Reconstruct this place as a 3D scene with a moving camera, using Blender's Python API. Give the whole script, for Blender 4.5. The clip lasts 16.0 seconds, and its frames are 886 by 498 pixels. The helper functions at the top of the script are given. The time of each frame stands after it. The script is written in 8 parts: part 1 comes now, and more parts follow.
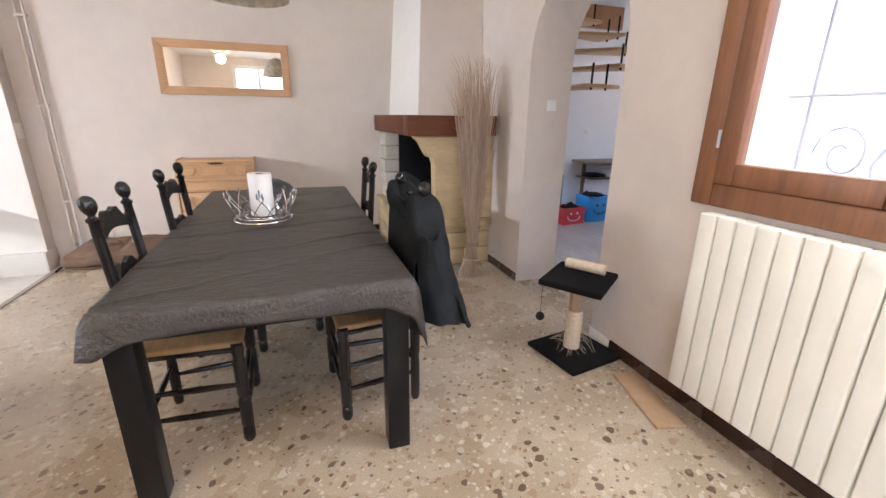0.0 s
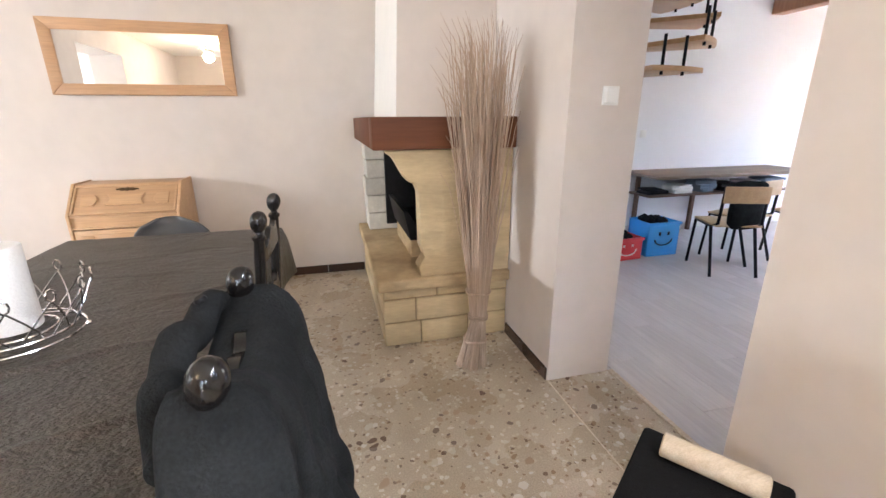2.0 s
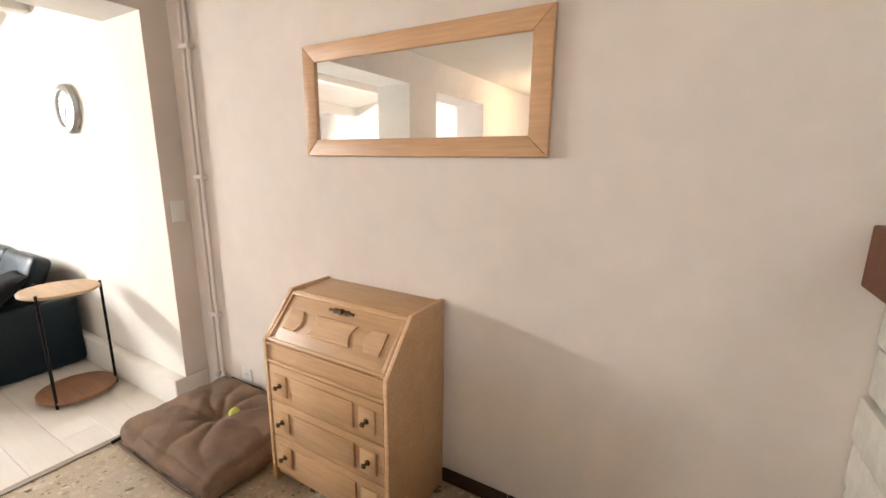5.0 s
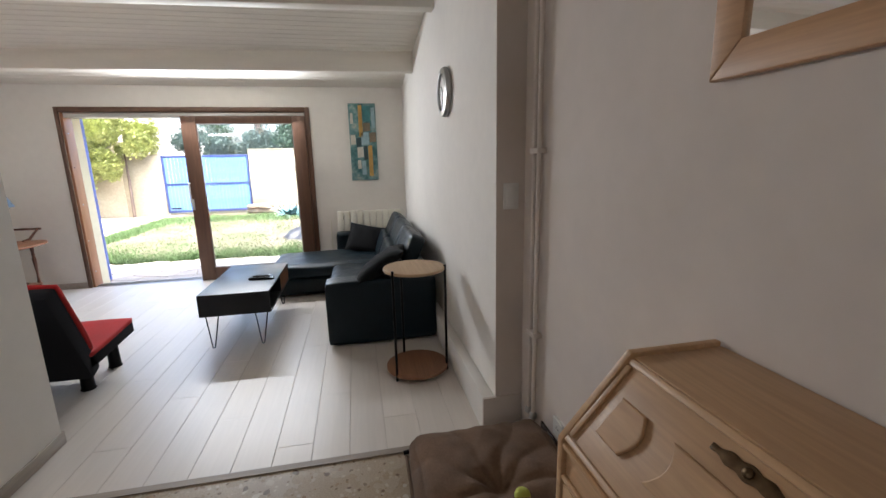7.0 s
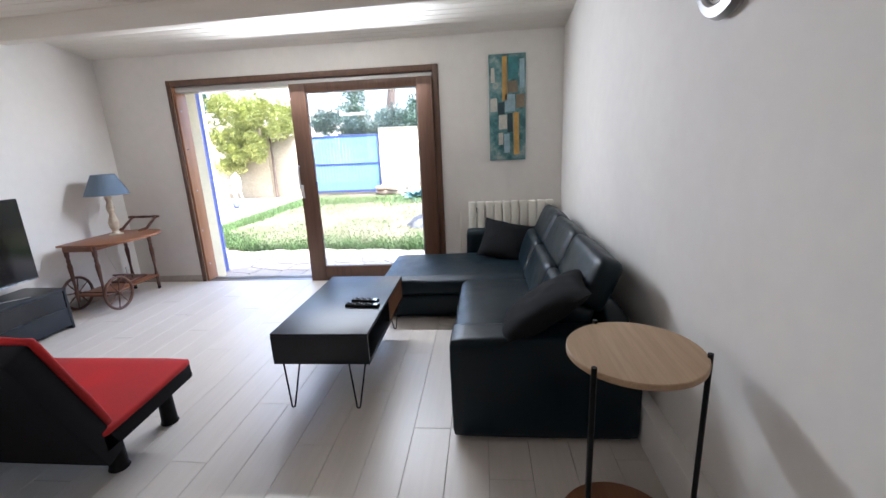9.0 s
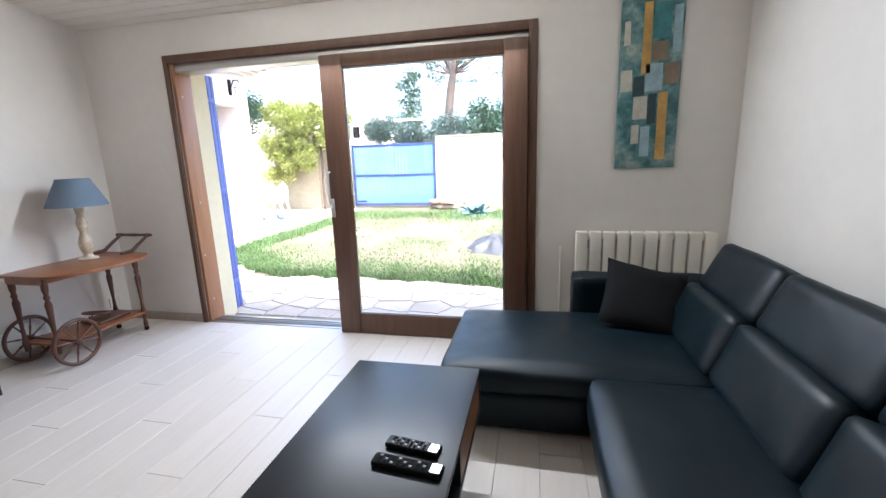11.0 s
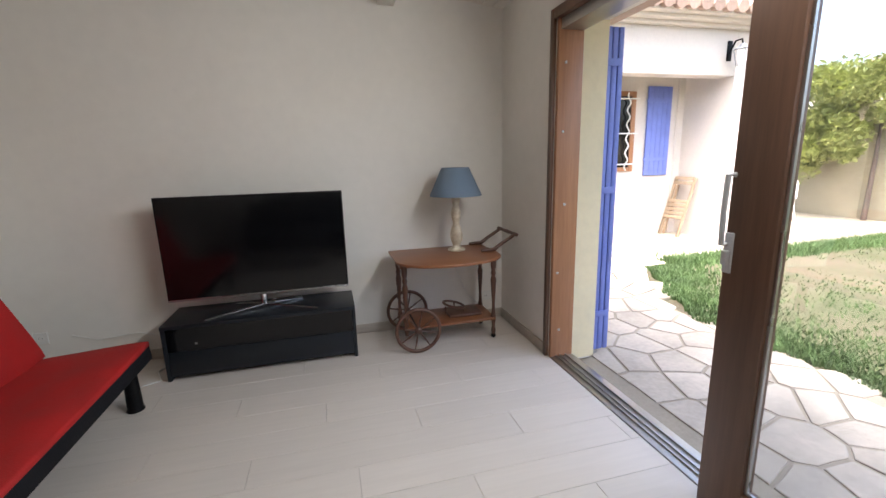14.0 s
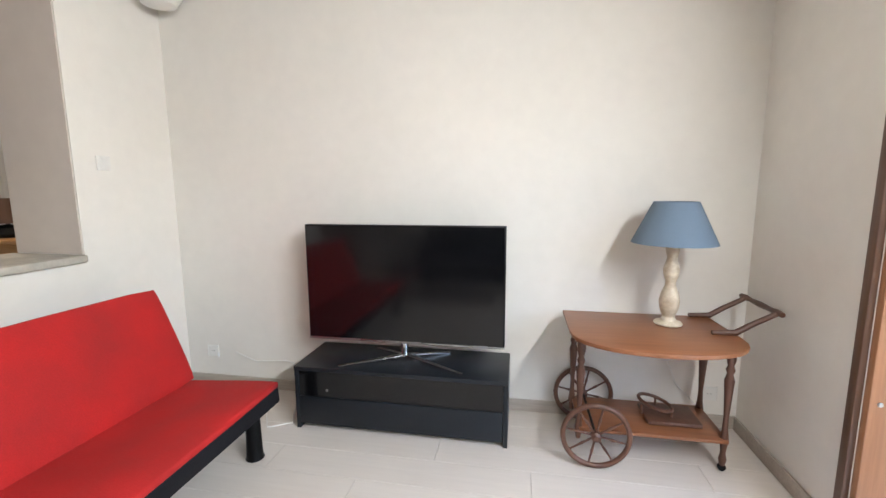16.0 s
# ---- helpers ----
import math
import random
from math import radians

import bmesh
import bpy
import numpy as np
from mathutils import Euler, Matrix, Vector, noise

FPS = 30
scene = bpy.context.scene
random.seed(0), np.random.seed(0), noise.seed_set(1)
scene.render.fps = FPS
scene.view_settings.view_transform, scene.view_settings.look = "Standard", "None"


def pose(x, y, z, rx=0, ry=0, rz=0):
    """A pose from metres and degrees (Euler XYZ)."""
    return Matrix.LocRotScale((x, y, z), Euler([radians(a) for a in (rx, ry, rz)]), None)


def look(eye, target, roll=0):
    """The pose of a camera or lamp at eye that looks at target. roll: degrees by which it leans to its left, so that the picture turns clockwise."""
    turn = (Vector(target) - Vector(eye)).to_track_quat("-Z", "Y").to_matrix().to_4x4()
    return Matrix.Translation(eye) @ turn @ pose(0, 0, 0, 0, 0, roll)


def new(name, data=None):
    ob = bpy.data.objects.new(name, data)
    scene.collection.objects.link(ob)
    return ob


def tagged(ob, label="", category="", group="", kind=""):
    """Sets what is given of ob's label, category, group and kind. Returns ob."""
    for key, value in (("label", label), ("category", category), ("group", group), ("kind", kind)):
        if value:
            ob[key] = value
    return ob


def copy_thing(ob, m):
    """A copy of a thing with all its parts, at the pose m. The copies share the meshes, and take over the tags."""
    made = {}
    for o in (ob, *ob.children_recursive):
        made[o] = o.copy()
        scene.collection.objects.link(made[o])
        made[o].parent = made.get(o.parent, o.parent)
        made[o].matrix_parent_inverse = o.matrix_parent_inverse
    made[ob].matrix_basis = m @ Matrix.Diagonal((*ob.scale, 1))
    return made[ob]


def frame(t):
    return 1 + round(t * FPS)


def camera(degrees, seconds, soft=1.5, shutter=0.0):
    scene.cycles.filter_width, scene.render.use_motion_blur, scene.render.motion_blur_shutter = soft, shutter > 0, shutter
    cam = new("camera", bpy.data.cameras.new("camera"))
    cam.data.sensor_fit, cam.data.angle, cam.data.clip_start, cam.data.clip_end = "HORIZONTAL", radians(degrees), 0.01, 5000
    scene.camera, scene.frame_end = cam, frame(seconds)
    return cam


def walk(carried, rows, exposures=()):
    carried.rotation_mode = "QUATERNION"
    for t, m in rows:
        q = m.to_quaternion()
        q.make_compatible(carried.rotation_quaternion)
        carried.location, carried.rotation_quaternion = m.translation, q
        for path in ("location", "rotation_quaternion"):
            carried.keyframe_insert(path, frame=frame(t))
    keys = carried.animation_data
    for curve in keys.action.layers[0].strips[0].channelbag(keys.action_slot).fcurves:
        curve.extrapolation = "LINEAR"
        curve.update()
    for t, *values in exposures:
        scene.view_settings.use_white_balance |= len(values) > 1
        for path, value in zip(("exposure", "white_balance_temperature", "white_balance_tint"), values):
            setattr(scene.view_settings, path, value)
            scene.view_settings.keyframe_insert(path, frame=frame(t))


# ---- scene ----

cam = camera(92.8, 16.0)
PATH = [
    (0, (-1.68, -4.966, 1.318), (-1.054, -3.162, 0.722), 0.8),
    (0.5, (-1.574, -4.682, 1.345), (-1.039, -2.855, 0.73), 0.1),
    (1, (-1.404, -4.363, 1.36), (-0.764, -2.563, 0.77), -0.2),
    (1.2, (-1.313, -4.237, 1.336), (-0.602, -2.456, 0.767), -1.9),
    (1.5, (-1.179, -4.077, 1.322), (-0.435, -2.315, 0.736), -2.4),
    (2, (-1.013, -3.74, 1.321), (-0.529, -1.891, 0.732), -0.3),
    (2.5, (-0.936, -3.352, 1.331), (-0.574, -1.474, 0.744), 1.4),
    (3, (-0.839, -2.955, 1.325), (-0.852, -1.026, 0.8), 1.1),
    (3.2, (-0.837, -2.793, 1.329), (-1.018, -0.869, 0.813), 0.5),
    (5.3, (-1.239, -1.398, 1.496), (-2.384, 0.203, 1.142), -0.9),
    (5.5, (-1.245, -1.344, 1.474), (-2.518, 0.17, 1.175), -1.9),
    (6, (-1.406, -1.057, 1.439), (-3.054, 0.037, 1.142), 0.4),
    (6.5, (-1.667, -0.924, 1.398), (-3.466, -0.116, 1.067), 0.8),
    (7, (-1.968, -0.832, 1.336), (-3.886, -0.444, 0.926), -1.3),
    (7.5, (-2.297, -0.817, 1.34), (-4.247, -0.825, 0.896), -0.3),
    (8, (-2.662, -0.896, 1.323), (-4.606, -0.987, 0.86), -0.4),
    (8.2, (-2.822, -0.903, 1.314), (-4.763, -0.986, 0.837), -2.0),
    (10.3, (-4.485, -1.217, 1.197), (-6.402, -1.582, 0.759), -0.5),
    (10.5, (-4.606, -1.279, 1.173), (-6.525, -1.654, 0.751), -0.4),
    (11, (-4.926, -1.367, 1.198), (-6.836, -1.791, 0.78), -1.9),
    (11.5, (-5.283, -1.394, 1.208), (-7.155, -1.968, 0.799), -2.5),
    (12, (-5.589, -1.443, 1.21), (-7.399, -2.192, 0.805), -2.3),
    (12.5, (-5.852, -1.544, 1.202), (-7.564, -2.489, 0.782), -1.2),
    (12.75, (-5.993, -1.553, 1.201), (-7.58, -2.698, 0.79), -1.05),
    (13, (-6.134, -1.563, 1.2), (-7.446, -3.017, 0.795), -0.9),
    (13.5, (-6.374, -1.613, 1.181), (-7.295, -3.339, 0.767), -0.6),
    (14, (-6.556, -1.744, 1.197), (-7.055, -3.636, 0.785), -1.5),
    (14.5, (-6.657, -1.862, 1.195), (-6.753, -3.831, 0.856), -1.0),
    (15, (-6.698, -2.02, 1.212), (-6.696, -3.991, 0.876), -0.3),
    (15.2, (-6.675, -2.121, 1.245), (-6.695, -4.091, 0.904), 0.5),
    (15.5, (-6.695, -2.28, 1.249), (-6.67, -4.256, 0.936), 0.5),
    (16, (-6.707, -2.509, 1.209), (-6.351, -4.457, 0.927), -0.3),
]
EXPOSURES = [(0, 5.1, 5900, 12), (0.5, 5.02, 6000, 12), (1, 4.95, 6000, 12), (1.5, 5.15, 6000, 10), (2.2, 5.57, 6000, 10), (3.2, 5.4, 5900, 8), (5.3, 5.05, 6800, 10), (6, 4.1, 7000, 10), (6.5, 3.1, 6700, 10), (7, 3.38, 6100, 10), (8.2, 3.5, 5700, 12), (10.3, 3.35, 5700, 10), (11, 3.4, 5800, 10), (12, 3.18, 5900, 10), (13.2, 2.68, 6100, 10), (14, 2.7, 6400, 10), (14.5, 3.14, 6450, 10), (15.2, 3.25, 6250, 10), (15.5, 3.2, 6200, 10), (16, 3.85, 6250, 8)]
walk(cam, [(t, look(eye, aim, roll)) for t, eye, aim, roll in PATH], EXPOSURES)

# ---------------------------------------------------------------- light
world = bpy.data.worlds.new("sky")
scene.world = world
world.use_nodes = True
_sky = world.node_tree.nodes.new("ShaderNodeTexSky")
_sky.sky_type = "NISHITA"
_sky.sun_disc = False
_sky.sun_elevation = radians(67)
_sky.sun_rotation = radians(45)
_sky.air_density, _sky.dust_density, _sky.ozone_density = 1.0, 7.0, 1.0
_bg = world.node_tree.nodes["Background"]
_bg.inputs["Strength"].default_value = 0.15
world.node_tree.links.new(_sky.outputs["Color"], _bg.inputs["Color"])

sun_data = bpy.data.lights.new("sun", "SUN")
sun_data.energy, sun_data.angle, sun_data.color = 0.6, radians(35), (1.0, 0.95, 0.88)
sun = new("sun", sun_data)
sun.matrix_world = look((-4, 4, 20), (-10, -2, 0))


def daylight_fill(name, at, aim, w, h, watts, color, spread=180):
    """An added area lamp that stands in for daylight, at an opening or indoors."""
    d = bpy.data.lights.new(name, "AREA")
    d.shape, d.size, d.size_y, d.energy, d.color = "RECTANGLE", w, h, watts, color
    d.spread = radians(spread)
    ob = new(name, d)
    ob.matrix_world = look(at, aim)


daylight_fill("daylight_side_window", (-0.056, -4.31, 2.2), (-2.0, -4.31, 1.2), 1.25, 0.09, 1.5, (1.0, 0.97, 0.94))
daylight_fill("daylight_rear_door", (-2.35, -7.2, 1.3), (-2.35, 0, 1.3), 1.1, 2.2, 0.7, (1.0, 0.97, 0.94))
daylight_fill("daylight_rear_window", (-0.675, -7.2, 1.55), (-0.675, 0, 1.4), 0.9, 1.1, 0.5, (1.0, 0.97, 0.94))
# Fill added under the closed stairwell ceiling, where no window is.
daylight_fill("fill_stairwell", (2.6, -1.6, 4.9), (2.6, -1.5, 0), 2.4, 2.0, 0.25, (0.93, 0.96, 1.0))
# Strip added just inside the door head, to lift the room beyond the sky's light.
daylight_fill("fill_sliding_door", (-7.832, -2.4, 1.962), (-6.2, -2.4, 1.3), 1.9, 0.04, 7.2, (0.98, 0.98, 0.97))

lamp_data = bpy.data.lights.new("ceiling_bulb", "POINT")
lamp_data.energy, lamp_data.color, lamp_data.shadow_soft_size = 1.5, (1.0, 0.72, 0.42), 0.08
lamp = new("ceiling_bulb", lamp_data)
lamp.location = (-2.9, -5.0, 2.36)

# ---------------------------------------------------------------- materials
def material(name, rough=0.6, metal=0.0):
    m = bpy.data.materials.new(name)
    m.use_nodes = True
    b = m.node_tree.nodes["Principled BSDF"]
    b.inputs["Roughness"].default_value = rough
    b.inputs["Metallic"].default_value = metal
    return m, m.node_tree, b


def coords(nt, scale=(1, 1, 1)):
    t = nt.nodes.new("ShaderNodeTexCoord")
    mp = nt.nodes.new("ShaderNodeMapping")
    mp.inputs["Scale"].default_value = scale
    nt.links.new(t.outputs["Object"], mp.inputs["Vector"])
    return mp.outputs["Vector"]


def noise_node(nt, vec, scale, detail=4.0, rough=0.55):
    n = nt.nodes.new("ShaderNodeTexNoise")
    n.inputs["Scale"].default_value = scale
    n.inputs["Detail"].default_value = detail
    n.inputs["Roughness"].default_value = rough
    nt.links.new(vec, n.inputs["Vector"])
    return n.outputs["Fac"]


def ramp(nt, fac, stops, constant=False):
    r = nt.nodes.new("ShaderNodeValToRGB")
    if constant:
        r.color_ramp.interpolation = "CONSTANT"
    e = r.color_ramp.elements
    while len(e) < len(stops):
        e.new(0.5)
    for el, (p, c) in zip(e, stops):
        el.position, el.color = p, (*c, 1)
    nt.links.new(fac, r.inputs["Fac"])
    return r.outputs["Color"]


def mix(nt, fac, a, b, mode="MIX"):
    n = nt.nodes.new("ShaderNodeMix")
    n.data_type, n.blend_type = "RGBA", mode
    for sock, v in ((n.inputs[0], fac), (n.inputs[6], a), (n.inputs[7], b)):
        if isinstance(v, (int, float)):
            sock.default_value = v
        elif isinstance(v, tuple):
            sock.default_value = (*v, 1)
        else:
            nt.links.new(v, sock)
    return n.outputs[2]


def bump(nt, b, height, strength, dist=0.01):
    n = nt.nodes.new("ShaderNodeBump")
    n.inputs["Strength"].default_value = strength
    n.inputs["Distance"].default_value = dist
    nt.links.new(height, n.inputs["Height"])
    nt.links.new(n.outputs["Normal"], b.inputs["Normal"])


def dim(c, k):
    return tuple(v * k for v in c)


def surface(name, base, rough=0.6, metal=0.0, vary=0.12, big=1.5, fine=40.0, relief=0.15, dist=0.004, stretch=(1, 1, 1), per_object=0.0, rough_vary=0.1, dark=None, spec=0.5):
    """A base colour that varies at two scales, with fine relief and uneven gloss."""
    m, nt, b = material(name, rough, metal)
    b.inputs["Specular IOR Level"].default_value = spec
    v = coords(nt, stretch)
    n1, n2 = noise_node(nt, v, big), noise_node(nt, v, fine, 6)
    c1 = ramp(nt, n1, [(0.3, dark or dim(base, 1 - vary)), (0.7, dim(base, 1 + vary * 0.6))])
    c2 = ramp(nt, n2, [(0.3, (1 - vary * 0.7,) * 3), (0.7, (1.0,) * 3)])
    col = mix(nt, 1.0, c1, c2, "MULTIPLY")
    if per_object:
        info = nt.nodes.new("ShaderNodeObjectInfo")
        c3 = ramp(nt, info.outputs["Random"], [(0.0, (1 - per_object,) * 3), (1.0, (1 + per_object * 0.3,) * 3)])
        col = mix(nt, 1.0, col, c3, "MULTIPLY")
    nt.links.new(col, b.inputs["Base Color"])
    if rough_vary:
        r = ramp(nt, n1, [(0.25, (max(rough - rough_vary, 0.02),) * 3), (0.75, (min(rough + rough_vary, 1),) * 3)])
        nt.links.new(r, b.inputs["Roughness"])
    if relief:
        bump(nt, b, n2, relief, dist)
    return m


def wood(name, light, darkc, rough=0.45, scale=1.0, axis=0, per_object=0.12, relief=0.1, spec=0.5, streak=0.86):
    """Grain that runs along one axis."""
    m, nt, b = material(name, rough)
    b.inputs["Specular IOR Level"].default_value = spec
    s = [14.0 * scale] * 3
    s[axis] = 0.9 * scale
    v = coords(nt, tuple(s))
    n1 = noise_node(nt, v, 1.0, 6, 0.6)
    n2 = noise_node(nt, v, 6.0, 3)
    c = ramp(nt, n1, [(0.28, darkc), (0.5, tuple((a + d) / 2 for a, d in zip(light, darkc))), (0.72, light)])
    c2 = ramp(nt, n2, [(0.35, (streak,) * 3), (0.65, (1.0,) * 3)])
    col = mix(nt, 1.0, c, c2, "MULTIPLY")
    if per_object:
        info = nt.nodes.new("ShaderNodeObjectInfo")
        c3 = ramp(nt, info.outputs["Random"], [(0.0, (1 - per_object,) * 3), (1.0, (1.0,) * 3)])
        col = mix(nt, 1.0, col, c3, "MULTIPLY")
    nt.links.new(col, b.inputs["Base Color"])
    bump(nt, b, n1, relief, 0.002)
    return m


def terrazzo(name):
    m, nt, b = material(name, 0.3)
    v = coords(nt)
    wob = noise_node(nt, v, 14.0, 2)
    mp = nt.nodes.new("ShaderNodeVectorMath")
    mp.operation = "MULTIPLY_ADD"
    nt.links.new(wob, mp.inputs[0])
    mp.inputs[1].default_value = (0.05, 0.05, 0.0)
    nt.links.new(v, mp.inputs[2])

    def chips(scale, stops, cut):
        vo = nt.nodes.new("ShaderNodeTexVoronoi")
        vo.inputs["Scale"].default_value = scale
        nt.links.new(mp.outputs[0], vo.inputs["Vector"])
        sep = nt.nodes.new("ShaderNodeSeparateColor")
        nt.links.new(vo.outputs["Color"], sep.inputs[0])
        col = ramp(nt, sep.outputs[0], stops, True)
        size = nt.nodes.new("ShaderNodeMath")
        size.operation = "MULTIPLY"
        nt.links.new(sep.outputs[1], size.inputs[0])
        size.inputs[1].default_value = cut
        less = nt.nodes.new("ShaderNodeMath")
        less.operation = "LESS_THAN"
        nt.links.new(vo.outputs["Distance"], less.inputs[0])
        nt.links.new(size.outputs[0], less.inputs[1])
        return col, less.outputs[0]

    base = ramp(nt, noise_node(nt, v, 2.2), [(0.3, (0.42, 0.335, 0.24)), (0.7, (0.52, 0.435, 0.33))])
    speck = ramp(nt, noise_node(nt, v, 160.0, 2), [(0.35, (0.8,) * 3), (0.65, (1.05,) * 3)])
    col = mix(nt, 1.0, base, speck, "MULTIPLY")
    c1, f1 = chips(44.0, [(0, (0.52, 0.44, 0.33)), (0.3, (0.3, 0.21, 0.135)), (0.55, (0.58, 0.52, 0.43)), (0.82, (0.2, 0.14, 0.095))], 0.46)
    col = mix(nt, f1, col, c1)
    c2, f2 = chips(21.0, [(0, (0.6, 0.54, 0.46)), (0.3, (0.36, 0.26, 0.175)), (0.5, (0.52, 0.46, 0.37)), (0.76, (0.15, 0.1, 0.07))], 0.4)
    col = mix(nt, f2, col, c2)
    stain = ramp(nt, noise_node(nt, v, 1.1, 3), [(0.3, (0.86, 0.84, 0.8)), (0.7, (1.0, 1.0, 1.0))])
    col = mix(nt, 1.0, col, stain, "MULTIPLY")
    nt.links.new(col, b.inputs["Base Color"])
    r = ramp(nt, noise_node(nt, v, 3.0), [(0.3, (0.2,) * 3), (0.7, (0.38,) * 3)])
    nt.links.new(r, b.inputs["Roughness"])
    return m


def glass(name, rough=0.0):
    m, nt, b = material(name, rough)
    b.inputs["Base Color"].default_value = (0.97, 0.985, 0.98, 1)
    b.inputs["Transmission Weight"].default_value = 1.0
    b.inputs["IOR"].default_value = 1.45
    return m


def leather(name, base, rough, crease=0.35, scale=220.0, swell=1.6, spec=0.4, dist=0.004):
    m, nt, b = material(name, rough)
    b.inputs["Specular IOR Level"].default_value = spec
    v = coords(nt)
    vo = nt.nodes.new("ShaderNodeTexVoronoi")
    vo.inputs["Scale"].default_value = scale
    vo.feature = "DISTANCE_TO_EDGE"
    nt.links.new(v, vo.inputs["Vector"])
    big = noise_node(nt, v, 7.0, 5)
    add = nt.nodes.new("ShaderNodeMath")
    add.operation = "MULTIPLY_ADD"
    nt.links.new(big, add.inputs[0])
    add.inputs[1].default_value = swell
    nt.links.new(vo.outputs["Distance"], add.inputs[2])
    nt.links.new(ramp(nt, big, [(0.3, dim(base, 0.8)), (0.7, dim(base, 1.15))]), b.inputs["Base Color"])
    nt.links.new(ramp(nt, big, [(0.3, (rough - 0.07,) * 3), (0.7, (rough + 0.08,) * 3)]), b.inputs["Roughness"])
    bump(nt, b, add.outputs[0], crease, dist)
    return m


def oilcloth(name):
    """Dark vinyl with a fine pebbled emboss, worn glossier in patches."""
    m, nt, b = material(name, 0.35)
    b.inputs["Specular IOR Level"].default_value = 0.6
    v = coords(nt, (1.0, 1.5, 1.0))
    fine, mid, big = noise_node(nt, v, 75.0, 3, 0.6), noise_node(nt, v, 24.0, 3), noise_node(nt, v, 3.0, 4)
    nt.links.new(ramp(nt, big, [(0.3, (0.036, 0.031, 0.026)), (0.7, (0.058, 0.048, 0.038))]), b.inputs["Base Color"])
    nt.links.new(ramp(nt, big, [(0.3, (0.3,) * 3), (0.7, (0.44,) * 3)]), b.inputs["Roughness"])
    add = nt.nodes.new("ShaderNodeMath")
    add.operation = "MULTIPLY_ADD"
    nt.links.new(mid, add.inputs[0])
    add.inputs[1].default_value = 1.1
    nt.links.new(fine, add.inputs[2])
    bump(nt, b, add.outputs[0], 0.85, 0.012)
    return m


WALL_BEIGE = surface("beige limewash plaster", (0.66, 0.59, 0.535), 0.85, vary=0.07, big=1.3, fine=9, relief=0.12, dist=0.006)
WALL_WHITE = surface("white plaster", (0.8, 0.77, 0.72), 0.85, vary=0.05, big=1.1, fine=12, relief=0.15, dist=0.006)
WALL_ROOM2 = surface("white painted wall", (0.82, 0.82, 0.84), 0.85, vary=0.03, relief=0.08)
CEIL_WHITE = surface("white ceiling paint", (0.8, 0.78, 0.74), 0.8, vary=0.04, relief=0.05)
CEIL_BOARD = surface("cream painted boarding", (0.78, 0.74, 0.66), 0.6, vary=0.06, stretch=(6, 0.6, 6), relief=0.05)
TERRAZZO = terrazzo("polished terrazzo")
LAMINATE = wood("pale oak laminate", (0.7, 0.642, 0.58), (0.672, 0.612, 0.548), 0.36, 0.55, 0, 0.05, 0.015, streak=0.955)
LAMINATE2 = wood("grey oak laminate", (0.6, 0.56, 0.54), (0.5, 0.46, 0.44), 0.35, 0.55, 1, 0.09, 0.06)
SKIRT_TILE = surface("dark brown glazed tile", (0.055, 0.028, 0.018), 0.25, vary=0.3, fine=60, per_object=0.25)
SKIRT_GREY = wood("greige laminate skirting", (0.55, 0.49, 0.43), (0.44, 0.39, 0.34), 0.45, 1.0, 0)
THRESHOLD = wood("worn greige edging", (0.4, 0.335, 0.27), (0.27, 0.215, 0.17), 0.5, 1.0, 1)
STRIP = surface("brushed aluminium", (0.55, 0.54, 0.52), 0.35, 0.9, vary=0.1, fine=120)
OAK = wood("golden oak", (0.56, 0.33, 0.15), (0.44, 0.24, 0.1), 0.42, 1.0, 0)
OAK_PALE = wood("pale waxed oak", (0.65, 0.42, 0.235), (0.57, 0.345, 0.18), 0.45, 1.0, 0)
BEECH = wood("mirror frame beech", (0.61, 0.365, 0.195), (0.53, 0.3, 0.15), 0.45, 1.2, 0)
BROWN_WOOD = wood("brown stained timber", (0.31, 0.135, 0.06), (0.2, 0.085, 0.04), 0.45, 1.2, 2)
BROWN_FRAME = wood("dark stained door frame", (0.17, 0.085, 0.05), (0.1, 0.05, 0.03), 0.4, 1.2, 2)
JAMB_WOOD = wood("varnished reddish jamb", (0.45, 0.22, 0.11), (0.36, 0.165, 0.08), 0.4, 1.0, 2)
MANTEL = wood("dark mantel beam", (0.17, 0.06, 0.026), (0.1, 0.034, 0.015), 0.55, 0.8, 0, spec=0.2)
BLACK_WOOD = surface("black lacquered wood", (0.012, 0.011, 0.011), 0.22, vary=0.3, fine=50, relief=0.06, dark=(0.008, 0.007, 0.007), spec=0.5)
BLACK_TABLE = surface("black painted wood", (0.013, 0.013, 0.014), 0.35, vary=0.3, fine=70, spec=0.2)
STRAW = wood("woven rush", (0.5, 0.3, 0.13), (0.36, 0.2, 0.08), 0.7, 3.0, 1, 0.1, 0.5)
OILCLOTH = oilcloth("embossed black oilcloth")
LEATHER = leather("black faux leather", (0.0026, 0.0105, 0.0165), 0.41, 0.15, 220.0, 0.8, 0.3)
COAT_WOOL = surface("charcoal fleece", (0.021, 0.023, 0.025), 0.95, vary=0.5, big=9, fine=160, relief=0.8, spec=0.08)
CHROME = surface("chrome", (0.75, 0.75, 0.76), 0.12, 1.0, vary=0.05, relief=0.0)
HANDLE_METAL = surface("satin aluminium", (0.62, 0.62, 0.63), 0.45, 0.4, vary=0.06, relief=0.0)
STEEL = surface("satin metal", (0.5, 0.5, 0.5), 0.3, 1.0, vary=0.1, relief=0.0)
GREY_SHELL = surface("grey moulded plastic", (0.09, 0.09, 0.095), 0.4, vary=0.1, fine=90, relief=0.05)
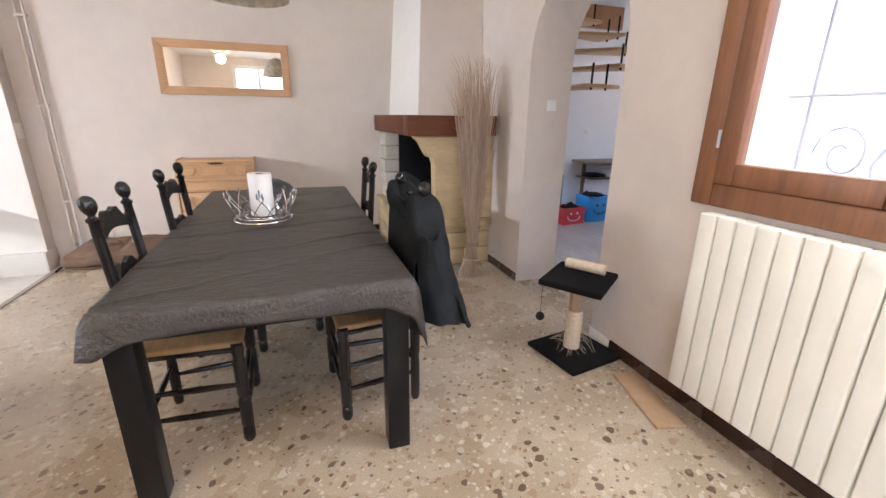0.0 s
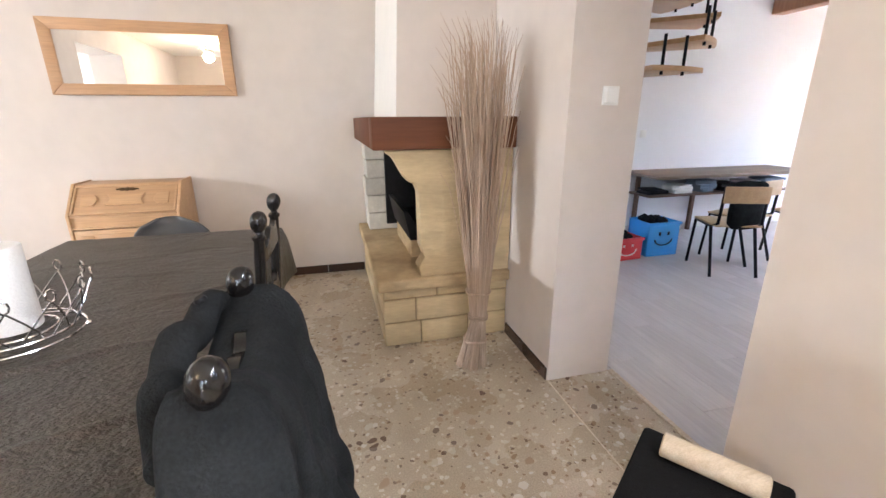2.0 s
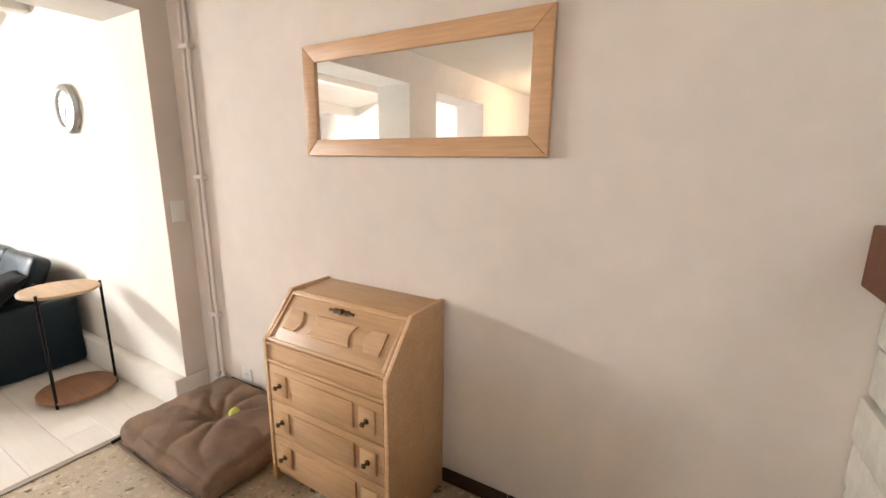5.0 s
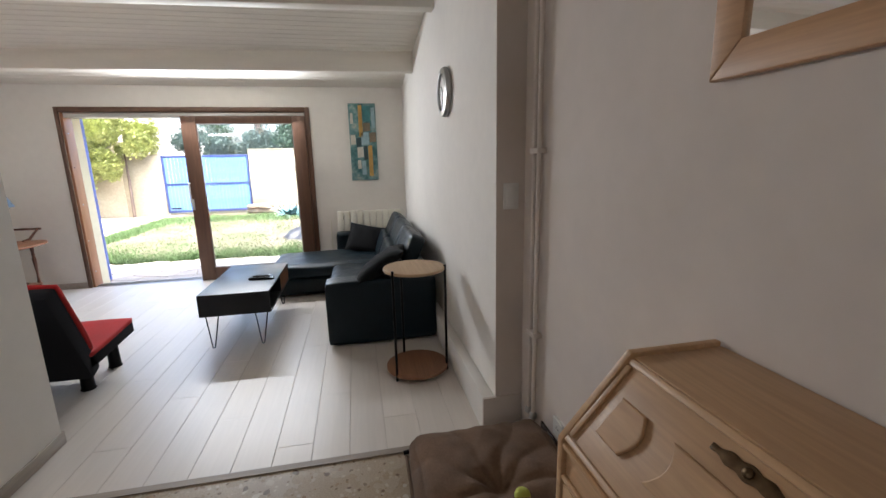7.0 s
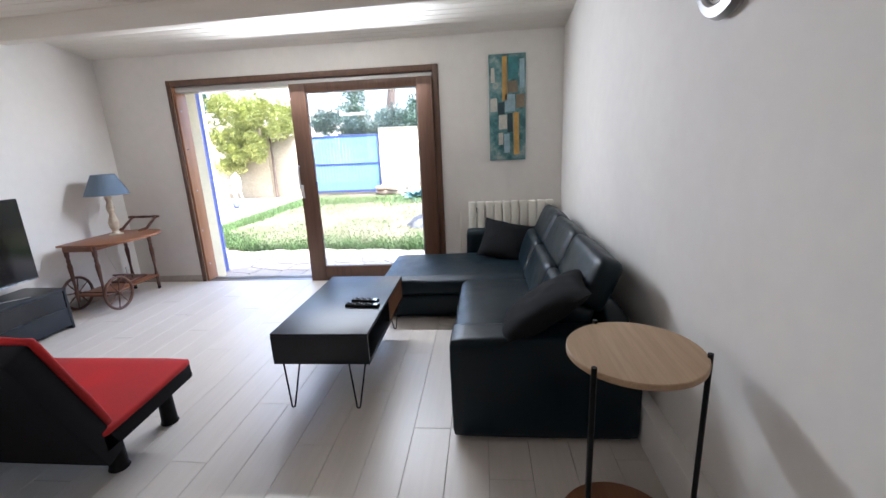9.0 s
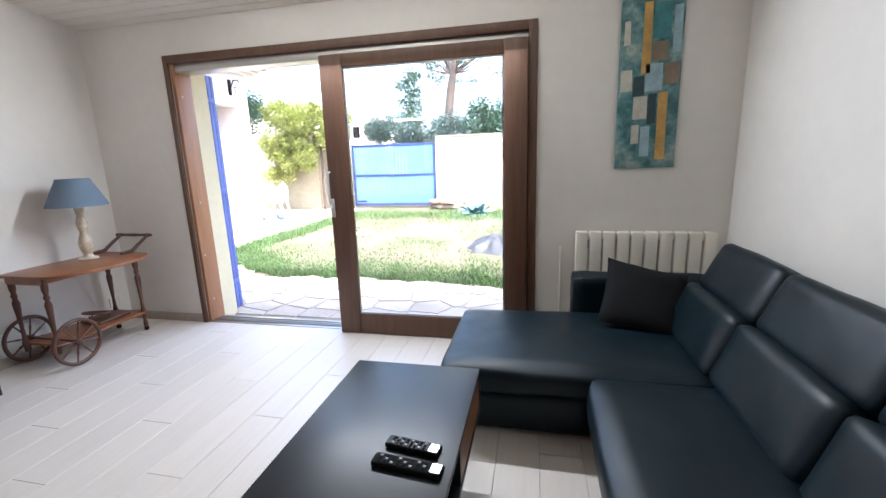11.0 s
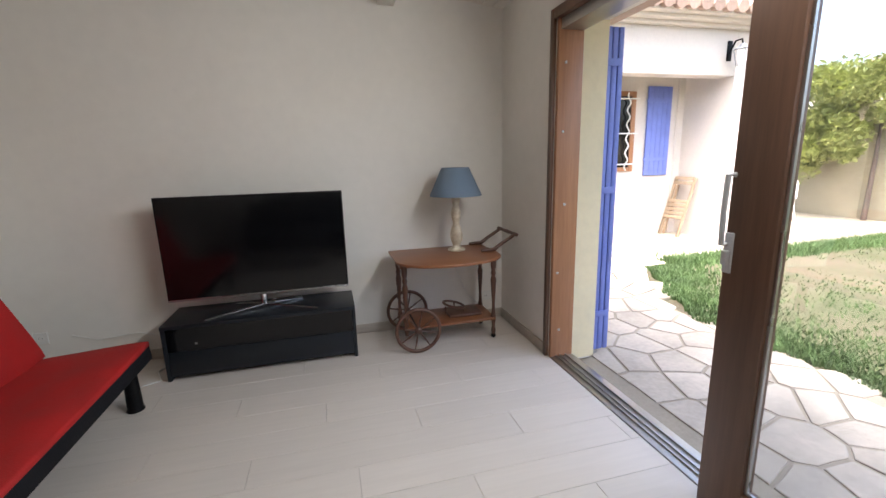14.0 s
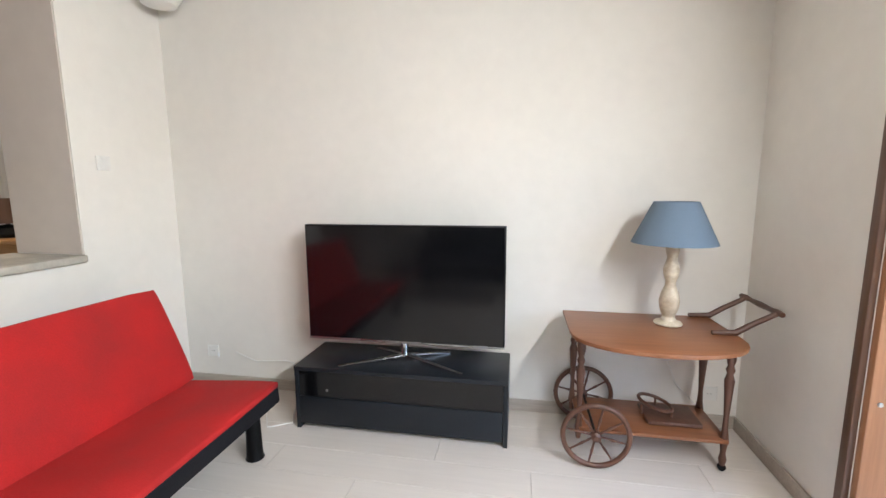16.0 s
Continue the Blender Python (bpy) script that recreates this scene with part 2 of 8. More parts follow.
BLACK_METAL = surface("black metal", (0.015, 0.015, 0.016), 0.4, 0.6, vary=0.3, relief=0.05, spec=0.15)
PAPER = surface("white kitchen paper", (0.82, 0.81, 0.8), 0.9, vary=0.05, fine=120, relief=0.5)
LIMESTONE = surface("ochre limestone", (0.56, 0.43, 0.25), 0.8, vary=0.22, big=2.5, fine=22, relief=0.5, dist=0.006, stretch=(0.7, 0.7, 3.0), per_object=0.12)
LIME_PALE = surface("pale grey stone", (0.64, 0.6, 0.52), 0.85, vary=0.25, big=3, fine=25, relief=0.6, dist=0.008, per_object=0.15)
MORTAR = surface("yellow mortar", (0.33, 0.24, 0.13), 0.9, vary=0.2, fine=60, relief=0.5)
LIME_STAINED = surface("stained limestone", (0.56, 0.43, 0.25), 0.75, vary=0.25, big=5, fine=22, relief=0.5, dist=0.006, stretch=(0.8, 0.8, 2.0), dark=(0.36, 0.25, 0.13))
SOOT = surface("sooty cast iron", (0.02, 0.02, 0.022), 0.6, 0.4, vary=0.5, fine=30, spec=0.15)
REED = wood("dry reeds", (0.58, 0.44, 0.33), (0.36, 0.24, 0.16), 0.7, 2.0, 2, 0.2)
BRASS = surface("tarnished brass", (0.16, 0.1, 0.05), 0.45, 0.9, vary=0.4, fine=80)
PLASTIC_WHITE = surface("white plastic", (0.78, 0.77, 0.74), 0.35, vary=0.03, relief=0.0)
RADIATOR = surface("cream enamel", (0.8, 0.775, 0.68), 0.35, vary=0.03, relief=0.03)
MIRROR = surface("mirror silver", (0.93, 0.94, 0.94), 0.015, 1.0, vary=0.0, relief=0.0, rough_vary=0.0)
GLASS = glass("window glass")
PLUSH = surface("black plush", (0.01, 0.01, 0.011), 0.95, vary=0.5, fine=200, relief=0.9, spec=0.15)
SISAL = wood("sisal rope", (0.66, 0.56, 0.43), (0.52, 0.42, 0.3), 0.9, 4.0, 0, 0.0, 0.8)
CARDBOARD = surface("worn cardboard tube", (0.4, 0.27, 0.16), 0.8, vary=0.2)
SUEDE = surface("brown suede", (0.2, 0.125, 0.08), 0.95, vary=0.3, big=6, fine=120, relief=0.4)
TENNIS = surface("yellow felt", (0.56, 0.62, 0.12), 0.95, vary=0.15, fine=150, relief=0.6)
ROPE = surface("cotton rope", (0.62, 0.6, 0.42), 0.9, vary=0.2, fine=150, relief=0.6)
RED_FABRIC = surface("red microfibre", (0.47, 0.011, 0.011), 0.85, vary=0.25, big=3, fine=180, relief=0.35)
BLACK_FABRIC = surface("black woven fabric", (0.014, 0.014, 0.017), 0.8, vary=0.3, fine=180, relief=0.4, spec=0.15)
GREY_FABRIC = surface("dark grey cotton", (0.014, 0.0145, 0.016), 0.9, vary=0.3, fine=180, relief=0.5, spec=0.15)
SCREEN = surface("black screen", (0.004, 0.004, 0.005), 0.12, vary=0.1, relief=0.0, rough_vary=0.02)
BLACK_GLOSS = surface("black satin laminate", (0.013, 0.016, 0.021), 0.38, vary=0.2, fine=40, relief=0.03, spec=0.35)
MAHOGANY = wood("reddish mahogany", (0.33, 0.13, 0.055), (0.23, 0.085, 0.035), 0.35, 1.0, 0)
DARK_TURNED = wood("dark turned wood", (0.14, 0.06, 0.035), (0.085, 0.035, 0.02), 0.4, 2.0, 2)
SHADE_BLUE = surface("blue grey lampshade cloth", (0.15, 0.205, 0.275), 0.85, vary=0.08, fine=180, relief=0.3)
CREAM_CERAMIC = surface("crackled cream ceramic", (0.7, 0.63, 0.5), 0.4, vary=0.18, big=22, fine=60, relief=0.2, dark=(0.5, 0.4, 0.28))
TABLE_TOP = wood("warm beech tabletop", (0.52, 0.36, 0.215), (0.46, 0.3, 0.17), 0.5, 1.0, 0)
WALNUT = wood("walnut tray", (0.32, 0.15, 0.075), (0.22, 0.1, 0.05), 0.4, 1.2, 0)
BLUE_PAINT = surface("blue painted shutter", (0.18, 0.24, 0.64), 0.5, vary=0.12, big=4, fine=60)
NAVY_PAINT = surface("dark navy gate frame", (0.035, 0.06, 0.2), 0.5, vary=0.2, big=4, fine=60)
BLUE_GATE = surface("faded blue gate", (0.13, 0.265, 0.55), 0.5, vary=0.12, big=3, fine=40)
RENDER_CREAM = surface("cream outdoor render", (0.46, 0.41, 0.3), 0.9, vary=0.24, big=0.8, fine=18, relief=0.5, dist=0.01)
RENDER_WHITE = surface("pale pinkish outdoor render", (0.68, 0.63, 0.58), 0.9, vary=0.06, big=1, fine=20, relief=0.4, dist=0.01)
ROOF_TILE = surface("terracotta roof tile", (0.5, 0.37, 0.3), 0.85, vary=0.25, fine=20, per_object=0.2)
REVEAL_PAINT = surface("pale yellow masonry paint", (0.8, 0.72, 0.5), 0.85, vary=0.08, big=2, fine=20, relief=0.3)
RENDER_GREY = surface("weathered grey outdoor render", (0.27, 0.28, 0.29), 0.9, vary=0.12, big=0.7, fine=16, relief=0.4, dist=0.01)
IRON_GREY = surface("greyed white iron paint", (0.3, 0.31, 0.33), 0.5, vary=0.1, fine=60)
PAVING = surface("pale flagstone", (0.53, 0.475, 0.405), 0.8, vary=0.24, big=2.5, fine=30, relief=0.4, per_object=0.18)
GARDEN_STONE = surface("weathered garden stone", (0.29, 0.245, 0.185), 0.9, vary=0.3, big=3, fine=25, relief=0.7, dist=0.01)
JOINT = surface("sandy joint", (0.34, 0.3, 0.24), 0.95, vary=0.2, fine=60, relief=0.5)
GRASS = surface("grass blades", (0.1, 0.18, 0.058), 0.7, vary=0.3, big=3, fine=30, relief=0.0)
LEAF_DARK = surface("dark foliage", (0.125, 0.2, 0.135), 0.6, vary=0.4, big=2, fine=12, relief=0.0)
LEAF_GREY = surface("grey green foliage", (0.17, 0.235, 0.2), 0.65, vary=0.35, big=2, fine=12, relief=0.0)
LEAF_PALE = surface("pale green shrub leaves", (0.17, 0.24, 0.09), 0.6, vary=0.35, big=4, fine=12, relief=0.0)
LEAF_YELLOW = surface("yellow green vine leaves", (0.42, 0.46, 0.16), 0.6, vary=0.3, big=3, fine=12, relief=0.0)
NEEDLES = surface("pine needles", (0.16, 0.21, 0.15), 0.7, vary=0.3, relief=0.0)
BARK = surface("pine bark", (0.16, 0.12, 0.1), 0.95, vary=0.35, big=4, fine=25, relief=0.8, dist=0.02)
AGAVE = surface("blue agave", (0.1, 0.2, 0.21), 0.55, vary=0.2)
TARP = surface("grey plastic tarpaulin", (0.045, 0.05, 0.06), 0.55, vary=0.3, big=5)
DESK_BROWN = wood("worn brown desk board", (0.26, 0.19, 0.13), (0.17, 0.12, 0.08), 0.6, 1.0, 0)
WEATHERED = wood("weathered teak", (0.48, 0.37, 0.26), (0.36, 0.26, 0.17), 0.75, 1.0, 2)
BLUE_PLASTIC = surface("bright blue plastic", (0.03, 0.3, 0.75), 0.4, vary=0.05, relief=0.0)
RED_PLASTIC = surface("bright red plastic", (0.6, 0.025, 0.03), 0.4, vary=0.05, relief=0.0)
PLY = wood("school chair plywood", (0.6, 0.42, 0.22), (0.5, 0.33, 0.16), 0.45, 1.0, 1)
CURTAIN = surface("sheer white curtain", (0.8, 0.8, 0.8), 0.9, vary=0.05, relief=0.2)


def ground_material():
    m, nt, b = material("garden soil and dry lawn", 0.95)
    v = coords(nt)
    n = noise_node(nt, v, 1.3, 5)
    f = noise_node(nt, v, 30.0, 6)
    c = ramp(nt, n, [(0.36, (0.155, 0.128, 0.088)), (0.5, (0.125, 0.11, 0.07)), (0.66, (0.08, 0.09, 0.042))])
    c2 = ramp(nt, f, [(0.3, (0.72,) * 3), (0.7, (1.05,) * 3)])
    nt.links.new(mix(nt, 1.0, c, c2, "MULTIPLY"), b.inputs["Base Color"])
    bump(nt, b, f, 0.6, 0.03)
    return m


SOIL = ground_material()


def painting_material():
    m, nt, b = material("abstract acrylic ground", 0.5)
    v = coords(nt)
    n = noise_node(nt, v, 7.0, 6, 0.65)
    c = ramp(nt, n, [(0.3, (0.03, 0.06, 0.065)), (0.43, (0.05, 0.16, 0.17)), (0.56, (0.17, 0.3, 0.3)), (0.7, (0.48, 0.48, 0.42))])
    nt.links.new(c, b.inputs["Base Color"])
    bump(nt, b, n, 0.4, 0.004)
    return m


CANVAS = painting_material()

# ---------------------------------------------------------------- mesh helpers
ORIGIN = {}


def thing(name, at=(0, 0, 0), label="", category="", group="", kind=""):
    ob = new(name)
    ob.empty_display_size = 0.05
    ob.location = at
    ORIGIN[ob.name] = Vector(at)
    return tagged(ob, label, category, group, kind)


def finish(bm, name, mat, smooth=40):
    bmesh.ops.recalc_face_normals(bm, faces=bm.faces)
    me = bpy.data.meshes.new(name)
    bm.to_mesh(me)
    bm.free()
    if smooth:
        for p in me.polygons:
            p.use_smooth = True
        me.set_sharp_from_angle(angle=radians(smooth))
    me.materials.append(mat)
    return me


def part(name, bm, mat, parent, label="", smooth=40):
    """One mesh under a thing or a part, built in the thing's own frame of reference."""
    o = ORIGIN[parent.name]
    bmesh.ops.translate(bm, verts=bm.verts, vec=-o)
    ob = new(name, finish(bm, name, mat, smooth))
    ob.parent = parent
    ORIGIN[ob.name] = o
    if label:
        ob["label"] = label
    return ob


def solid(name, bm, mat, label="", category="", group="", kind="", smooth=40):
    ob = new(name, finish(bm, name, mat, smooth))
    ORIGIN[ob.name] = Vector((0, 0, 0))
    return tagged(ob, label, category, group, kind)


def B():
    return bmesh.new()


def box(bm, x0, x1, y0, y1, z0, z1, bev=0.0, seg=2, m=None):
    r = bmesh.ops.create_cube(bm, size=1.0)
    vs = r["verts"]
    for v in vs:
        v.co = Vector(((x0 + x1) / 2 + v.co.x * (x1 - x0), (y0 + y1) / 2 + v.co.y * (y1 - y0), (z0 + z1) / 2 + v.co.z * (z1 - z0)))
    if m:
        for v in vs:
            v.co = m @ v.co
    if bev:
        es = list({e for v in vs for e in v.link_edges})
        bmesh.ops.bevel(bm, geom=es, offset=bev, segments=seg, profile=0.5, affect="EDGES")
    return bm


def prism(bm, pts, lo, hi, axis="y", bev=0.0):
    """A polygon in the two other axes (in xyz order), pushed from lo to hi along one axis."""
    def place(a, b, c):
        return {"x": (c, a, b), "y": (a, c, b), "z": (a, b, c)}[axis]
    n = len(pts)
    v0 = [bm.verts.new(place(a, b, lo)) for a, b in pts]
    v1 = [bm.verts.new(place(a, b, hi)) for a, b in pts]
    fs = [bm.faces.new(v0), bm.faces.new(v1[::-1])]
    for i in range(n):
        fs.append(bm.faces.new((v0[i], v0[(i + 1) % n], v1[(i + 1) % n], v1[i])))
    if bev:
        bmesh.ops.recalc_face_normals(bm, faces=fs)
        es = [e for e in fs[0].edges] + [e for e in fs[1].edges]
        bmesh.ops.bevel(bm, geom=es, offset=bev, segments=2, profile=0.5, affect="EDGES")
    return bm


def lathe(bm, profile, at=(0, 0, 0), n=16, m=None):
    """(radius, height) pairs turned round the z axis."""
    rings = []
    for r, z in profile:
        ring = []
        for i in range(n):
            a = 2 * math.pi * i / n
            p = Vector((r * math.cos(a), r * math.sin(a), z))
            p = m @ p if m else p
            ring.append(bm.verts.new(p + Vector(at)))
        rings.append(ring)
    for a, b in zip(rings, rings[1:]):
        for i in range(n):
            bm.faces.new((a[i], a[(i + 1) % n], b[(i + 1) % n], b[i]))
    bm.faces.new(rings[0][::-1])
    bm.faces.new(rings[-1])
    return bm


def tube(bm, pts, r, n=8, closed=False):
    """A round bar along a line of points; r is one radius or one for each point."""
    pts = [Vector(p) for p in pts]
    k = len(pts)
    rs = r if isinstance(r, (list, tuple)) else [r] * k
    rings, side = [], None
    for i, p in enumerate(pts):
        a = pts[(i - 1) % k] if closed or i else p
        b = pts[(i + 1) % k] if closed or i < k - 1 else p
        d = (b - a).normalized()
        if side is None:
            side = d.orthogonal().normalized()
        side = (side - d * side.dot(d))
        side = side.normalized() if side.length > 1e-6 else d.orthogonal().normalized()
        up = d.cross(side)
        rings.append([bm.verts.new(p + (side * math.cos(2 * math.pi * j / n) + up * math.sin(2 * math.pi * j / n)) * rs[i]) for j in range(n)])
    span = range(k if closed else k - 1)
    for i in span:
        a, b = rings[i], rings[(i + 1) % k]
        for j in range(n):
            bm.faces.new((a[j], a[(j + 1) % n], b[(j + 1) % n], b[j]))
    if not closed:
        bm.faces.new(rings[0][::-1])
        bm.faces.new(rings[-1])
    return bm


def cushion(bm, x0, x1, y0, y1, z0, z1, puff=0.03, n=10, round_=0.25, m=None, seed=0.0, wrinkle=0.006):
    """A soft block with swollen faces, rounded edges and slight creases."""
    c = Vector(((x0 + x1) / 2, (y0 + y1) / 2, (z0 + z1) / 2))
    h = Vector(((x1 - x0) / 2, (y1 - y0) / 2, (z1 - z0) / 2))
    r = bmesh.ops.create_cube(bm, size=2.0)
    es = list({e for v in r["verts"] for e in v.link_edges})
    bmesh.ops.subdivide_edges(bm, edges=es, cuts=n, use_grid_fill=True)
    vs = list(bm.verts)
    rad = min(h) * round_ * 2
    for v in vs:
        u = v.co.copy()
        p = Vector((u.x * h.x, u.y * h.y, u.z * h.z))
        inner = Vector([max(-h[i] + rad, min(h[i] - rad, p[i])) for i in range(3)])
        d = p - inner
        if d.length > 1e-6:
            p = inner + d.normalized() * rad
        w = [(1 - u[i] ** 2) for i in range(3)]
        if abs(u.z) > 0.99:
            p.z += math.copysign(puff * w[0] ** 0.6 * w[1] ** 0.6, u.z)
        if abs(u.y) > 0.99:
            p.y += math.copysign(puff * 0.6 * w[0] ** 0.6 * w[2] ** 0.6, u.y)
        if abs(u.x) > 0.99:
            p.x += math.copysign(puff * 0.6 * w[1] ** 0.6 * w[2] ** 0.6, u.x)
        q = p + c + Vector((seed, seed * 2, 0))
        p += Vector((noise.noise(q * 6), noise.noise(q * 6 + Vector((9, 0, 0))), noise.noise(q * 6 + Vector((0, 9, 0))))) * wrinkle
        v.co = (m @ (p + c)) if m else p + c
    return bm


def shared_pieces(name, mesh, places, parent, label=""):
    """Alike pieces, each an object of its own on one mesh."""
    for loc in places:
        ob = new(name, mesh)
        ob.location = Vector(loc) - ORIGIN[parent.name]
        ob.parent = parent
        if label:
            ob["label"] = label

# ---------------------------------------------------------------- the house: setting
F = -0.147          # living room floor
G = -0.20           # garden level
DX = -3.98          # dining face of the dividing wall
LX = -4.42          # living face of the dividing wall
GX = -7.93          # inner face of the glazed wall
SY = -0.15          # sofa wall
TY = -5.0           # television wall
BACK = -7.0         # rear wall of the dining room


def ceil_z(x):
    return 2.30 + (x - GX) * 0.150


# dining floor with the step down to the living room
bm = B()
box(bm, -3.72, 0.37, BACK, 0.0, -0.3, 0.0)
floor = solid("floor_dining", bm, TERRAZZO, "polished beige terrazzo floor with brown chips", "floor", kind="structure", smooth=0)
bm = B()
box(bm, DX, -3.722, BACK, -2.5, -0.32, 0.0)
solid("floor_under_wall", bm, TERRAZZO, "terrazzo floor under the dividing wall", "floor", kind="structure", smooth=0)
bm = B()
prism(bm, [(-3.765, -0.13), (-3.715, -0.13), (-3.715, 0.006), (-3.752, 0.006), (-3.765, -0.004)], -2.5, 0.0, "y")
solid("threshold_step", bm, THRESHOLD, "worn greige edging on the step between rooms", "threshold", kind="structure", smooth=0)
bm = B()
box(bm, 0.372, 0.395, -3.0, -2.02, -0.02, 0.006, 0.003)
solid("threshold_arch", bm, SISAL, "pale threshold strip under the arch", "threshold", kind="structure")

bm = B()
box(bm, 0.0, 0.006, -3.0, -2.02, -0.02, 0.003, 0.001)
solid("threshold_line", bm, SISAL, "thin pale joint across the arch", "threshold", kind="structure")

# mirror wall and sofa wall
bm = B()
box(bm, DX, 0.40, 0.0, 0.3, -0.3, 2.95)
solid("wall_north", bm, WALL_BEIGE, "beige limewashed plaster wall", "wall", kind="structure", smooth=0)
bm = B()
box(bm, GX - 0.34, DX, SY, 0.3, -0.35, 3.2)
wall_sofa = solid("wall_sofa", bm, WALL_WHITE, "white plaster wall behind the sofa", "wall", kind="structure", smooth=0)
bm = B()
box(bm, DX, DX + 0.004, SY, 0.0, -0.15, 2.286)
solid("wall_pier", bm, WALL_BEIGE, "beige painted end of the wall", "wall", kind="structure", smooth=0)
bm = B()
box(bm, GX + 0.02, DX + 0.012, SY - 0.07, SY, F - 0.02, 0.055, 0.006)
solid("plinth", bm, WALL_WHITE, "low masonry plinth along the wall", "plinth", kind="structure")
bm = B()
box(bm, DX, DX + 0.018, SY - 0.075, -0.002, -0.13, 0.062, 0.004)
solid("plinth_end", bm, WALL_BEIGE, "beige end of the masonry plinth", "plinth", kind="structure")

# arched wall
def arch_wall():
    bm = B()
    x0, x1 = 0.0, 0.36
    box(bm, x0, x1, -2.02, 0.0, -0.3, 2.95)
    box(bm, x0, x1, -3.66, -3.0, -0.3, 2.95)
    box(bm, x0, x1, BACK - 0.3, -5.0, -0.3, 2.95)
    box(bm, x0, x1, -5.0, -3.66, -0.3, 1.06)
    box(bm, x0, x1, -5.0, -3.66, 2.26, 2.95)
    n, r, cy, cz = 24, 0.49, -2.51, 1.74
    pts = [(-2.02, 2.95), (-3.0, 2.95), (-3.0, cz)]
    pts += [(cy - r * math.cos(math.pi * i / n), cz + r * math.sin(math.pi * i / n)) for i in range(1, n)]
    pts += [(-2.02, cz)]
    prism(bm, pts, x0, x1, "x")
    return solid("wall_arch", bm, WALL_BEIGE, "beige plaster wall with a round arch", "wall", kind="structure", smooth=30)


arch_wall()

# dividing wall with the wide opening and the serving hatch
bm = B()
box(bm, LX, DX, BACK - 0.3, -4.36, -0.3, 3.4)
box(bm, LX, DX, -3.05, -2.5, -0.3, 3.4)
box(bm, LX, DX, -4.36, -3.05, -0.3, 0.83)
box(bm, LX, DX, -4.36, -3.05, 2.27, 3.4)
box(bm, LX, DX, -2.5, SY, 2.286, 3.4)
solid("wall_dividing", bm, WALL_WHITE, "thick white dividing wall with hatch opening", "wall", kind="structure", smooth=0)
bm = B()
box(bm, DX, DX + 0.004, -2.5, 0.0, 2.286, 2.62)
box(bm, DX, DX + 0.004, BACK, -4.36, 0, 2.62)
box(bm, DX, DX + 0.004, -3.05, -2.5, 0, 2.62)
box(bm, DX, DX + 0.004, -4.36, -3.05, 0, 0.83)
box(bm, DX, DX + 0.004, -4.36, -3.05, 2.27, 2.62)
box(bm, LX + 0.01, DX, -4.36, -4.356, 0.875, 2.266)
solid("wall_dividing_face", bm, WALL_BEIGE, "beige plaster face of the dividing wall", "wall", kind="structure", smooth=0)
bm = B()
box(bm, LX - 0.03, DX + 0.03, -4.355, -3.05, 0.832, 0.872, 0.008)
solid("hatch_ledge", bm, LIME_PALE, "pale stone ledge of the serving hatch", "ledge", kind="structure")

# rear wall of the dining room with a glazed door
bm = B()
box(bm, DX, -2.95, BACK - 0.3, BACK, -0.3, 2.95)
box(bm, -1.75, -1.15, BACK - 0.3, BACK, -0.3, 2.95)
box(bm, -0.2, 0.0, BACK - 0.3, BACK, -0.3, 2.95)
box(bm, -1.15, -0.2, BACK - 0.3, BACK, -0.3, 0.95)
box(bm, -2.95, -1.75, BACK - 0.3, BACK, 2.45, 2.95)
box(bm, -1.15, -0.2, BACK - 0.3, BACK, 2.15, 2.95)
solid("wall_south", bm, WALL_BEIGE, "beige rear wall of the dining room", "wall", kind="structure", smooth=0)
bm = B()
box(bm, DX - 0.44, 0.4, BACK - 0.3, 0.3, 2.61, 2.9)
solid("ceiling_dining", bm, CEIL_WHITE, "plain white dining room ceiling", "ceiling", kind="structure", smooth=0)

# living room walls
bm = B()
box(bm, GX - 0.34, LX, TY - 0.3, TY, -0.35, 3.2)
solid("wall_television", bm, WALL_WHITE, "white plaster wall behind the television", "wall", kind="structure", smooth=0)
DY0, DY1, DZ = -4.18, -1.41, 2.0      # glazed opening
bm = B()
box(bm, GX - 0.34, GX, DY1, SY, -0.35, 2.8)
box(bm, GX - 0.34, GX, TY, DY0, -0.35, 2.8)
box(bm, GX - 0.34, GX, DY0, DY1, DZ, 2.8)
solid("wall_glazed", bm, WALL_WHITE, "white wall round the sliding door", "wall", kind="structure", smooth=0)
bm = B()
box(bm, GX - 0.345, GX - 0.168, DY0, DY0 + 0.02, F - 0.04, DZ)
solid("reveal_outer", bm, REVEAL_PAINT, "cream rendered outer reveal", "reveal", kind="structure", smooth=0)

# sloping boarded ceiling in the living room
bm = B()
y0, y1 = TY, SY
w = 0.088
x = GX
while x < LX - 0.001:
    xe = min(x + w, LX)
    a, b = ceil_z(x), ceil_z(xe)
    g = 0.006
    pts = [(x, a + 0.012), (x + g, a + 0.006 * 0), (xe - g, b - 0.0), (xe, b + 0.012), (xe, b + 0.03), (x, a + 0.03)]
    prism(bm, pts, y0, y1, "y")
    x = xe
solid("ceiling_living", bm, CEIL_BOARD, "cream painted tongue and groove sloping ceiling", "ceiling", kind="structure", smooth=0)
bm = B()
prism(bm, [(GX - 0.9, ceil_z(GX - 0.9) + 0.05), (DX, ceil_z(DX) + 0.05), (DX, ceil_z(DX) + 0.25), (GX - 0.9, ceil_z(GX - 0.9) + 0.25)], TY - 0.3, 0.3, "y")
solid("roof_living", bm, ROOF_TILE, "shallow tiled roof over the living room", "roof", kind="structure", smooth=0)
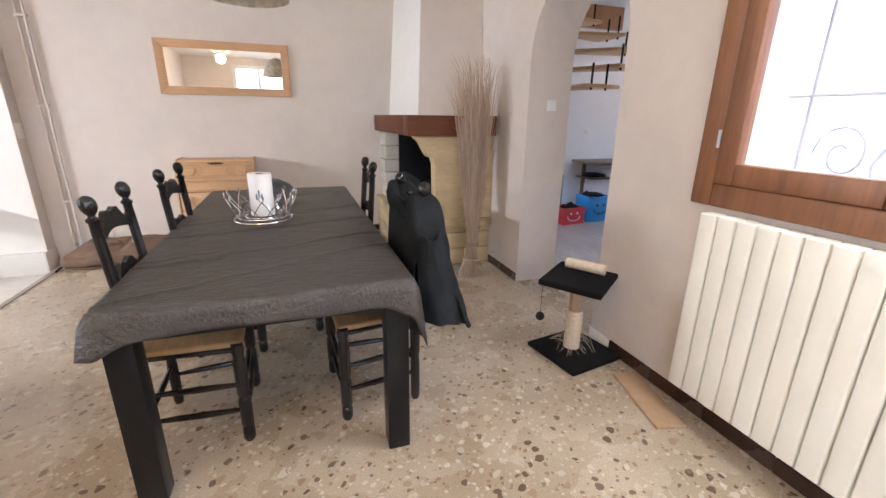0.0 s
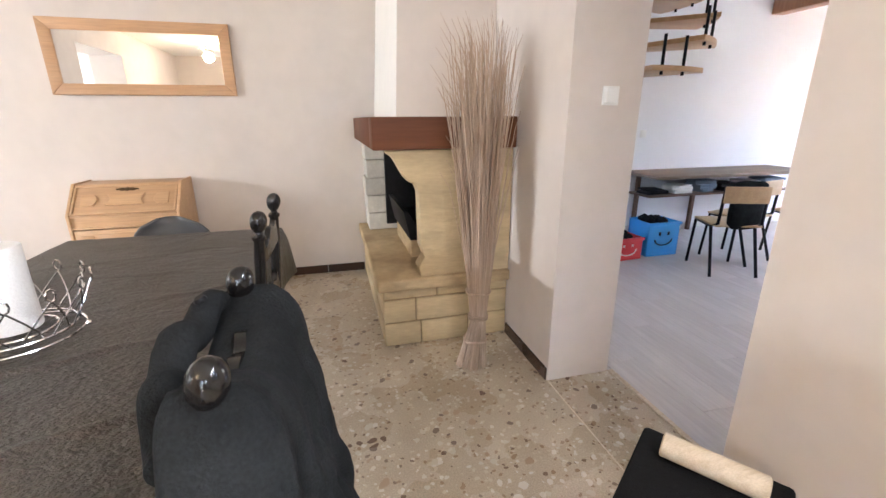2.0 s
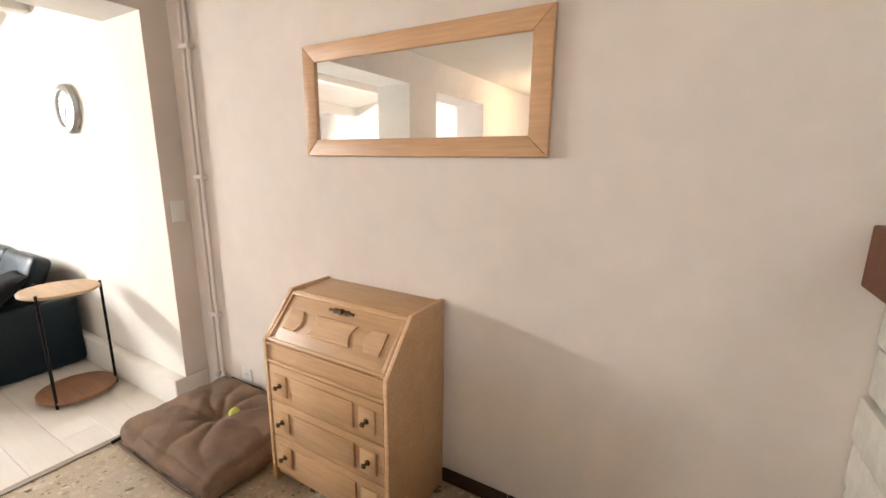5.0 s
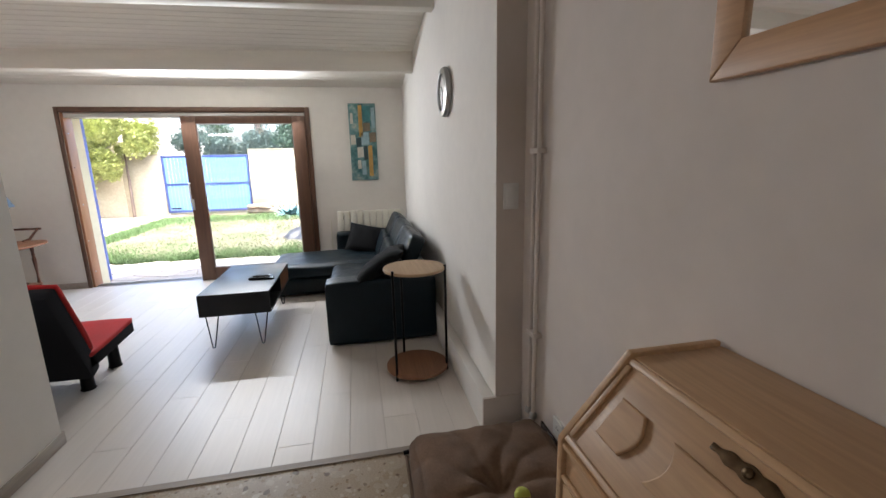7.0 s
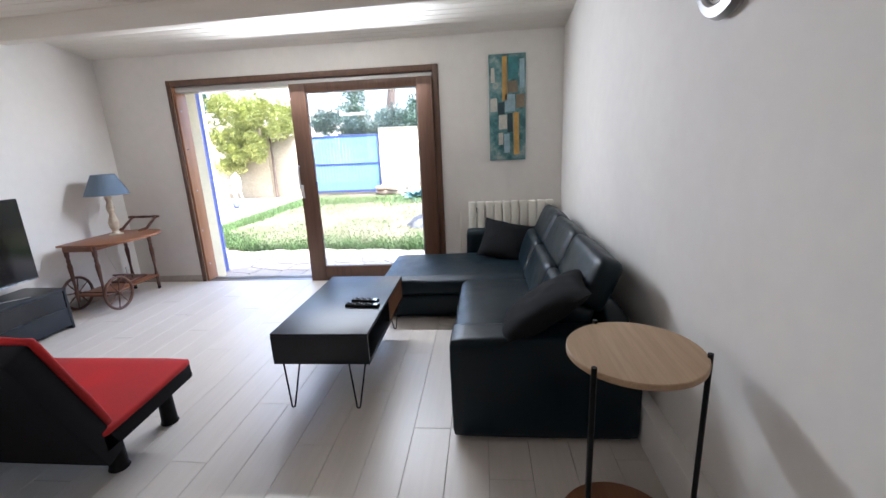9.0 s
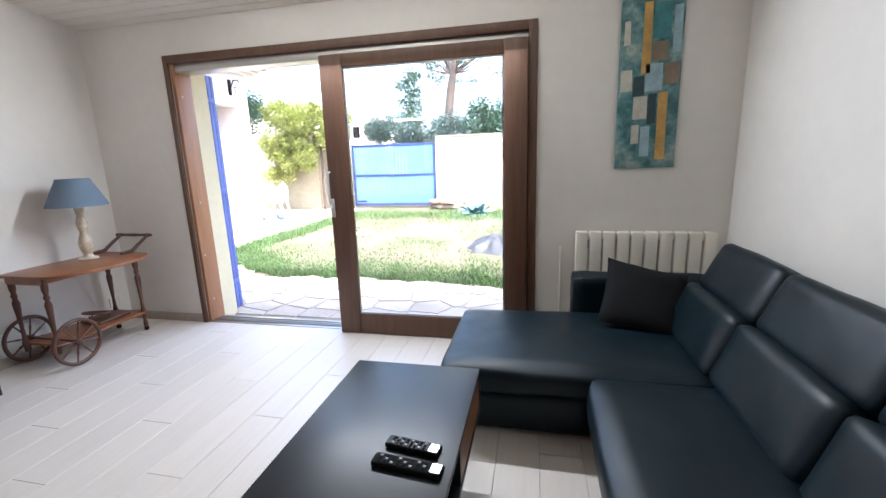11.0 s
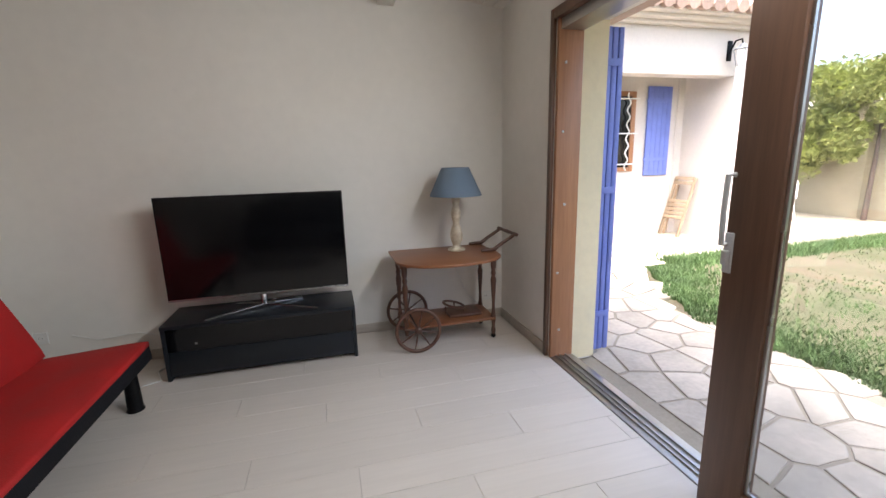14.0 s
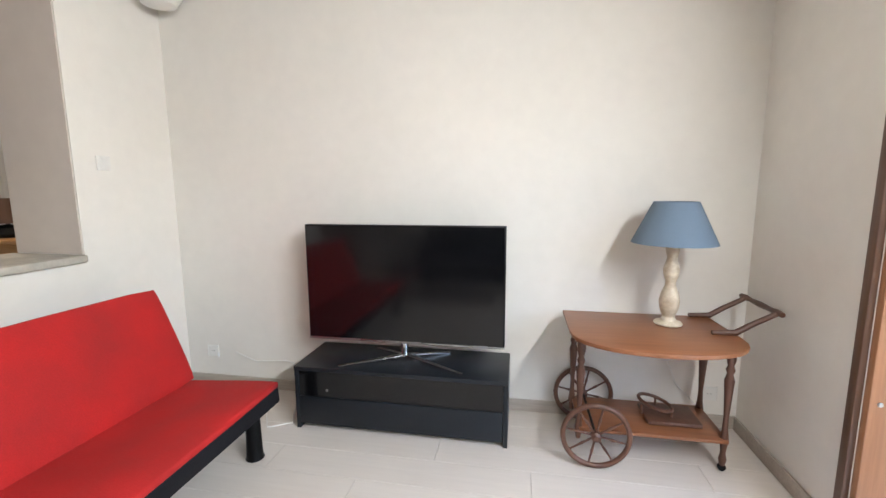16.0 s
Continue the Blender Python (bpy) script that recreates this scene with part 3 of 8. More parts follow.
for bx, bz in ((-6.74, 2.275), (-5.46, 2.49)):
    bm = B()
    ya, yb = TY + 0.003, SY - 0.003
    prism(bm, [(bx - 0.12, yb), (bx, yb), (bx - 0.24, ya), (bx - 0.36, ya)], bz, bz + 0.24, "z", 0.006)
    solid("ceiling_beam", bm, CEIL_BOARD, "cream painted ceiling beam", "beam", "ceiling beams", "structure")

# living room floor
bm = B()
box(bm, GX - 0.02, -3.768, TY, SY, F - 0.2, F - 0.012)
floor_living = solid("floor_living", bm, SKIRT_GREY, "pale oak laminate floor in long planks", "floor", kind="structure", smooth=0)

bm = B()
box(bm, GX + 0.001, LX, TY, TY + 0.014, F, F + 0.075, 0.004)
solid("baseboard_television", bm, SKIRT_GREY, "greige laminate baseboard", "baseboard", kind="structure")
bm = B()
box(bm, GX, GX + 0.014, TY + 0.015, DY0 - 0.03, F, F + 0.075, 0.004)
solid("baseboard_glazed", bm, SKIRT_GREY, "greige laminate baseboard", "baseboard", kind="structure")
bm = B()
box(bm, LX, DX + 0.01, -2.5, -2.488, F, F + 0.07, 0.003)
solid("baseboard_jamb", bm, SKIRT_GREY, "greige baseboard on the jamb", "baseboard", kind="structure")
bm = B()
box(bm, LX - 0.012, LX, TY + 0.015, -2.49, F, F + 0.07, 0.003)
solid("baseboard_dividing", bm, SKIRT_GREY, "greige laminate baseboard", "baseboard", kind="structure")

# room behind the arch
bm = B()
box(bm, 0.4, 6.0, 0.45, 0.75, -0.3, 5.0)
box(bm, 6.0, 6.3, -3.5, -2.7, -0.3, 5.0)
box(bm, 6.0, 6.3, -0.1, 0.75, -0.3, 5.0)
box(bm, 6.0, 6.3, -2.7, -0.1, -0.3, 1.0)
box(bm, 6.0, 6.3, -2.7, -0.1, 2.0, 5.0)
box(bm, 0.36, 6.0, -3.5, -3.25, -0.3, 5.0)
box(bm, 0.2, 0.359, -3.5, 0.75, 2.951, 5.0)
solid("wall_stairwell", bm, WALL_ROOM2, "bright white stairwell walls", "wall", kind="structure", smooth=0)
bm = B()
box(bm, 0.1, 6.3, -3.5, 0.75, 5.0, 5.2)
solid("ceiling_stairwell", bm, CEIL_WHITE, "white stairwell ceiling", "ceiling", kind="structure", smooth=0)
bm = B()
box(bm, 3.9, 4.06, -3.24, 0.44, 2.42, 2.66, 0.006)
solid("beam_gallery", bm, JAMB_WOOD, "reddish timber edge beam of the gallery", "beam", kind="structure")
bm = B()
box(bm, 4.065, 5.99, -3.24, 0.44, 2.6, 2.72)
solid("floor_gallery", bm, JAMB_WOOD, "timber gallery floor over the playroom", "gallery", kind="structure", smooth=0)
bm = B()
box(bm, 1.7, 2.75, 0.36, 0.448, 2.5, 2.78, 0.006)
solid("beam_landing", bm, JAMB_WOOD, "reddish timber trimmer behind the stairs", "beam", kind="structure")
bm = B()
box(bm, 0.372, 6.0, -3.25, 0.45, -0.3, -0.012)
floor2 = solid("floor_stairwell", bm, LAMINATE2, "grey oak laminate floor", "floor", kind="structure", smooth=0)
bm = B()
box(bm, 0.4, 6.0, 0.436, 0.45, 0, 0.08, 0.003)
solid("baseboard_stairwell", bm, PLASTIC_WHITE, "white baseboard", "baseboard", kind="structure")


# ---------------------------------------------------------------- joinery
def glazed_sliding_door():
    d = thing("door_sliding", (GX, -2.8, F), "dark stained sliding patio door, standing open", "door", kind="structure")
    fx0, fx1 = GX - 0.16, GX + 0.022
    # outer frame with architrave
    bm = B()
    box(bm, GX - 0.03, fx1, DY0 - 0.04, DY0 - 0.001, F, DZ + 0.05, 0.004)
    part("jamb", bm, BROWN_FRAME, d)
    bm = B()
    box(bm, fx0, fx1, DY1 - 0.01, DY1 + 0.05, F, DZ + 0.05, 0.004)
    part("jamb", bm, BROWN_FRAME, d)
    bm = B()
    box(bm, fx0, fx1, DY0 - 0.0, DY1 - 0.011, DZ - 0.01, DZ + 0.05, 0.004)
    part("head", bm, BROWN_FRAME, d)
    bm = B()
    box(bm, fx0, GX - 0.012, DY0 + 0.031, DY1 - 0.011, DZ - 0.07, DZ - 0.011, 0.003)
    part("track_head", bm, STRIP, d, "grey metal head track")
    bm = B()
    box(bm, GX - 0.167, GX - 0.002, DY0 + 0.0, DY0 + 0.03, F, DZ - 0.011, 0.004)
    lining = part("lining", bm, JAMB_WOOD, d, "varnished reddish timber lining")
    for z in (0.05, 0.45, 0.9, 1.35, 1.75):
        bm = B()
        lathe(bm, [(0.009, 0), (0.009, 0.004), (0.004, 0.006)], n=8, m=pose(GX - 0.05 - 0.02 * math.sin(z * 9), DY0 + 0.03, z, -90))
        part("screw_cap", bm, STEEL, lining)
    bm = B()
    box(bm, GX - 0.17, GX - 0.004, DY0 + 0.031, DY1 - 0.011, F - 0.03, F + 0.004, 0.002)
    sill = part("sill", bm, STRIP, d, "brushed metal floor track")
    for k in (-0.045, -0.075, -0.115):
        bm = B()
        box(bm, GX + k - 0.003, GX + k + 0.003, DY0 + 0.03, DY1 - 0.055, F + 0.003, F + 0.014)
        part("rail", bm, STRIP, sill)

    bm = B()
    box(bm, GX - 0.155, GX - 0.066, -1.58, -1.405, F, DZ - 0.012, 0.004)
    part("fixed_post", bm, BROWN_FRAME, d)
    # two leaves: the sliding one pushed over the fixed one
    def leaf(name, x0, x1, ya, yb, st_l, st_r):
        bm = B()
        box(bm, x0, x1, ya, ya + st_l, F + 0.003, DZ - 0.06, 0.006)
        lf = part(name, bm, BROWN_FRAME, d, "dark stained timber leaf")
        for nm, q in (("stile", (yb - st_r, yb, F + 0.003, DZ - 0.06)), ("bottom_rail", (ya + st_l, yb - st_r, F + 0.003, 0.02)), ("top_rail", (ya + st_l, yb - st_r, 1.85, DZ - 0.06))):
            bm = B()
            box(bm, x0, x1, q[0], q[1], q[2], q[3], 0.006)
            part(nm, bm, BROWN_FRAME, lf)
        bm = B()
        box(bm, (x0 + x1) / 2 - 0.004, (x0 + x1) / 2 + 0.004, ya + st_l - 0.01, yb - st_r + 0.01, 0.012, 1.858)
        g = part("pane", bm, GLASS, lf, "clear glass pane", 0)
        g.visible_shadow = False
        for nm, q in (("bead", (ya + st_l, ya + st_l + 0.012, 0.02, 1.85)), ("bead", (yb - st_r - 0.012, yb - st_r, 0.02, 1.85)), ("bead", (ya + st_l + 0.012, yb - st_r - 0.012, 0.02, 0.032)), ("bead", (ya + st_l + 0.012, yb - st_r - 0.012, 1.838, 1.85))):
            bm = B()
            box(bm, x0 + 0.036, x0 + 0.046, q[0], q[1], q[2], q[3])
            part(nm, bm, STEEL, lf)
        return lf
    lf = leaf("sliding_leaf", GX + 0.001, GX + 0.062, -2.88, -1.422, 0.17, 0.155)
    bm = B()
    box(bm, GX + 0.062, GX + 0.072, -2.874, -2.844, 0.79, 0.93, 0.003)
    pl = part("handle_plate", bm, HANDLE_METAL, lf, "satin metal handle plate")
    bm = B()
    tube(bm, [(GX + 0.068, -2.866, 0.89), (GX + 0.092, -2.868, 0.89), (GX + 0.096, -2.868, 1.0), (GX + 0.092, -2.868, 1.125), (GX + 0.064, -2.866, 1.125)], 0.009)
    part("handle", bm, HANDLE_METAL, lf, "long satin pull handle")
    bm = B()
    box(bm, GX + 0.072, GX + 0.088, -2.87, -2.848, 0.82, 0.87, 0.004)
    part("lock", bm, HANDLE_METAL, lf)


glazed_sliding_door()


def side_window():
    w = thing("window_1", (0, -4.2, 1.0), "brown timber window standing over the radiator", "window", kind="structure")
    y0, y1, z0, z1 = -5.06, -3.565, 0.975, 2.34
    c = 0.095
    for nm, q in (("casing", (y1 - c, y1, z0, z1)), ("casing", (y0, y0 + c, z0, z1)), ("casing", (y0 + c, y1 - c, z0, z0 + c)), ("casing", (y0 + c, y1 - c, z1 - c, z1))):
        bm = B()
        box(bm, -0.035, 0.06, *q, 0.008)
        part(nm, bm, BROWN_WOOD, w)
    ym = (y0 + y1) / 2
    for ya, yb in ((ym + 0.002, y1 - c - 0.002), (y0 + c + 0.002, ym - 0.002)):
        s = 0.085
        za, zb = z0 + c + 0.002, z1 - c - 0.002
        bm = B()
        box(bm, -0.045, 0.015, yb - s, yb, za, zb, 0.008)
        sash = part("sash", bm, BROWN_WOOD, w)
        for q in ((ya, ya + s, za, zb), (ya + s, yb - s, za, za + s), (ya + s, yb - s, zb - s, zb)):
            bm = B()
            box(bm, -0.045, 0.015, *q, 0.008)
            part("sash_rail", bm, BROWN_WOOD, sash)
        bm = B()
        box(bm, -0.012, -0.006, ya + s - 0.01, yb - s + 0.01, za + s - 0.01, zb - s + 0.01)
        g = part("pane", bm, GLASS, sash, "", 0)
        g.visible_shadow = False
        for zz in (1.25, 2.05):
            bm = B()
            tube(bm, [(-0.05, yb + 0.002, zz - 0.035), (-0.05, yb + 0.002, zz + 0.035)], 0.007)
            part("hinge", bm, STEEL, sash)
    bm = B()
    box(bm, 0.06, 0.5, y0 + 0.04, y1 - 0.09, z0 + 0.0, z0 + 0.07, 0.01)
    part("sill", bm, RENDER_WHITE, w, "pale outer sill")
    # outside grille
    gr = thing("window_grille", (0.3, -4.3, 1.1), "grey-white painted wrought iron window grille", "grille", kind="structure")
    for i in range(5):
        y = -4.95 + i * 0.3
        bm = B()
        if i % 2:
            tube(bm, [(0.3, y + 0.05 * math.sin(k * 0.9), 1.045 + k * 0.06) for k in range(21)], 0.008)
        else:
            tube(bm, [(0.3, y, 1.045), (0.3, y, 2.26)], 0.008)
        part("bar", bm, IRON_GREY, gr)
    for z in (1.42, 1.95):
        bm = B()
        tube(bm, [(0.3, -5.0, z), (0.3, -3.66, z)], 0.008)
        part("cross_bar", bm, IRON_GREY, gr)
    for y, s in ((-3.9, 1), (-4.5, 1), (-4.2, -1)):
        bm = B()
        tube(bm, [(0.3, y + s * 0.1 * math.cos(a * 0.5) * (1 - a / 22), 1.2 + 0.12 * math.sin(a * 0.5) * (1 - a / 22)) for a in range(18)], 0.006)
        part("scroll", bm, IRON_GREY, gr)


side_window()


def rear_glazing():
    d = thing("door_rear", (-2.35, BACK, 0), "white glazed door in the rear wall", "door", kind="structure")
    x0, x1, z1 = -2.95, -1.75, 2.45
    for q in ((x0, x0 + 0.09, 0, z1), (x1 - 0.09, x1, 0, z1), (x0 + 0.09, x1 - 0.09, z1 - 0.09, z1), (x0 + 0.09, x1 - 0.09, 0, 0.25), (-2.385, -2.315, 0.25, z1 - 0.09), (x0 + 0.09, -2.385, 1.2, 1.26), (-2.315, x1 - 0.09, 1.2, 1.26)):
        bm = B()
        box(bm, q[0], q[1], BACK - 0.1, BACK - 0.03, q[2], q[3], 0.006)
        part("frame_bar", bm, PLASTIC_WHITE, d)
    bm = B()
    box(bm, x0 + 0.05, x1 - 0.05, BACK - 0.068, BACK - 0.062, 0.2, z1 - 0.05)
    part("pane", bm, GLASS, d, "", 0).visible_shadow = False
    w = thing("window_2", (-0.7, BACK, 1.5), "white rear window with sheer curtain", "window", kind="structure")
    for q in ((-1.15, -1.07, 0.95, 2.15), (-0.28, -0.2, 0.95, 2.15), (-1.07, -0.28, 0.95, 1.03), (-1.07, -0.28, 2.07, 2.15)):
        bm = B()
        box(bm, q[0], q[1], BACK - 0.1, BACK - 0.03, q[2], q[3], 0.006)
        part("frame_bar", bm, PLASTIC_WHITE, w)
    bm = B()
    box(bm, -1.1, -0.25, BACK - 0.068, BACK - 0.062, 1.0, 2.1)
    part("pane", bm, GLASS, w, "", 0).visible_shadow = False


rear_glazing()

# ---------------------------------------------------------------- dining room things
def dining_table():
    t = thing("dining_table", (-1.8, -2.45, 0), "long black painted wooden dining table", "table")
    x0, x1, y0, y1 = -2.29, -1.32, -3.55, -1.33
    bm = B()
    box(bm, x0, x1, y0, y1, 0.705, 0.742, 0.006)
    part("tabletop", bm, BLACK_TABLE, t)
    for x, y in ((x0 - 0.005, y0 - 0.008), (x1 - 0.092, y0 - 0.008), (x0 + 0.09, y1 - 0.24), (x1 - 0.2, y1 - 0.24)):
        bm = B()
        box(bm, x, x + 0.088, y, y + 0.088, 0, 0.705, 0.006)
        part("leg", bm, BLACK_TABLE, t)
    for q in ((x0 + 0.1, x1 - 0.1, y0 + 0.03, y0 + 0.055), (x0 + 0.1, x1 - 0.1, y1 - 0.055, y1 - 0.03), (x0 + 0.03, x0 + 0.055, y0 + 0.1, y1 - 0.1), (x1 - 0.055, x1 - 0.03, y0 + 0.1, y1 - 0.1)):
        bm = B()
        box(bm, *q, 0.62, 0.705)
        part("apron", bm, BLACK_TABLE, t)


def tablecloth():
    """An oilcloth: a flat top with faint folds and a short hanging edge, longer at the corners."""
    x0, x1, y0, y1, top = -2.305, -1.305, -3.565, -1.315, 0.7455
    nx, ny, nd = 90, 200, 7
    bm = B()
    grid = {}

    def folds(x, y):
        h = 0.0022 * noise.noise(Vector((x * 9, y * 7, 0))) + 0.0016 * noise.noise(Vector((x * 24, y * 20, 3)))
        for k, a, e in ((-3.3, 0.42, 0.011), (-3.02, 0.3, 0.014), (-2.86, 0.5, 0.011), (-2.62, 0.22, 0.012), (-2.3, 0.36, 0.01), (-1.95, -0.1, 0.008), (-1.7, 0.25, 0.008)):
            d = (y - k) - a * (x + 1.8) + 0.06 * noise.noise(Vector((x * 3, k, 0))) + 0.02 * noise.noise(Vector((x * 9, k, 4)))
            h += e * math.exp(-(d / 0.013) ** 2) * max(0.0, 0.45 + 0.9 * noise.noise(Vector((x * 2.6, k * 3, 1))))
        return max(h, -0.0015)
    for i in range(nx + 1):
        for j in range(ny + 1):
            x, y = x0 + (x1 - x0) * i / nx, y0 + (y1 - y0) * j / ny
            grid[i, j] = bm.verts.new((x, y, top + 0.003 + folds(x, y)))
    for i in range(nx):
        for j in range(ny):
            bm.faces.new((grid[i, j], grid[i + 1, j], grid[i + 1, j + 1], grid[i, j + 1]))
    ring = [grid[i, 0] for i in range(nx)] + [grid[nx, j] for j in range(ny)] + [grid[i, ny] for i in range(nx, 0, -1)] + [grid[0, j] for j in range(ny, 0, -1)]
    n = len(ring)
    c = Vector(((x0 + x1) / 2, (y0 + y1) / 2, 0))
    rows = [ring]
    for d in range(1, nd + 1):
        row = []
        for k, v in enumerate(ring):
            p = v.co
            ex, ey = min(p.x - x0, x1 - p.x), min(p.y - y0, y1 - p.y)
            out = Vector((0, 0, 0))
            if ex < 1e-5:
                out.x = math.copysign(1, p.x - c.x)
            if ey < 1e-5:
                out.y = math.copysign(1, p.y - c.y)
            near = math.exp(-(max(ex, ey) / 0.07) ** 2)
            length = 0.085 + 0.012 * noise.noise(p * 4) + (0.045 * near if p.y < c.y else 0.0)
            if p.x > x1 - 1e-4:
                length = 0.255 + 0.01 * noise.noise(p * 4)
            elif p.y > y1 - 1e-4:
                length = 0.235 + 0.012 * noise.noise(p * 4)
            f = d / nd
            curl = min(1.0, f * 4)
            lift = 0.018 * math.sin(curl * math.pi / 2) + 0.018 * f * (math.sin(k * 0.16) * 0.4 + noise.noise(p * 5)) + 0.035 * near * f
            q = p + out.normalized() * lift
            q.z = top + 0.003 - length * f - 0.004
            row.append(bm.verts.new(q))
        rows.append(row)
    for a, b in zip(rows, rows[1:]):
        for k in range(n):
            bm.faces.new((a[k], a[(k + 1) % n], b[(k + 1) % n], b[k]))
    ob = solid("tablecloth", bm, OILCLOTH, "embossed black oilcloth lying creased on the dining table", "tablecloth", smooth=70)
    s = ob.modifiers.new("thickness", "SOLIDIFY")
    s.thickness, s.offset = 0.0025, 1.0


def wire_basket():
    cx, cy, z0 = -1.875, -2.45, 0.7585
    t = thing("wire_basket", (cx, cy, z0), "chrome wire basket on the black tablecloth", "basket")
    for r, z in ((0.15, 0.006), (0.135, 0.022), (0.09, 0.022)):
        bm = B()
        tube(bm, [(cx + r * math.cos(a * math.pi / 20), cy + r * math.sin(a * math.pi / 20), z0 + z) for a in range(40)], 0.0032, 6, True)
        part("ring", bm, CHROME, t)
    for k in range(3):
        a = k * 2.1 + 0.3
        bm = B()
        tube(bm, [(cx + 0.15 * math.cos(a), cy + 0.15 * math.sin(a), z0 + 0.004), (cx + 0.16 * math.cos(a), cy + 0.16 * math.sin(a), z0 + 0.004)], 0.006)
        part("foot", bm, CHROME, t)
    n = 13
    for k in range(n):
        a0 = 2 * math.pi * k / n
        bm = B()
        pts = []
        for f in [i / 10 for i in range(11)]:
            a = a0 + 0.42 * f
            r = 0.135 + 0.045 * f
            pts.append((cx + r * math.cos(a), cy + r * math.sin(a), z0 + 0.022 + 0.105 * f))
        la, r = a0 + 0.42, 0.185
        for i in range(9):
            b = -math.pi / 2 + 2 * math.pi * i / 8 * 0.95
            aa = la + 0.06 * math.cos(b)
            pts.append((cx + r * math.cos(aa), cy + r * math.sin(aa), z0 + 0.145 + 0.016 * math.sin(b)))
        for f in [i / 10 for i in range(10, -1, -1)]:
            a = la + 0.42 * (1 - f) + 0.0
            r = 0.135 + 0.045 * f
            pts.append((cx + r * math.cos(a), cy + r * math.sin(a), z0 + 0.022 + 0.105 * f))
        tube(bm, pts, 0.0026, 5)
        part("wire", bm, CHROME, t)


def paper_roll():
    bm = B()
    prof = [(0.02, 0), (0.06, 0.0), (0.062, 0.004), (0.061, 0.12), (0.062, 0.225), (0.06, 0.228), (0.045, 0.226), (0.021, 0.226), (0.02, 0.1)]
    lathe(bm, prof, (-1.875, -2.45, 0.786), 32)
    t = thing("kitchen_roll", (-1.875, -2.45, 0.786), "white roll of kitchen paper in the wire basket", "paper roll")
    part("paper", bm, PAPER, t)
    bm = B()
    lathe(bm, [(0.0195, 0), (0.0195, 0.228), (0.017, 0.228), (0.017, 0.0)], (-1.875, -2.45, 0.786), 20)
    part("core", bm, CARDBOARD, t)
    for k in range(3):
        bm = B()
        a = -1.9 + k * 0.22
        m = pose(-1.875 + 0.0625 * math.cos(a), -2.45 + 0.0625 * math.sin(a), 0.89 + 0.02 * (k % 2), 0, 0, math.degrees(a))
        box(bm, -0.0006, 0.0008, -0.004, 0.004, -0.012, 0.02, m=m)
        part("print", bm, SHADE_BLUE, t, "faint printed motif")


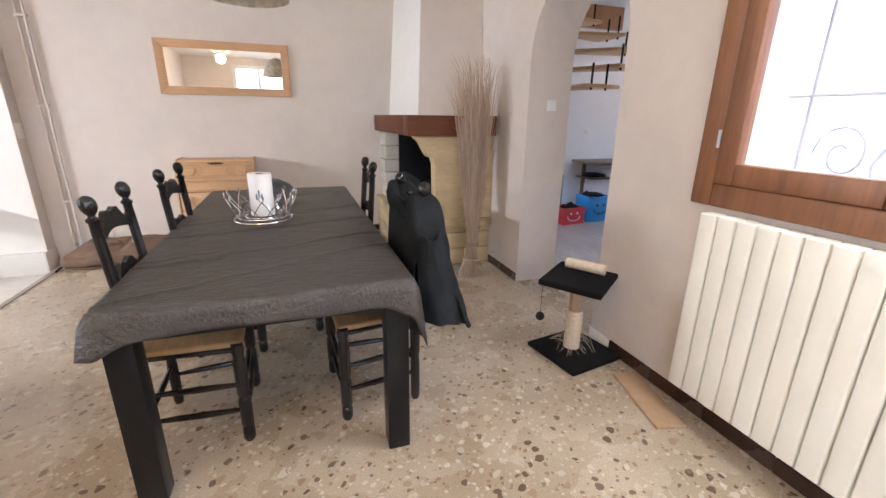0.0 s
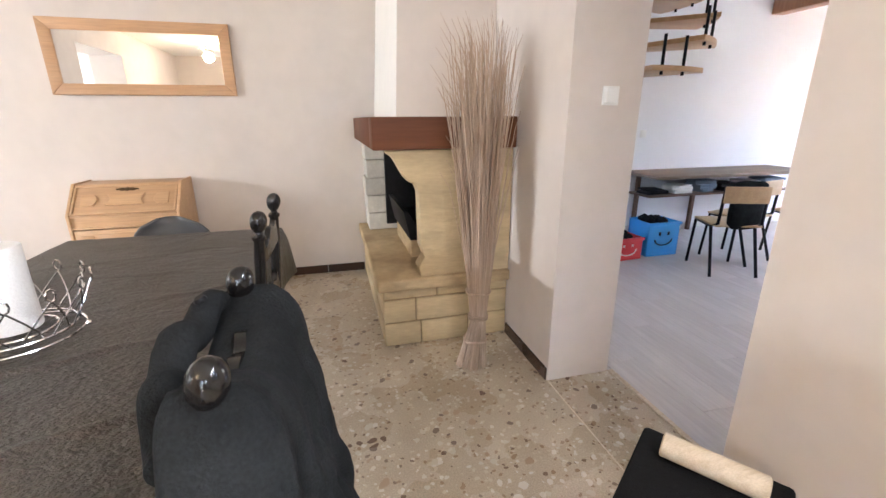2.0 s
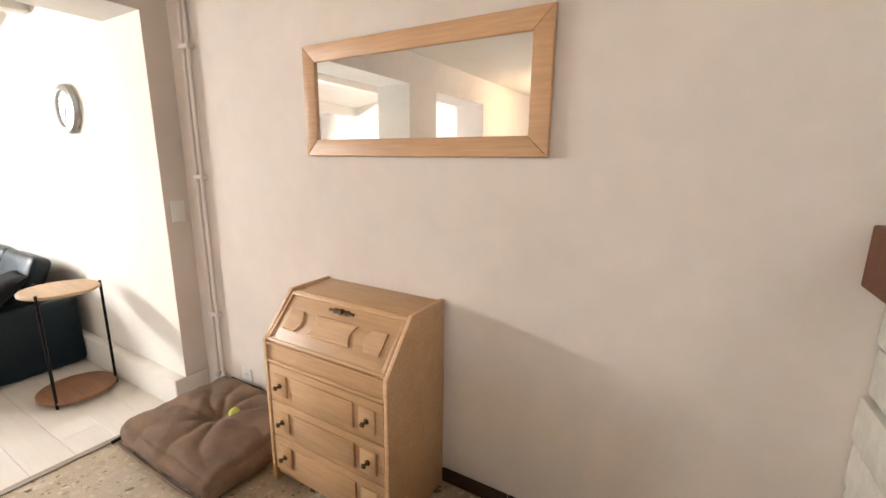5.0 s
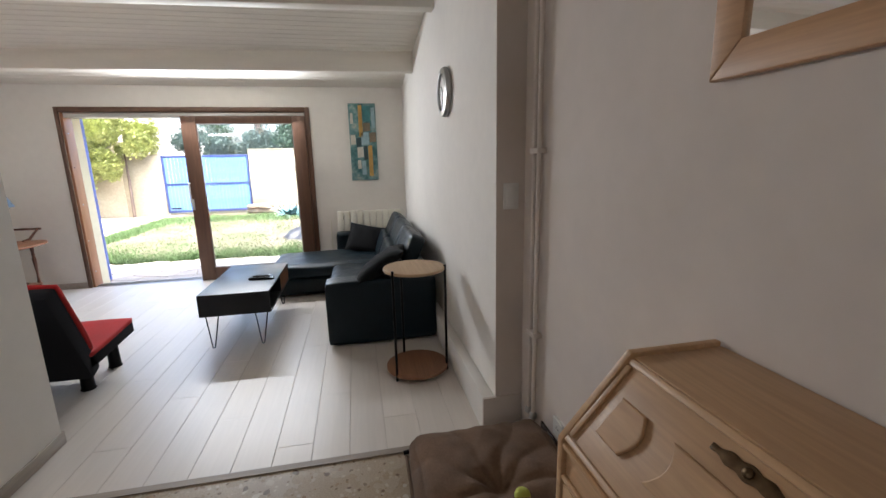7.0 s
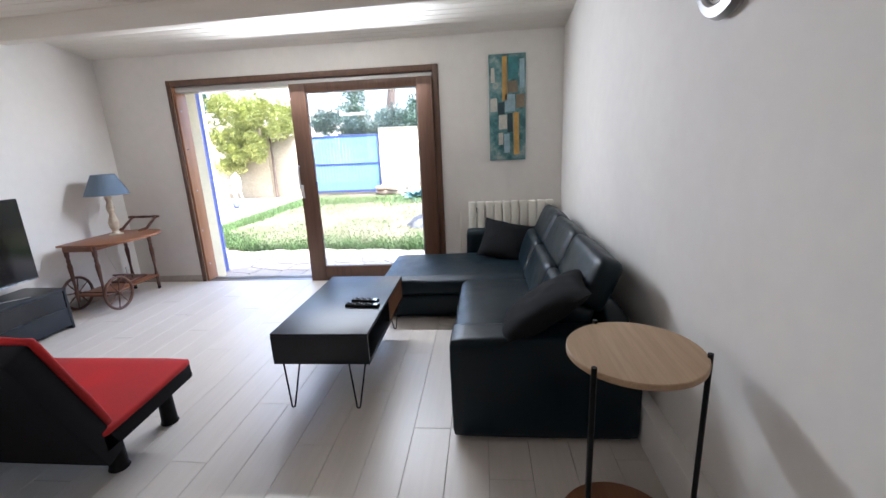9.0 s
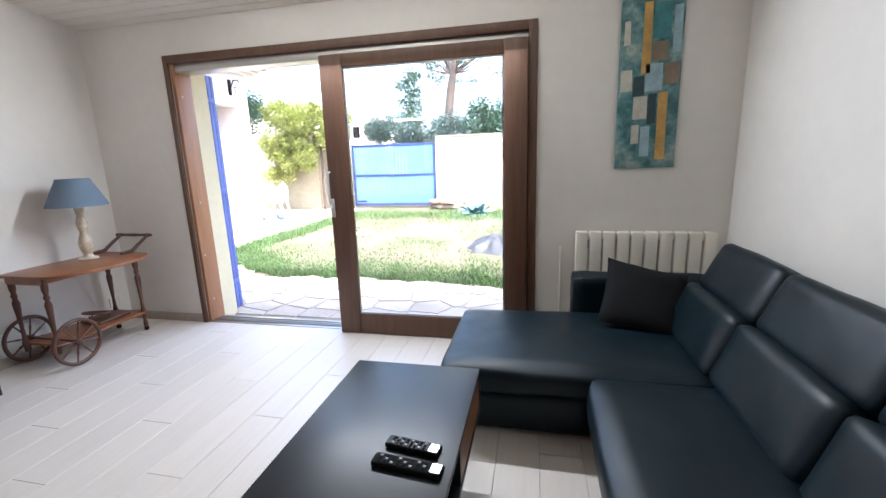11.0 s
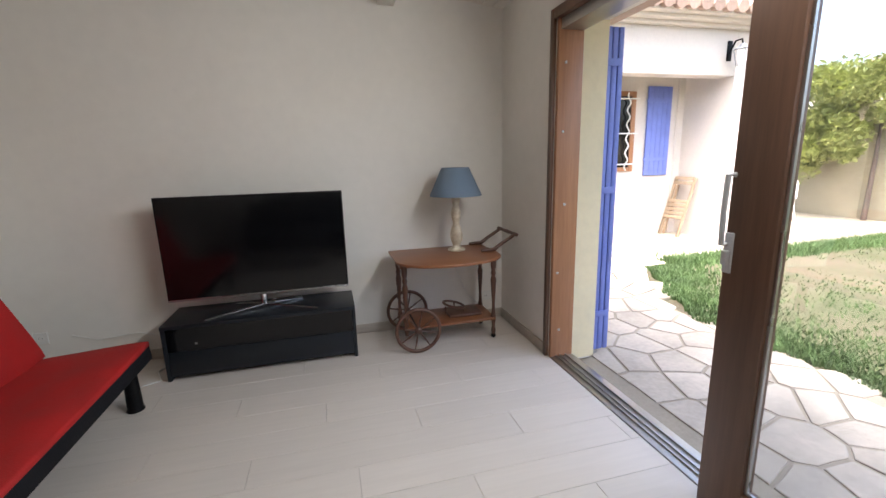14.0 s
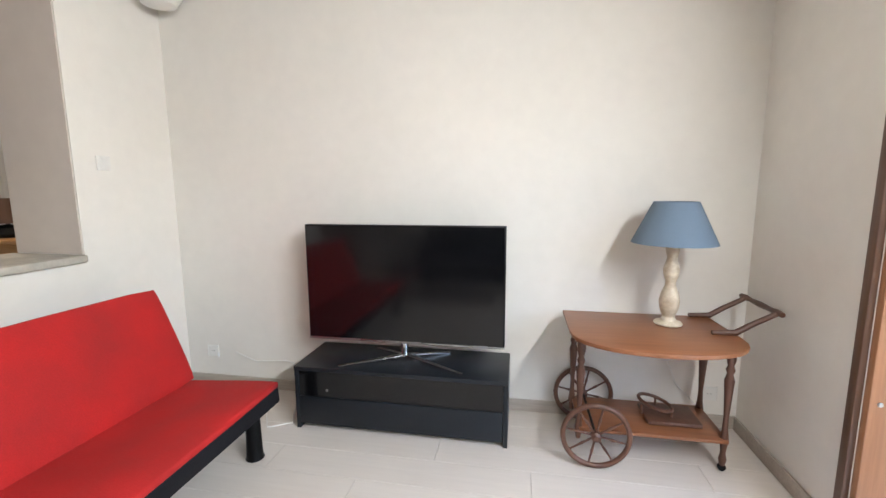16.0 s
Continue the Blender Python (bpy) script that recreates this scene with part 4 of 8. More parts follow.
def ladder_chair():
    """Faces the -x side; the back posts stand at x = 0."""
    c = thing("dining_chair", (0, 0, 0), "black ladder-back dining chair with a woven rush seat", "chair", "chairs round the dining table")
    hw, dp = 0.17, 0.335
    post = [(0.017, 0), (0.022, 0.02), (0.022, 0.2), (0.019, 0.23), (0.023, 0.26), (0.023, 0.46), (0.018, 0.5), (0.018, 0.9), (0.016, 0.962), (0.021, 0.969), (0.021, 0.977), (0.012, 0.984), (0.011, 0.99), (0.018, 0.998), (0.024, 1.01), (0.026, 1.024), (0.024, 1.038), (0.017, 1.05), (0.007, 1.056)]
    for s in (-1, 1):
        bm = B()
        lathe(bm, post, n=14)
        for v in bm.verts:
            v.co.x += max(0, v.co.z - 0.45) * 0.08
            v.co.y += s * hw
        part("back_post", bm, BLACK_WOOD, c)
    front = [(0.017, 0), (0.024, 0.012), (0.024, 0.06), (0.017, 0.07), (0.025, 0.08), (0.025, 0.2), (0.018, 0.215), (0.025, 0.23), (0.025, 0.38), (0.02, 0.4), (0.026, 0.43), (0.022, 0.455)]
    for s in (-1, 1):
        bm = B()
        lathe(bm, front, (-dp, s * (hw + 0.03), 0), 14)
        part("front_leg", bm, BLACK_WOOD, c)
    for z, h in ((0.885, 0.095), (0.70, 0.08), (0.54, 0.05)):
        bm = B()
        n = 16
        top, bot = [], []
        for i in range(n + 1):
            u = -1 + 2 * i / n
            y = u * (hw - 0.005)
            wave = 0.5 + 0.5 * math.cos(u * math.pi)
            top.append((y, z + h * (0.45 + 0.55 * wave) - 0.012 * math.cos(3 * u * math.pi)))
            bot.append((y, z + 0.02 * wave))
        pts = bot + top[::-1]
        prism(bm, pts, -0.009, 0.009, "x")
        for v in bm.verts:
            v.co.x += max(0, z - 0.45) * 0.08 + 0.02 * (1 - (v.co.y / hw) ** 2)
        part("ladder_slat", bm, BLACK_WOOD, c)
    bm = B()
    box(bm, -dp - 0.02, 0.015, -hw - 0.03, hw + 0.03, 0.425, 0.462, 0.014, 3)
    for v in bm.verts:
        f = (v.co.x + dp) / dp
        v.co.y *= 1.0 - 0.12 * f
    part("seat", bm, STRAW, c, "woven rush seat")
    for q in (((-dp, hw + 0.03, 0.43), (0, hw, 0.43)), ((-dp, -hw - 0.03, 0.43), (0, -hw, 0.43)), ((-dp, -hw - 0.03, 0.43), (-dp, hw + 0.03, 0.43))):
        bm = B()
        tube(bm, q, 0.012, 8)
        part("seat_rail", bm, BLACK_WOOD, c)
    for z in (0.15, 0.27):
        for s in (-1, 1):
            bm = B()
            a, b = Vector((-dp, s * (hw + 0.03), z)), Vector((0, s * hw, z))
            tube(bm, [a.lerp(b, k / 6) for k in range(7)], [0.008, 0.011, 0.013, 0.014, 0.013, 0.011, 0.008], 8)
            part("stretcher", bm, BLACK_WOOD, c)
    for x, z, h in ((-dp, 0.12, hw + 0.03), (-dp, 0.24, hw + 0.03), (0, 0.2, hw)):
        bm = B()
        tube(bm, [(x, -h + 2 * h * k / 6, z) for k in range(7)], [0.008, 0.011, 0.013, 0.014, 0.013, 0.011, 0.008], 8)
        part("stretcher", bm, BLACK_WOOD, c)
    return c


def shell_chair():
    c = thing("shell_chair", (0, 0, 0), "dark grey moulded chair with rounded back at the table's end", "chair")
    bm = B()
    nu, nv = 14, 18
    vs = {}
    for i in range(nu + 1):
        u = -1 + 2 * i / nu
        for j in range(nv + 1):
            f = j / nv
            if f < 0.45:
                s = f / 0.45
                y, z = -0.38 + 0.36 * s, 0.455 - 0.02 * math.sin(s * math.pi) + 0.02 * u * u
                w = 0.19 + 0.02 * s
            else:
                s = (f - 0.45) / 0.55
                y, z = -0.02 + 0.07 * s - 0.05 * u * u * s, 0.46 + 0.4 * s
                w = 0.21 * math.sqrt(max(0.0, 1 - max(0.0, (s - 0.55) / 0.47) ** 2.4))
            vs[i, j] = bm.verts.new((u * w, y, z))
    for i in range(nu):
        for j in range(nv):
            bm.faces.new((vs[i, j], vs[i + 1, j], vs[i + 1, j + 1], vs[i, j + 1]))
    sh = part("shell", bm, GREY_SHELL, c, "", 70)
    s = sh.modifiers.new("thickness", "SOLIDIFY")
    s.thickness = 0.014
    for sx in (-1, 1):
        for y in (-0.33, -0.03):
            bm = B()
            tube(bm, [(sx * 0.16, y, 0.45), (sx * 0.2, y + (0.04 if y > -0.1 else -0.03), 0.055)], 0.012)
            part("leg", bm, BLACK_METAL, c)
    return c


def coat():
    """A fleece-lined jacket hung over both posts of a chair back, falling in folds."""
    t = thing("jacket", (-1.17, -3.02, 0.46), "charcoal padded jacket hung over a dining chair back", "jacket")
    bm = B()
    nu, nv = 56, 64
    vs = {}
    for i in range(nu + 1):
        u = -1 + 2 * i / nu
        sag = 0.045 * (1 - min(1.0, abs(u) / 0.64) ** 2)
        drop = 0.26 * max(0.0, (abs(u) - 0.68) / 0.32) ** 1.6
        ztop = 0.985 - sag - drop
        for j in range(nv + 1):
            v = -1 + 2 * j / nv                 # -1 inner hem, 0 crest, 1 outer hem
            f = abs(v)
            low = (0.49 if v < 0 else 0.445) + 0.025 * math.sin(u * 4 + 1) + 0.015 * noise.noise(Vector((u * 3, v, 0)))
            crest = (0.028 if v < 0 else 0.075) * math.sin(min(1.0, f * 7) * math.pi / 2)
            z = ztop + 0.012 * math.cos(min(1.0, f * 7) * math.pi / 2) + (low - ztop) * max(0.0, f - 0.07) / 0.93
            out = crest + (0.02 if v < 0 else 0.095) * f ** 1.1
            fold = f ** 0.7 * (0.007 * math.sin(u * 13 + 2.2 * noise.noise(Vector((u * 2, z * 3, 2)))) + 0.028 * noise.noise(Vector((u * 5, z * 4, v * 2))) + 0.014 * noise.noise(Vector((u * 13, z * 9, 5))) + 0.01 * abs(math.sin(z * 24 + u * 2)))
            if v > 0:
                out += fold
            x = -1.2 + math.copysign(out, v)
            y = -3.07 + u * (0.255 + 0.07 * f * (v > 0)) - 0.05 * f * f * (v > 0) + 0.01 * noise.noise(Vector((u * 6, z * 7, 9)))
            vs[i, j] = bm.verts.new((x, y, z))
    for i in range(nu):
        for j in range(nv):
            bm.faces.new((vs[i, j], vs[i + 1, j], vs[i + 1, j + 1], vs[i, j + 1]))
    body = part("body", bm, COAT_WOOL, t, "", 80)
    sm = body.modifiers.new("thickness", "SOLIDIFY")
    sm.thickness, sm.offset = 0.014, 1.0
    # front panel closing the near side below the post's opening
    bm = B()
    rows = []
    for j in range(25):
        f = j / 24
        z0, g = 0.86 - 0.14 * f, 0.1 + 0.9 * f
        xi, xo = -1.2 - 0.026 - 0.02 * g ** 1.3, -1.2 + 0.075 + 0.095 * g ** 1.1
        row = []
        for i in range(25):
            w = i / 24
            zz = z0 + ((0.49 - 0.03 * w) - z0) * f - 0.03 * (1 - f) * math.sin(math.pi * w)
            y = -3.33 - 0.075 * f - 0.05 * math.sin(math.pi * w) + 0.008 * f * math.sin(w * 14) + 0.02 * noise.noise(Vector((w * 4, zz * 9, 3)))
            row.append(bm.verts.new((xi + (xo - xi) * w, y, zz)))
        rows.append(row)
    for a, b in zip(rows, rows[1:]):
        for i in range(24):
            bm.faces.new((a[i], a[i + 1], b[i + 1], b[i]))
    fp = part("front_panel", bm, COAT_WOOL, t, "", 80)
    sm = fp.modifiers.new("thickness", "SOLIDIFY")
    sm.thickness = 0.014
    # turned-up collar on the table side, with a press stud
    bm = B()
    n = 18
    tube(bm, [(-1.2 - 0.035 - 0.035 * math.sin(math.pi * k / n), -3.07 + 0.14 - 0.33 * k / n, 0.995 - 0.085 * (k / n) ** 1.5 + 0.012 * math.sin(k * 1.1)) for k in range(n + 1)], [0.018 + 0.013 * math.sin(math.pi * (0.1 + 0.8 * k / n)) for k in range(n + 1)], 14)
    collar = part("collar", bm, COAT_WOOL, t, "rolled dark collar", 80)
    bm = B()
    lathe(bm, [(0.004, 0.004), (0.008, 0.004), (0.011, 0.0), (0.011, -0.003)], n=14, m=pose(-1.2 - 0.048, -3.07 + 0.08, 1.028, 10, -15, 0))
    part("press_stud", bm, BLACK_METAL, collar)


def secretary_desk():
    x0, x1 = -2.77, -2.08
    t = thing("secretary_desk", (-2.42, -0.2, 0), "pale oak slant-front secretary desk against the wall", "desk")
    side = [(-0.006, 0.0), (-0.408, 0.0), (-0.408, 0.705), (-0.243, 0.901), (-0.006, 0.901)]
    for x in (x0, x1 - 0.02):
        bm = B()
        prism(bm, side, x, x + 0.02, "x", 0.003)
        part("side_panel", bm, OAK_PALE, t)
    bm = B()
    box(bm, x0 + 0.021, x1 - 0.021, -0.24, -0.004, 0.876, 0.892, 0.004)
    part("top", bm, OAK_PALE, t)
    bm = B()
    box(bm, x0 + 0.02, x1 - 0.02, -0.02, -0.008, 0.03, 0.885)
    part("back", bm, OAK_PALE, t)
    ang = math.degrees(math.atan2(0.185, 0.165))
    m = pose(0, -0.40, 0.70, ang) 
    L = math.hypot(0.185, 0.165)
    bm = B()
    box(bm, x0 + 0.02, x1 - 0.02, 0.004, L, -0.018, 0.004, 0.004, m=m)
    lid = part("lid", bm, OAK_PALE, t, "sloping fall-front lid")
    cx = (x0 + x1) / 2
    # moulded rim, grooved from the field of the lid
    for q in ((x0 + 0.022, x1 - 0.022, L - 0.018, L - 0.002), (x0 + 0.022, x1 - 0.022, 0.006, 0.02), (x0 + 0.022, x0 + 0.038, 0.022, L - 0.02), (x1 - 0.038, x1 - 0.022, 0.022, L - 0.02)):
        bm = B()
        box(bm, *q, 0.002, 0.011, 0.003, m=m)
        part("lid_moulding", bm, OAK_PALE, lid)
    for a, b, kind in ((x0 + 0.075, x0 + 0.15, -1), (cx - 0.12, cx + 0.12, 0), (x1 - 0.15, x1 - 0.075, 1)):
        bm = B()
        n = 8
        left, right = [], []
        for i in range(n + 1):
            f = i / n
            bow = 0.022 * math.sin(f * math.pi)
            left.append((a + (-bow if kind == 1 else (bow if kind == 0 else 0)), 0.07 + 0.095 * f))
            right.append((b + (bow if kind == -1 else (-bow if kind == 0 else 0)), 0.07 + 0.095 * f))
        prism(bm, left + right[::-1], 0.004, 0.013, "z", 0.004)
        bmesh.ops.transform(bm, matrix=m, verts=bm.verts)
        part("raised_panel", bm, OAK_PALE, lid, "", 18)
    bm = B()
    rim = [(cx + 0.07 * (k - 16) / 16, 0.004 + 0.009 * (1 - ((k - 16) / 16) ** 2) + 0.002 * math.cos(k * math.pi / 4)) for k in range(33)]
    prism(bm, [(x, 0.203 - w) for x, w in rim] + [(x, 0.203 + w) for x, w in rim[::-1]], 0.0045, 0.0085, "z", 0.001)
    lathe(bm, [(0.009, 0.006), (0.009, 0.011), (0.005, 0.014)], n=10, m=pose(cx, 0.203, 0))
    bmesh.ops.transform(bm, matrix=m, verts=bm.verts)
    part("escutcheon", bm, BRASS, lid, "tarnished brass escutcheon")
    bm = B()
    box(bm, x0 + 0.02, x1 - 0.02, -0.396, -0.376, 0.61, 0.698, 0.004)
    part("slide_rail", bm, OAK_PALE, t)
    for zz in (0.606, 0.688):
        bm = B()
        box(bm, x0 + 0.021, x1 - 0.021, -0.407, -0.394, zz, zz + 0.013, 0.004)
        part("rail_moulding", bm, OAK_PALE, t)
    z = 0.07
    for k in range(3):
        h = 0.172
        bm = B()
        box(bm, x0 + 0.024, x1 - 0.024, -0.404, -0.382, z, z + h, 0.004)
        dr = part("drawer", bm, OAK_PALE, t)
        bm = B()
        box(bm, x0 + 0.06, x0 + 0.14, -0.413, -0.404, z + 0.035, z + h - 0.035, 0.004)
        part("drawer_field", bm, OAK_PALE, dr)
        bm = B()
        box(bm, x0 + 0.17, x1 - 0.17, -0.413, -0.404, z + 0.03, z + h - 0.03, 0.004)
        part("drawer_field", bm, OAK_PALE, dr)
        bm = B()
        box(bm, x1 - 0.14, x1 - 0.06, -0.413, -0.404, z + 0.035, z + h - 0.035, 0.004)
        part("drawer_field", bm, OAK_PALE, dr)
        for hx in (x0 + 0.1, x1 - 0.1):
            bm = B()
            lathe(bm, [(0.012, 0), (0.012, 0.004), (0.005, 0.008), (0.005, 0.018), (0.012, 0.024), (0.008, 0.03)], n=10, m=pose(hx, -0.413, z + h / 2, 90))
            part("knob", bm, BRASS, dr, "tarnished brass knob")
        z += h + 0.006
    bm = B()
    box(bm, x0 + 0.02, x1 - 0.02, -0.385, -0.025, 0.03, 0.068)
    part("plinth", bm, OAK_PALE, t)


def wall_mirror():
    x0, x1, z0, z1 = -2.845, -1.66, 1.497, 1.99
    t = thing("wall_mirror", ((x0 + x1) / 2, 0, z0), "long rectangular mirror in a beech frame on the wall", "mirror")
    f = 0.075
    for q in ((x0, x1, z1 - f, z1), (x0, x1, z0, z0 + f)):
        bm = B()
        prism(bm, [(x0, q[2] if q[2] == z0 else q[3]), (x1, q[2] if q[2] == z0 else q[3]), (x1 - f, q[3] if q[2] == z0 else q[2]), (x0 + f, q[3] if q[2] == z0 else q[2])], -0.028, -0.002, "y", 0.005)
        part("frame_rail", bm, BEECH, t)
    for a, b in ((x0, x0 + f), (x1, x1 - f)):
        bm = B()
        prism(bm, [(a, z0), (a, z1), (b, z1 - f), (b, z0 + f)], -0.028, -0.002, "y", 0.005)
        part("frame_stile", bm, BEECH, t)
    bm = B()
    box(bm, x0 + f - 0.004, x1 - f + 0.004, -0.016, -0.006, z0 + f - 0.004, z1 - f + 0.004)
    part("mirror_glass", bm, MIRROR, t, "silvered mirror glass", 0)


def fireplace():
    t = thing("fireplace", (-0.4, -0.75, 0), "ochre limestone corner fireplace with a dark timber mantel", "fireplace")
    hx, hy = -0.775, -1.46          # hearth block
    bm = B()
    box(bm, hx + 0.012, -0.004, hy + 0.012, -0.004, 0, 0.37)
    core = part("hearth_core", bm, MORTAR, t, "mortar core of the hearth", 0)
    # brick courses on two faces
    rng = random.Random(4)
    zc = [(0.004, 0.15), (0.158, 0.30), (0.308, 0.365)]
    for k, (za, zb) in enumerate(zc):
        x = hx
        cuts = [[0.22, 0.52, 0.775], [0.19, 0.6, 0.775], [0.32, 0.775]][k]
        prev = 0.0
        for c in cuts:
            bm = B()
            box(bm, hx + prev + (0.004 if prev else 0), min(hx + c - 0.004, -0.006), hy, hy + 0.02, za, zb, 0.006)
            part("stone", bm, LIMESTONE, core)
            prev = c
        prev = 0.02
        for c in ([0.4, 0.8, 1.15, 1.44] if k % 2 else [0.25, 0.65, 1.0, 1.44]):
            bm = B()
            box(bm, hx, hx + 0.02, hy + prev + 0.004, min(hy + c - 0.004, -0.008), za, zb, 0.006)
            part("stone", bm, LIMESTONE, core)
            prev = c
    bm = B()
    box(bm, -0.81, -0.004, -1.50, -0.004, 0.37, 0.44, 0.012, 3)
    part("hearth_slab", bm, LIME_STAINED, t, "thick stained limestone hearth slab")
    # carved cheek with an ogee edge
    pts = [(-0.004, 0.44), (-0.55, 0.44), (-0.565, 0.5), (-0.53, 0.56), (-0.55, 0.62), (-0.555, 0.93), (-0.575, 0.985)]
    pts += [(-0.60 - 0.115 * i / 8, 0.99 + 0.13 * (1 - math.cos(i / 8 * math.pi)) / 2 + 0.02 * i / 8) for i in range(9)]
    pts += [(-0.735, 1.165), (-0.004, 1.165)]
    bm = B()
    prism(bm, pts, -1.475, -1.36, "y", 0.008)
    part("cheek", bm, LIMESTONE, t, "carved limestone cheek with ogee edge")
    # stone pillar against the rear wall
    z = 0.44
    for k in range(5):
        h = 0.143
        bm = B()
        d = 0.006 * ((k * 7) % 3)
        box(bm, -0.74 - d, -0.12, -0.3 + d, -0.004, z + 0.003, z + h - 0.003, 0.01)
        part("pillar_stone", bm, LIME_PALE, t)
        z += h
    bm = B()
    box(bm, -0.1, -0.004, -1.36, -0.3, 0.44, 1.165)
    part("fireback", bm, SOOT, t, "sooty iron fireback")
    bm = B()
    box(bm, -0.6, -0.12, -0.36, -0.32, 0.5, 1.16, 0.004)
    part("side_plate", bm, SOOT, t, "sooty iron side plate")
    bm = B()
    prism(bm, [(-0.55, 0.57), (-0.14, 0.57), (-0.14, 0.65), (-0.5, 0.65), (-0.56, 0.76), (-0.59, 0.76)], -1.15, -0.45, "y", 0.004)
    part("fire_basket", bm, SOOT, t, "black iron fire basket")
    bm = B()
    box(bm, -0.54, -0.3, -1.1, -0.5, 0.441, 0.569, 0.006)
    part("basket_base", bm, LIME_STAINED, t, "stone base under the basket")
    bm = B()
    box(bm, -0.5, -0.12, -1.355, -1.335, 0.6, 1.1)
    part("inner_plate", bm, SOOT, t)
    # mantel beams
    bm = B()
    box(bm, -0.80, -0.004, -1.515, -1.36, 1.168, 1.333, 0.006)
    part("mantel_return", bm, MANTEL, t)
    bm = B()
    box(bm, -0.80, -0.62, -1.358, -0.004, 1.168, 1.333, 0.006)
    part("mantel_beam", bm, MANTEL, t)
    bm = B()
    box(bm, -0.618, -0.004, -1.358, -0.004, 1.25, 1.33)
    part("mantel_shelf", bm, WALL_WHITE, t)
    # tapering hood
    bm = B()
    zb, zt = 1.3335, 2.608
    lo = [(-0.628, -1.225), (-0.004, -1.225), (-0.004, -0.004), (-0.628, -0.004)]
    hi = [(-0.545, -1.05), (-0.004, -1.05), (-0.004, -0.004), (-0.545, -0.004)]
    a = [bm.verts.new((x, y, zb)) for x, y in lo]
    b = [bm.verts.new((x, y, zt)) for x, y in hi]
    bm.faces.new(a[::-1]), bm.faces.new(b)
    for i in range(4):
        bm.faces.new((a[i], a[(i + 1) % 4], b[(i + 1) % 4], b[i]))
    hood = part("hood", bm, WALL_WHITE, t, "plastered tapering chimney hood, beige side, front whitened for the light on it", 0)
    # Light on the front is put into its white; the side keeps the wall's beige.
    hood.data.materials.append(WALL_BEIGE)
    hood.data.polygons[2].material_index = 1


def reed_bundle():
    t = thing("reed_bundle", (-0.29, -1.8, 0), "tall bundle of dry reeds leaning in the corner", "dried reeds")
    rng = random.Random(11)
    # one mesh for each quarter of the sheaf
    for q in range(4):
        bm = B()
        for k in range(85):
            a = rng.uniform(0, 2 * math.pi)
            rr = math.sqrt(rng.random())
            bx, by = -0.335 + 0.085 * rr * math.cos(a), -1.765 + 0.08 * rr * math.sin(a)
            wx, wy = -0.29 + 0.04 * rr * math.cos(a), -1.735 + 0.04 * rr * math.sin(a)
            top = rng.uniform(1.25, 1.72) if rng.random() < 0.8 else rng.uniform(0.9, 1.3)
            spread = 0.1 + 0.11 * rng.random()
            tx = -0.25 + spread * rr * math.cos(a) * 1.0
            ty = -1.6 + spread * rr * math.sin(a)
            tx = min(tx, -0.03)
            ty = min(ty, -1.525)
            mx, my = (wx * 0.6 + tx * 0.4), (wy * 0.6 + ty * 0.4)
            bend = rng.uniform(-0.02, 0.02)
            r = rng.uniform(0.0015, 0.003)
            tube(bm, [(bx, by, 0.004), (wx, wy, 0.25), (mx + bend, my, 0.25 + (top - 0.25) * 0.5), (tx, ty, top), (tx + (tx + 0.2) * 0.25 + bend, min(ty + bend, -1.52), top + 0.08)], [r, r, r, r * 0.8, r * 0.4], 5)
        part("reeds", bm, REED, t, "", 60)
    for z, rx in ((0.15, 0.062), (0.27, 0.05), (0.285, 0.05), (0.42, 0.066)):
        bm = B()
        f = z / 0.25
        cx, cy = -0.335 + 0.045 * min(f, 1) + 0.01 * max(0.0, f - 1), -1.765 + 0.03 * min(f, 1) + 0.035 * max(0.0, f - 1)
        tube(bm, [(cx + rx * math.cos(a * math.pi / 10), cy + rx * math.sin(a * math.pi / 10), z + 0.004 * math.sin(a)) for a in range(20)], 0.006, 6, True)
        part("tie", bm, REED, t, "twisted straw tie")


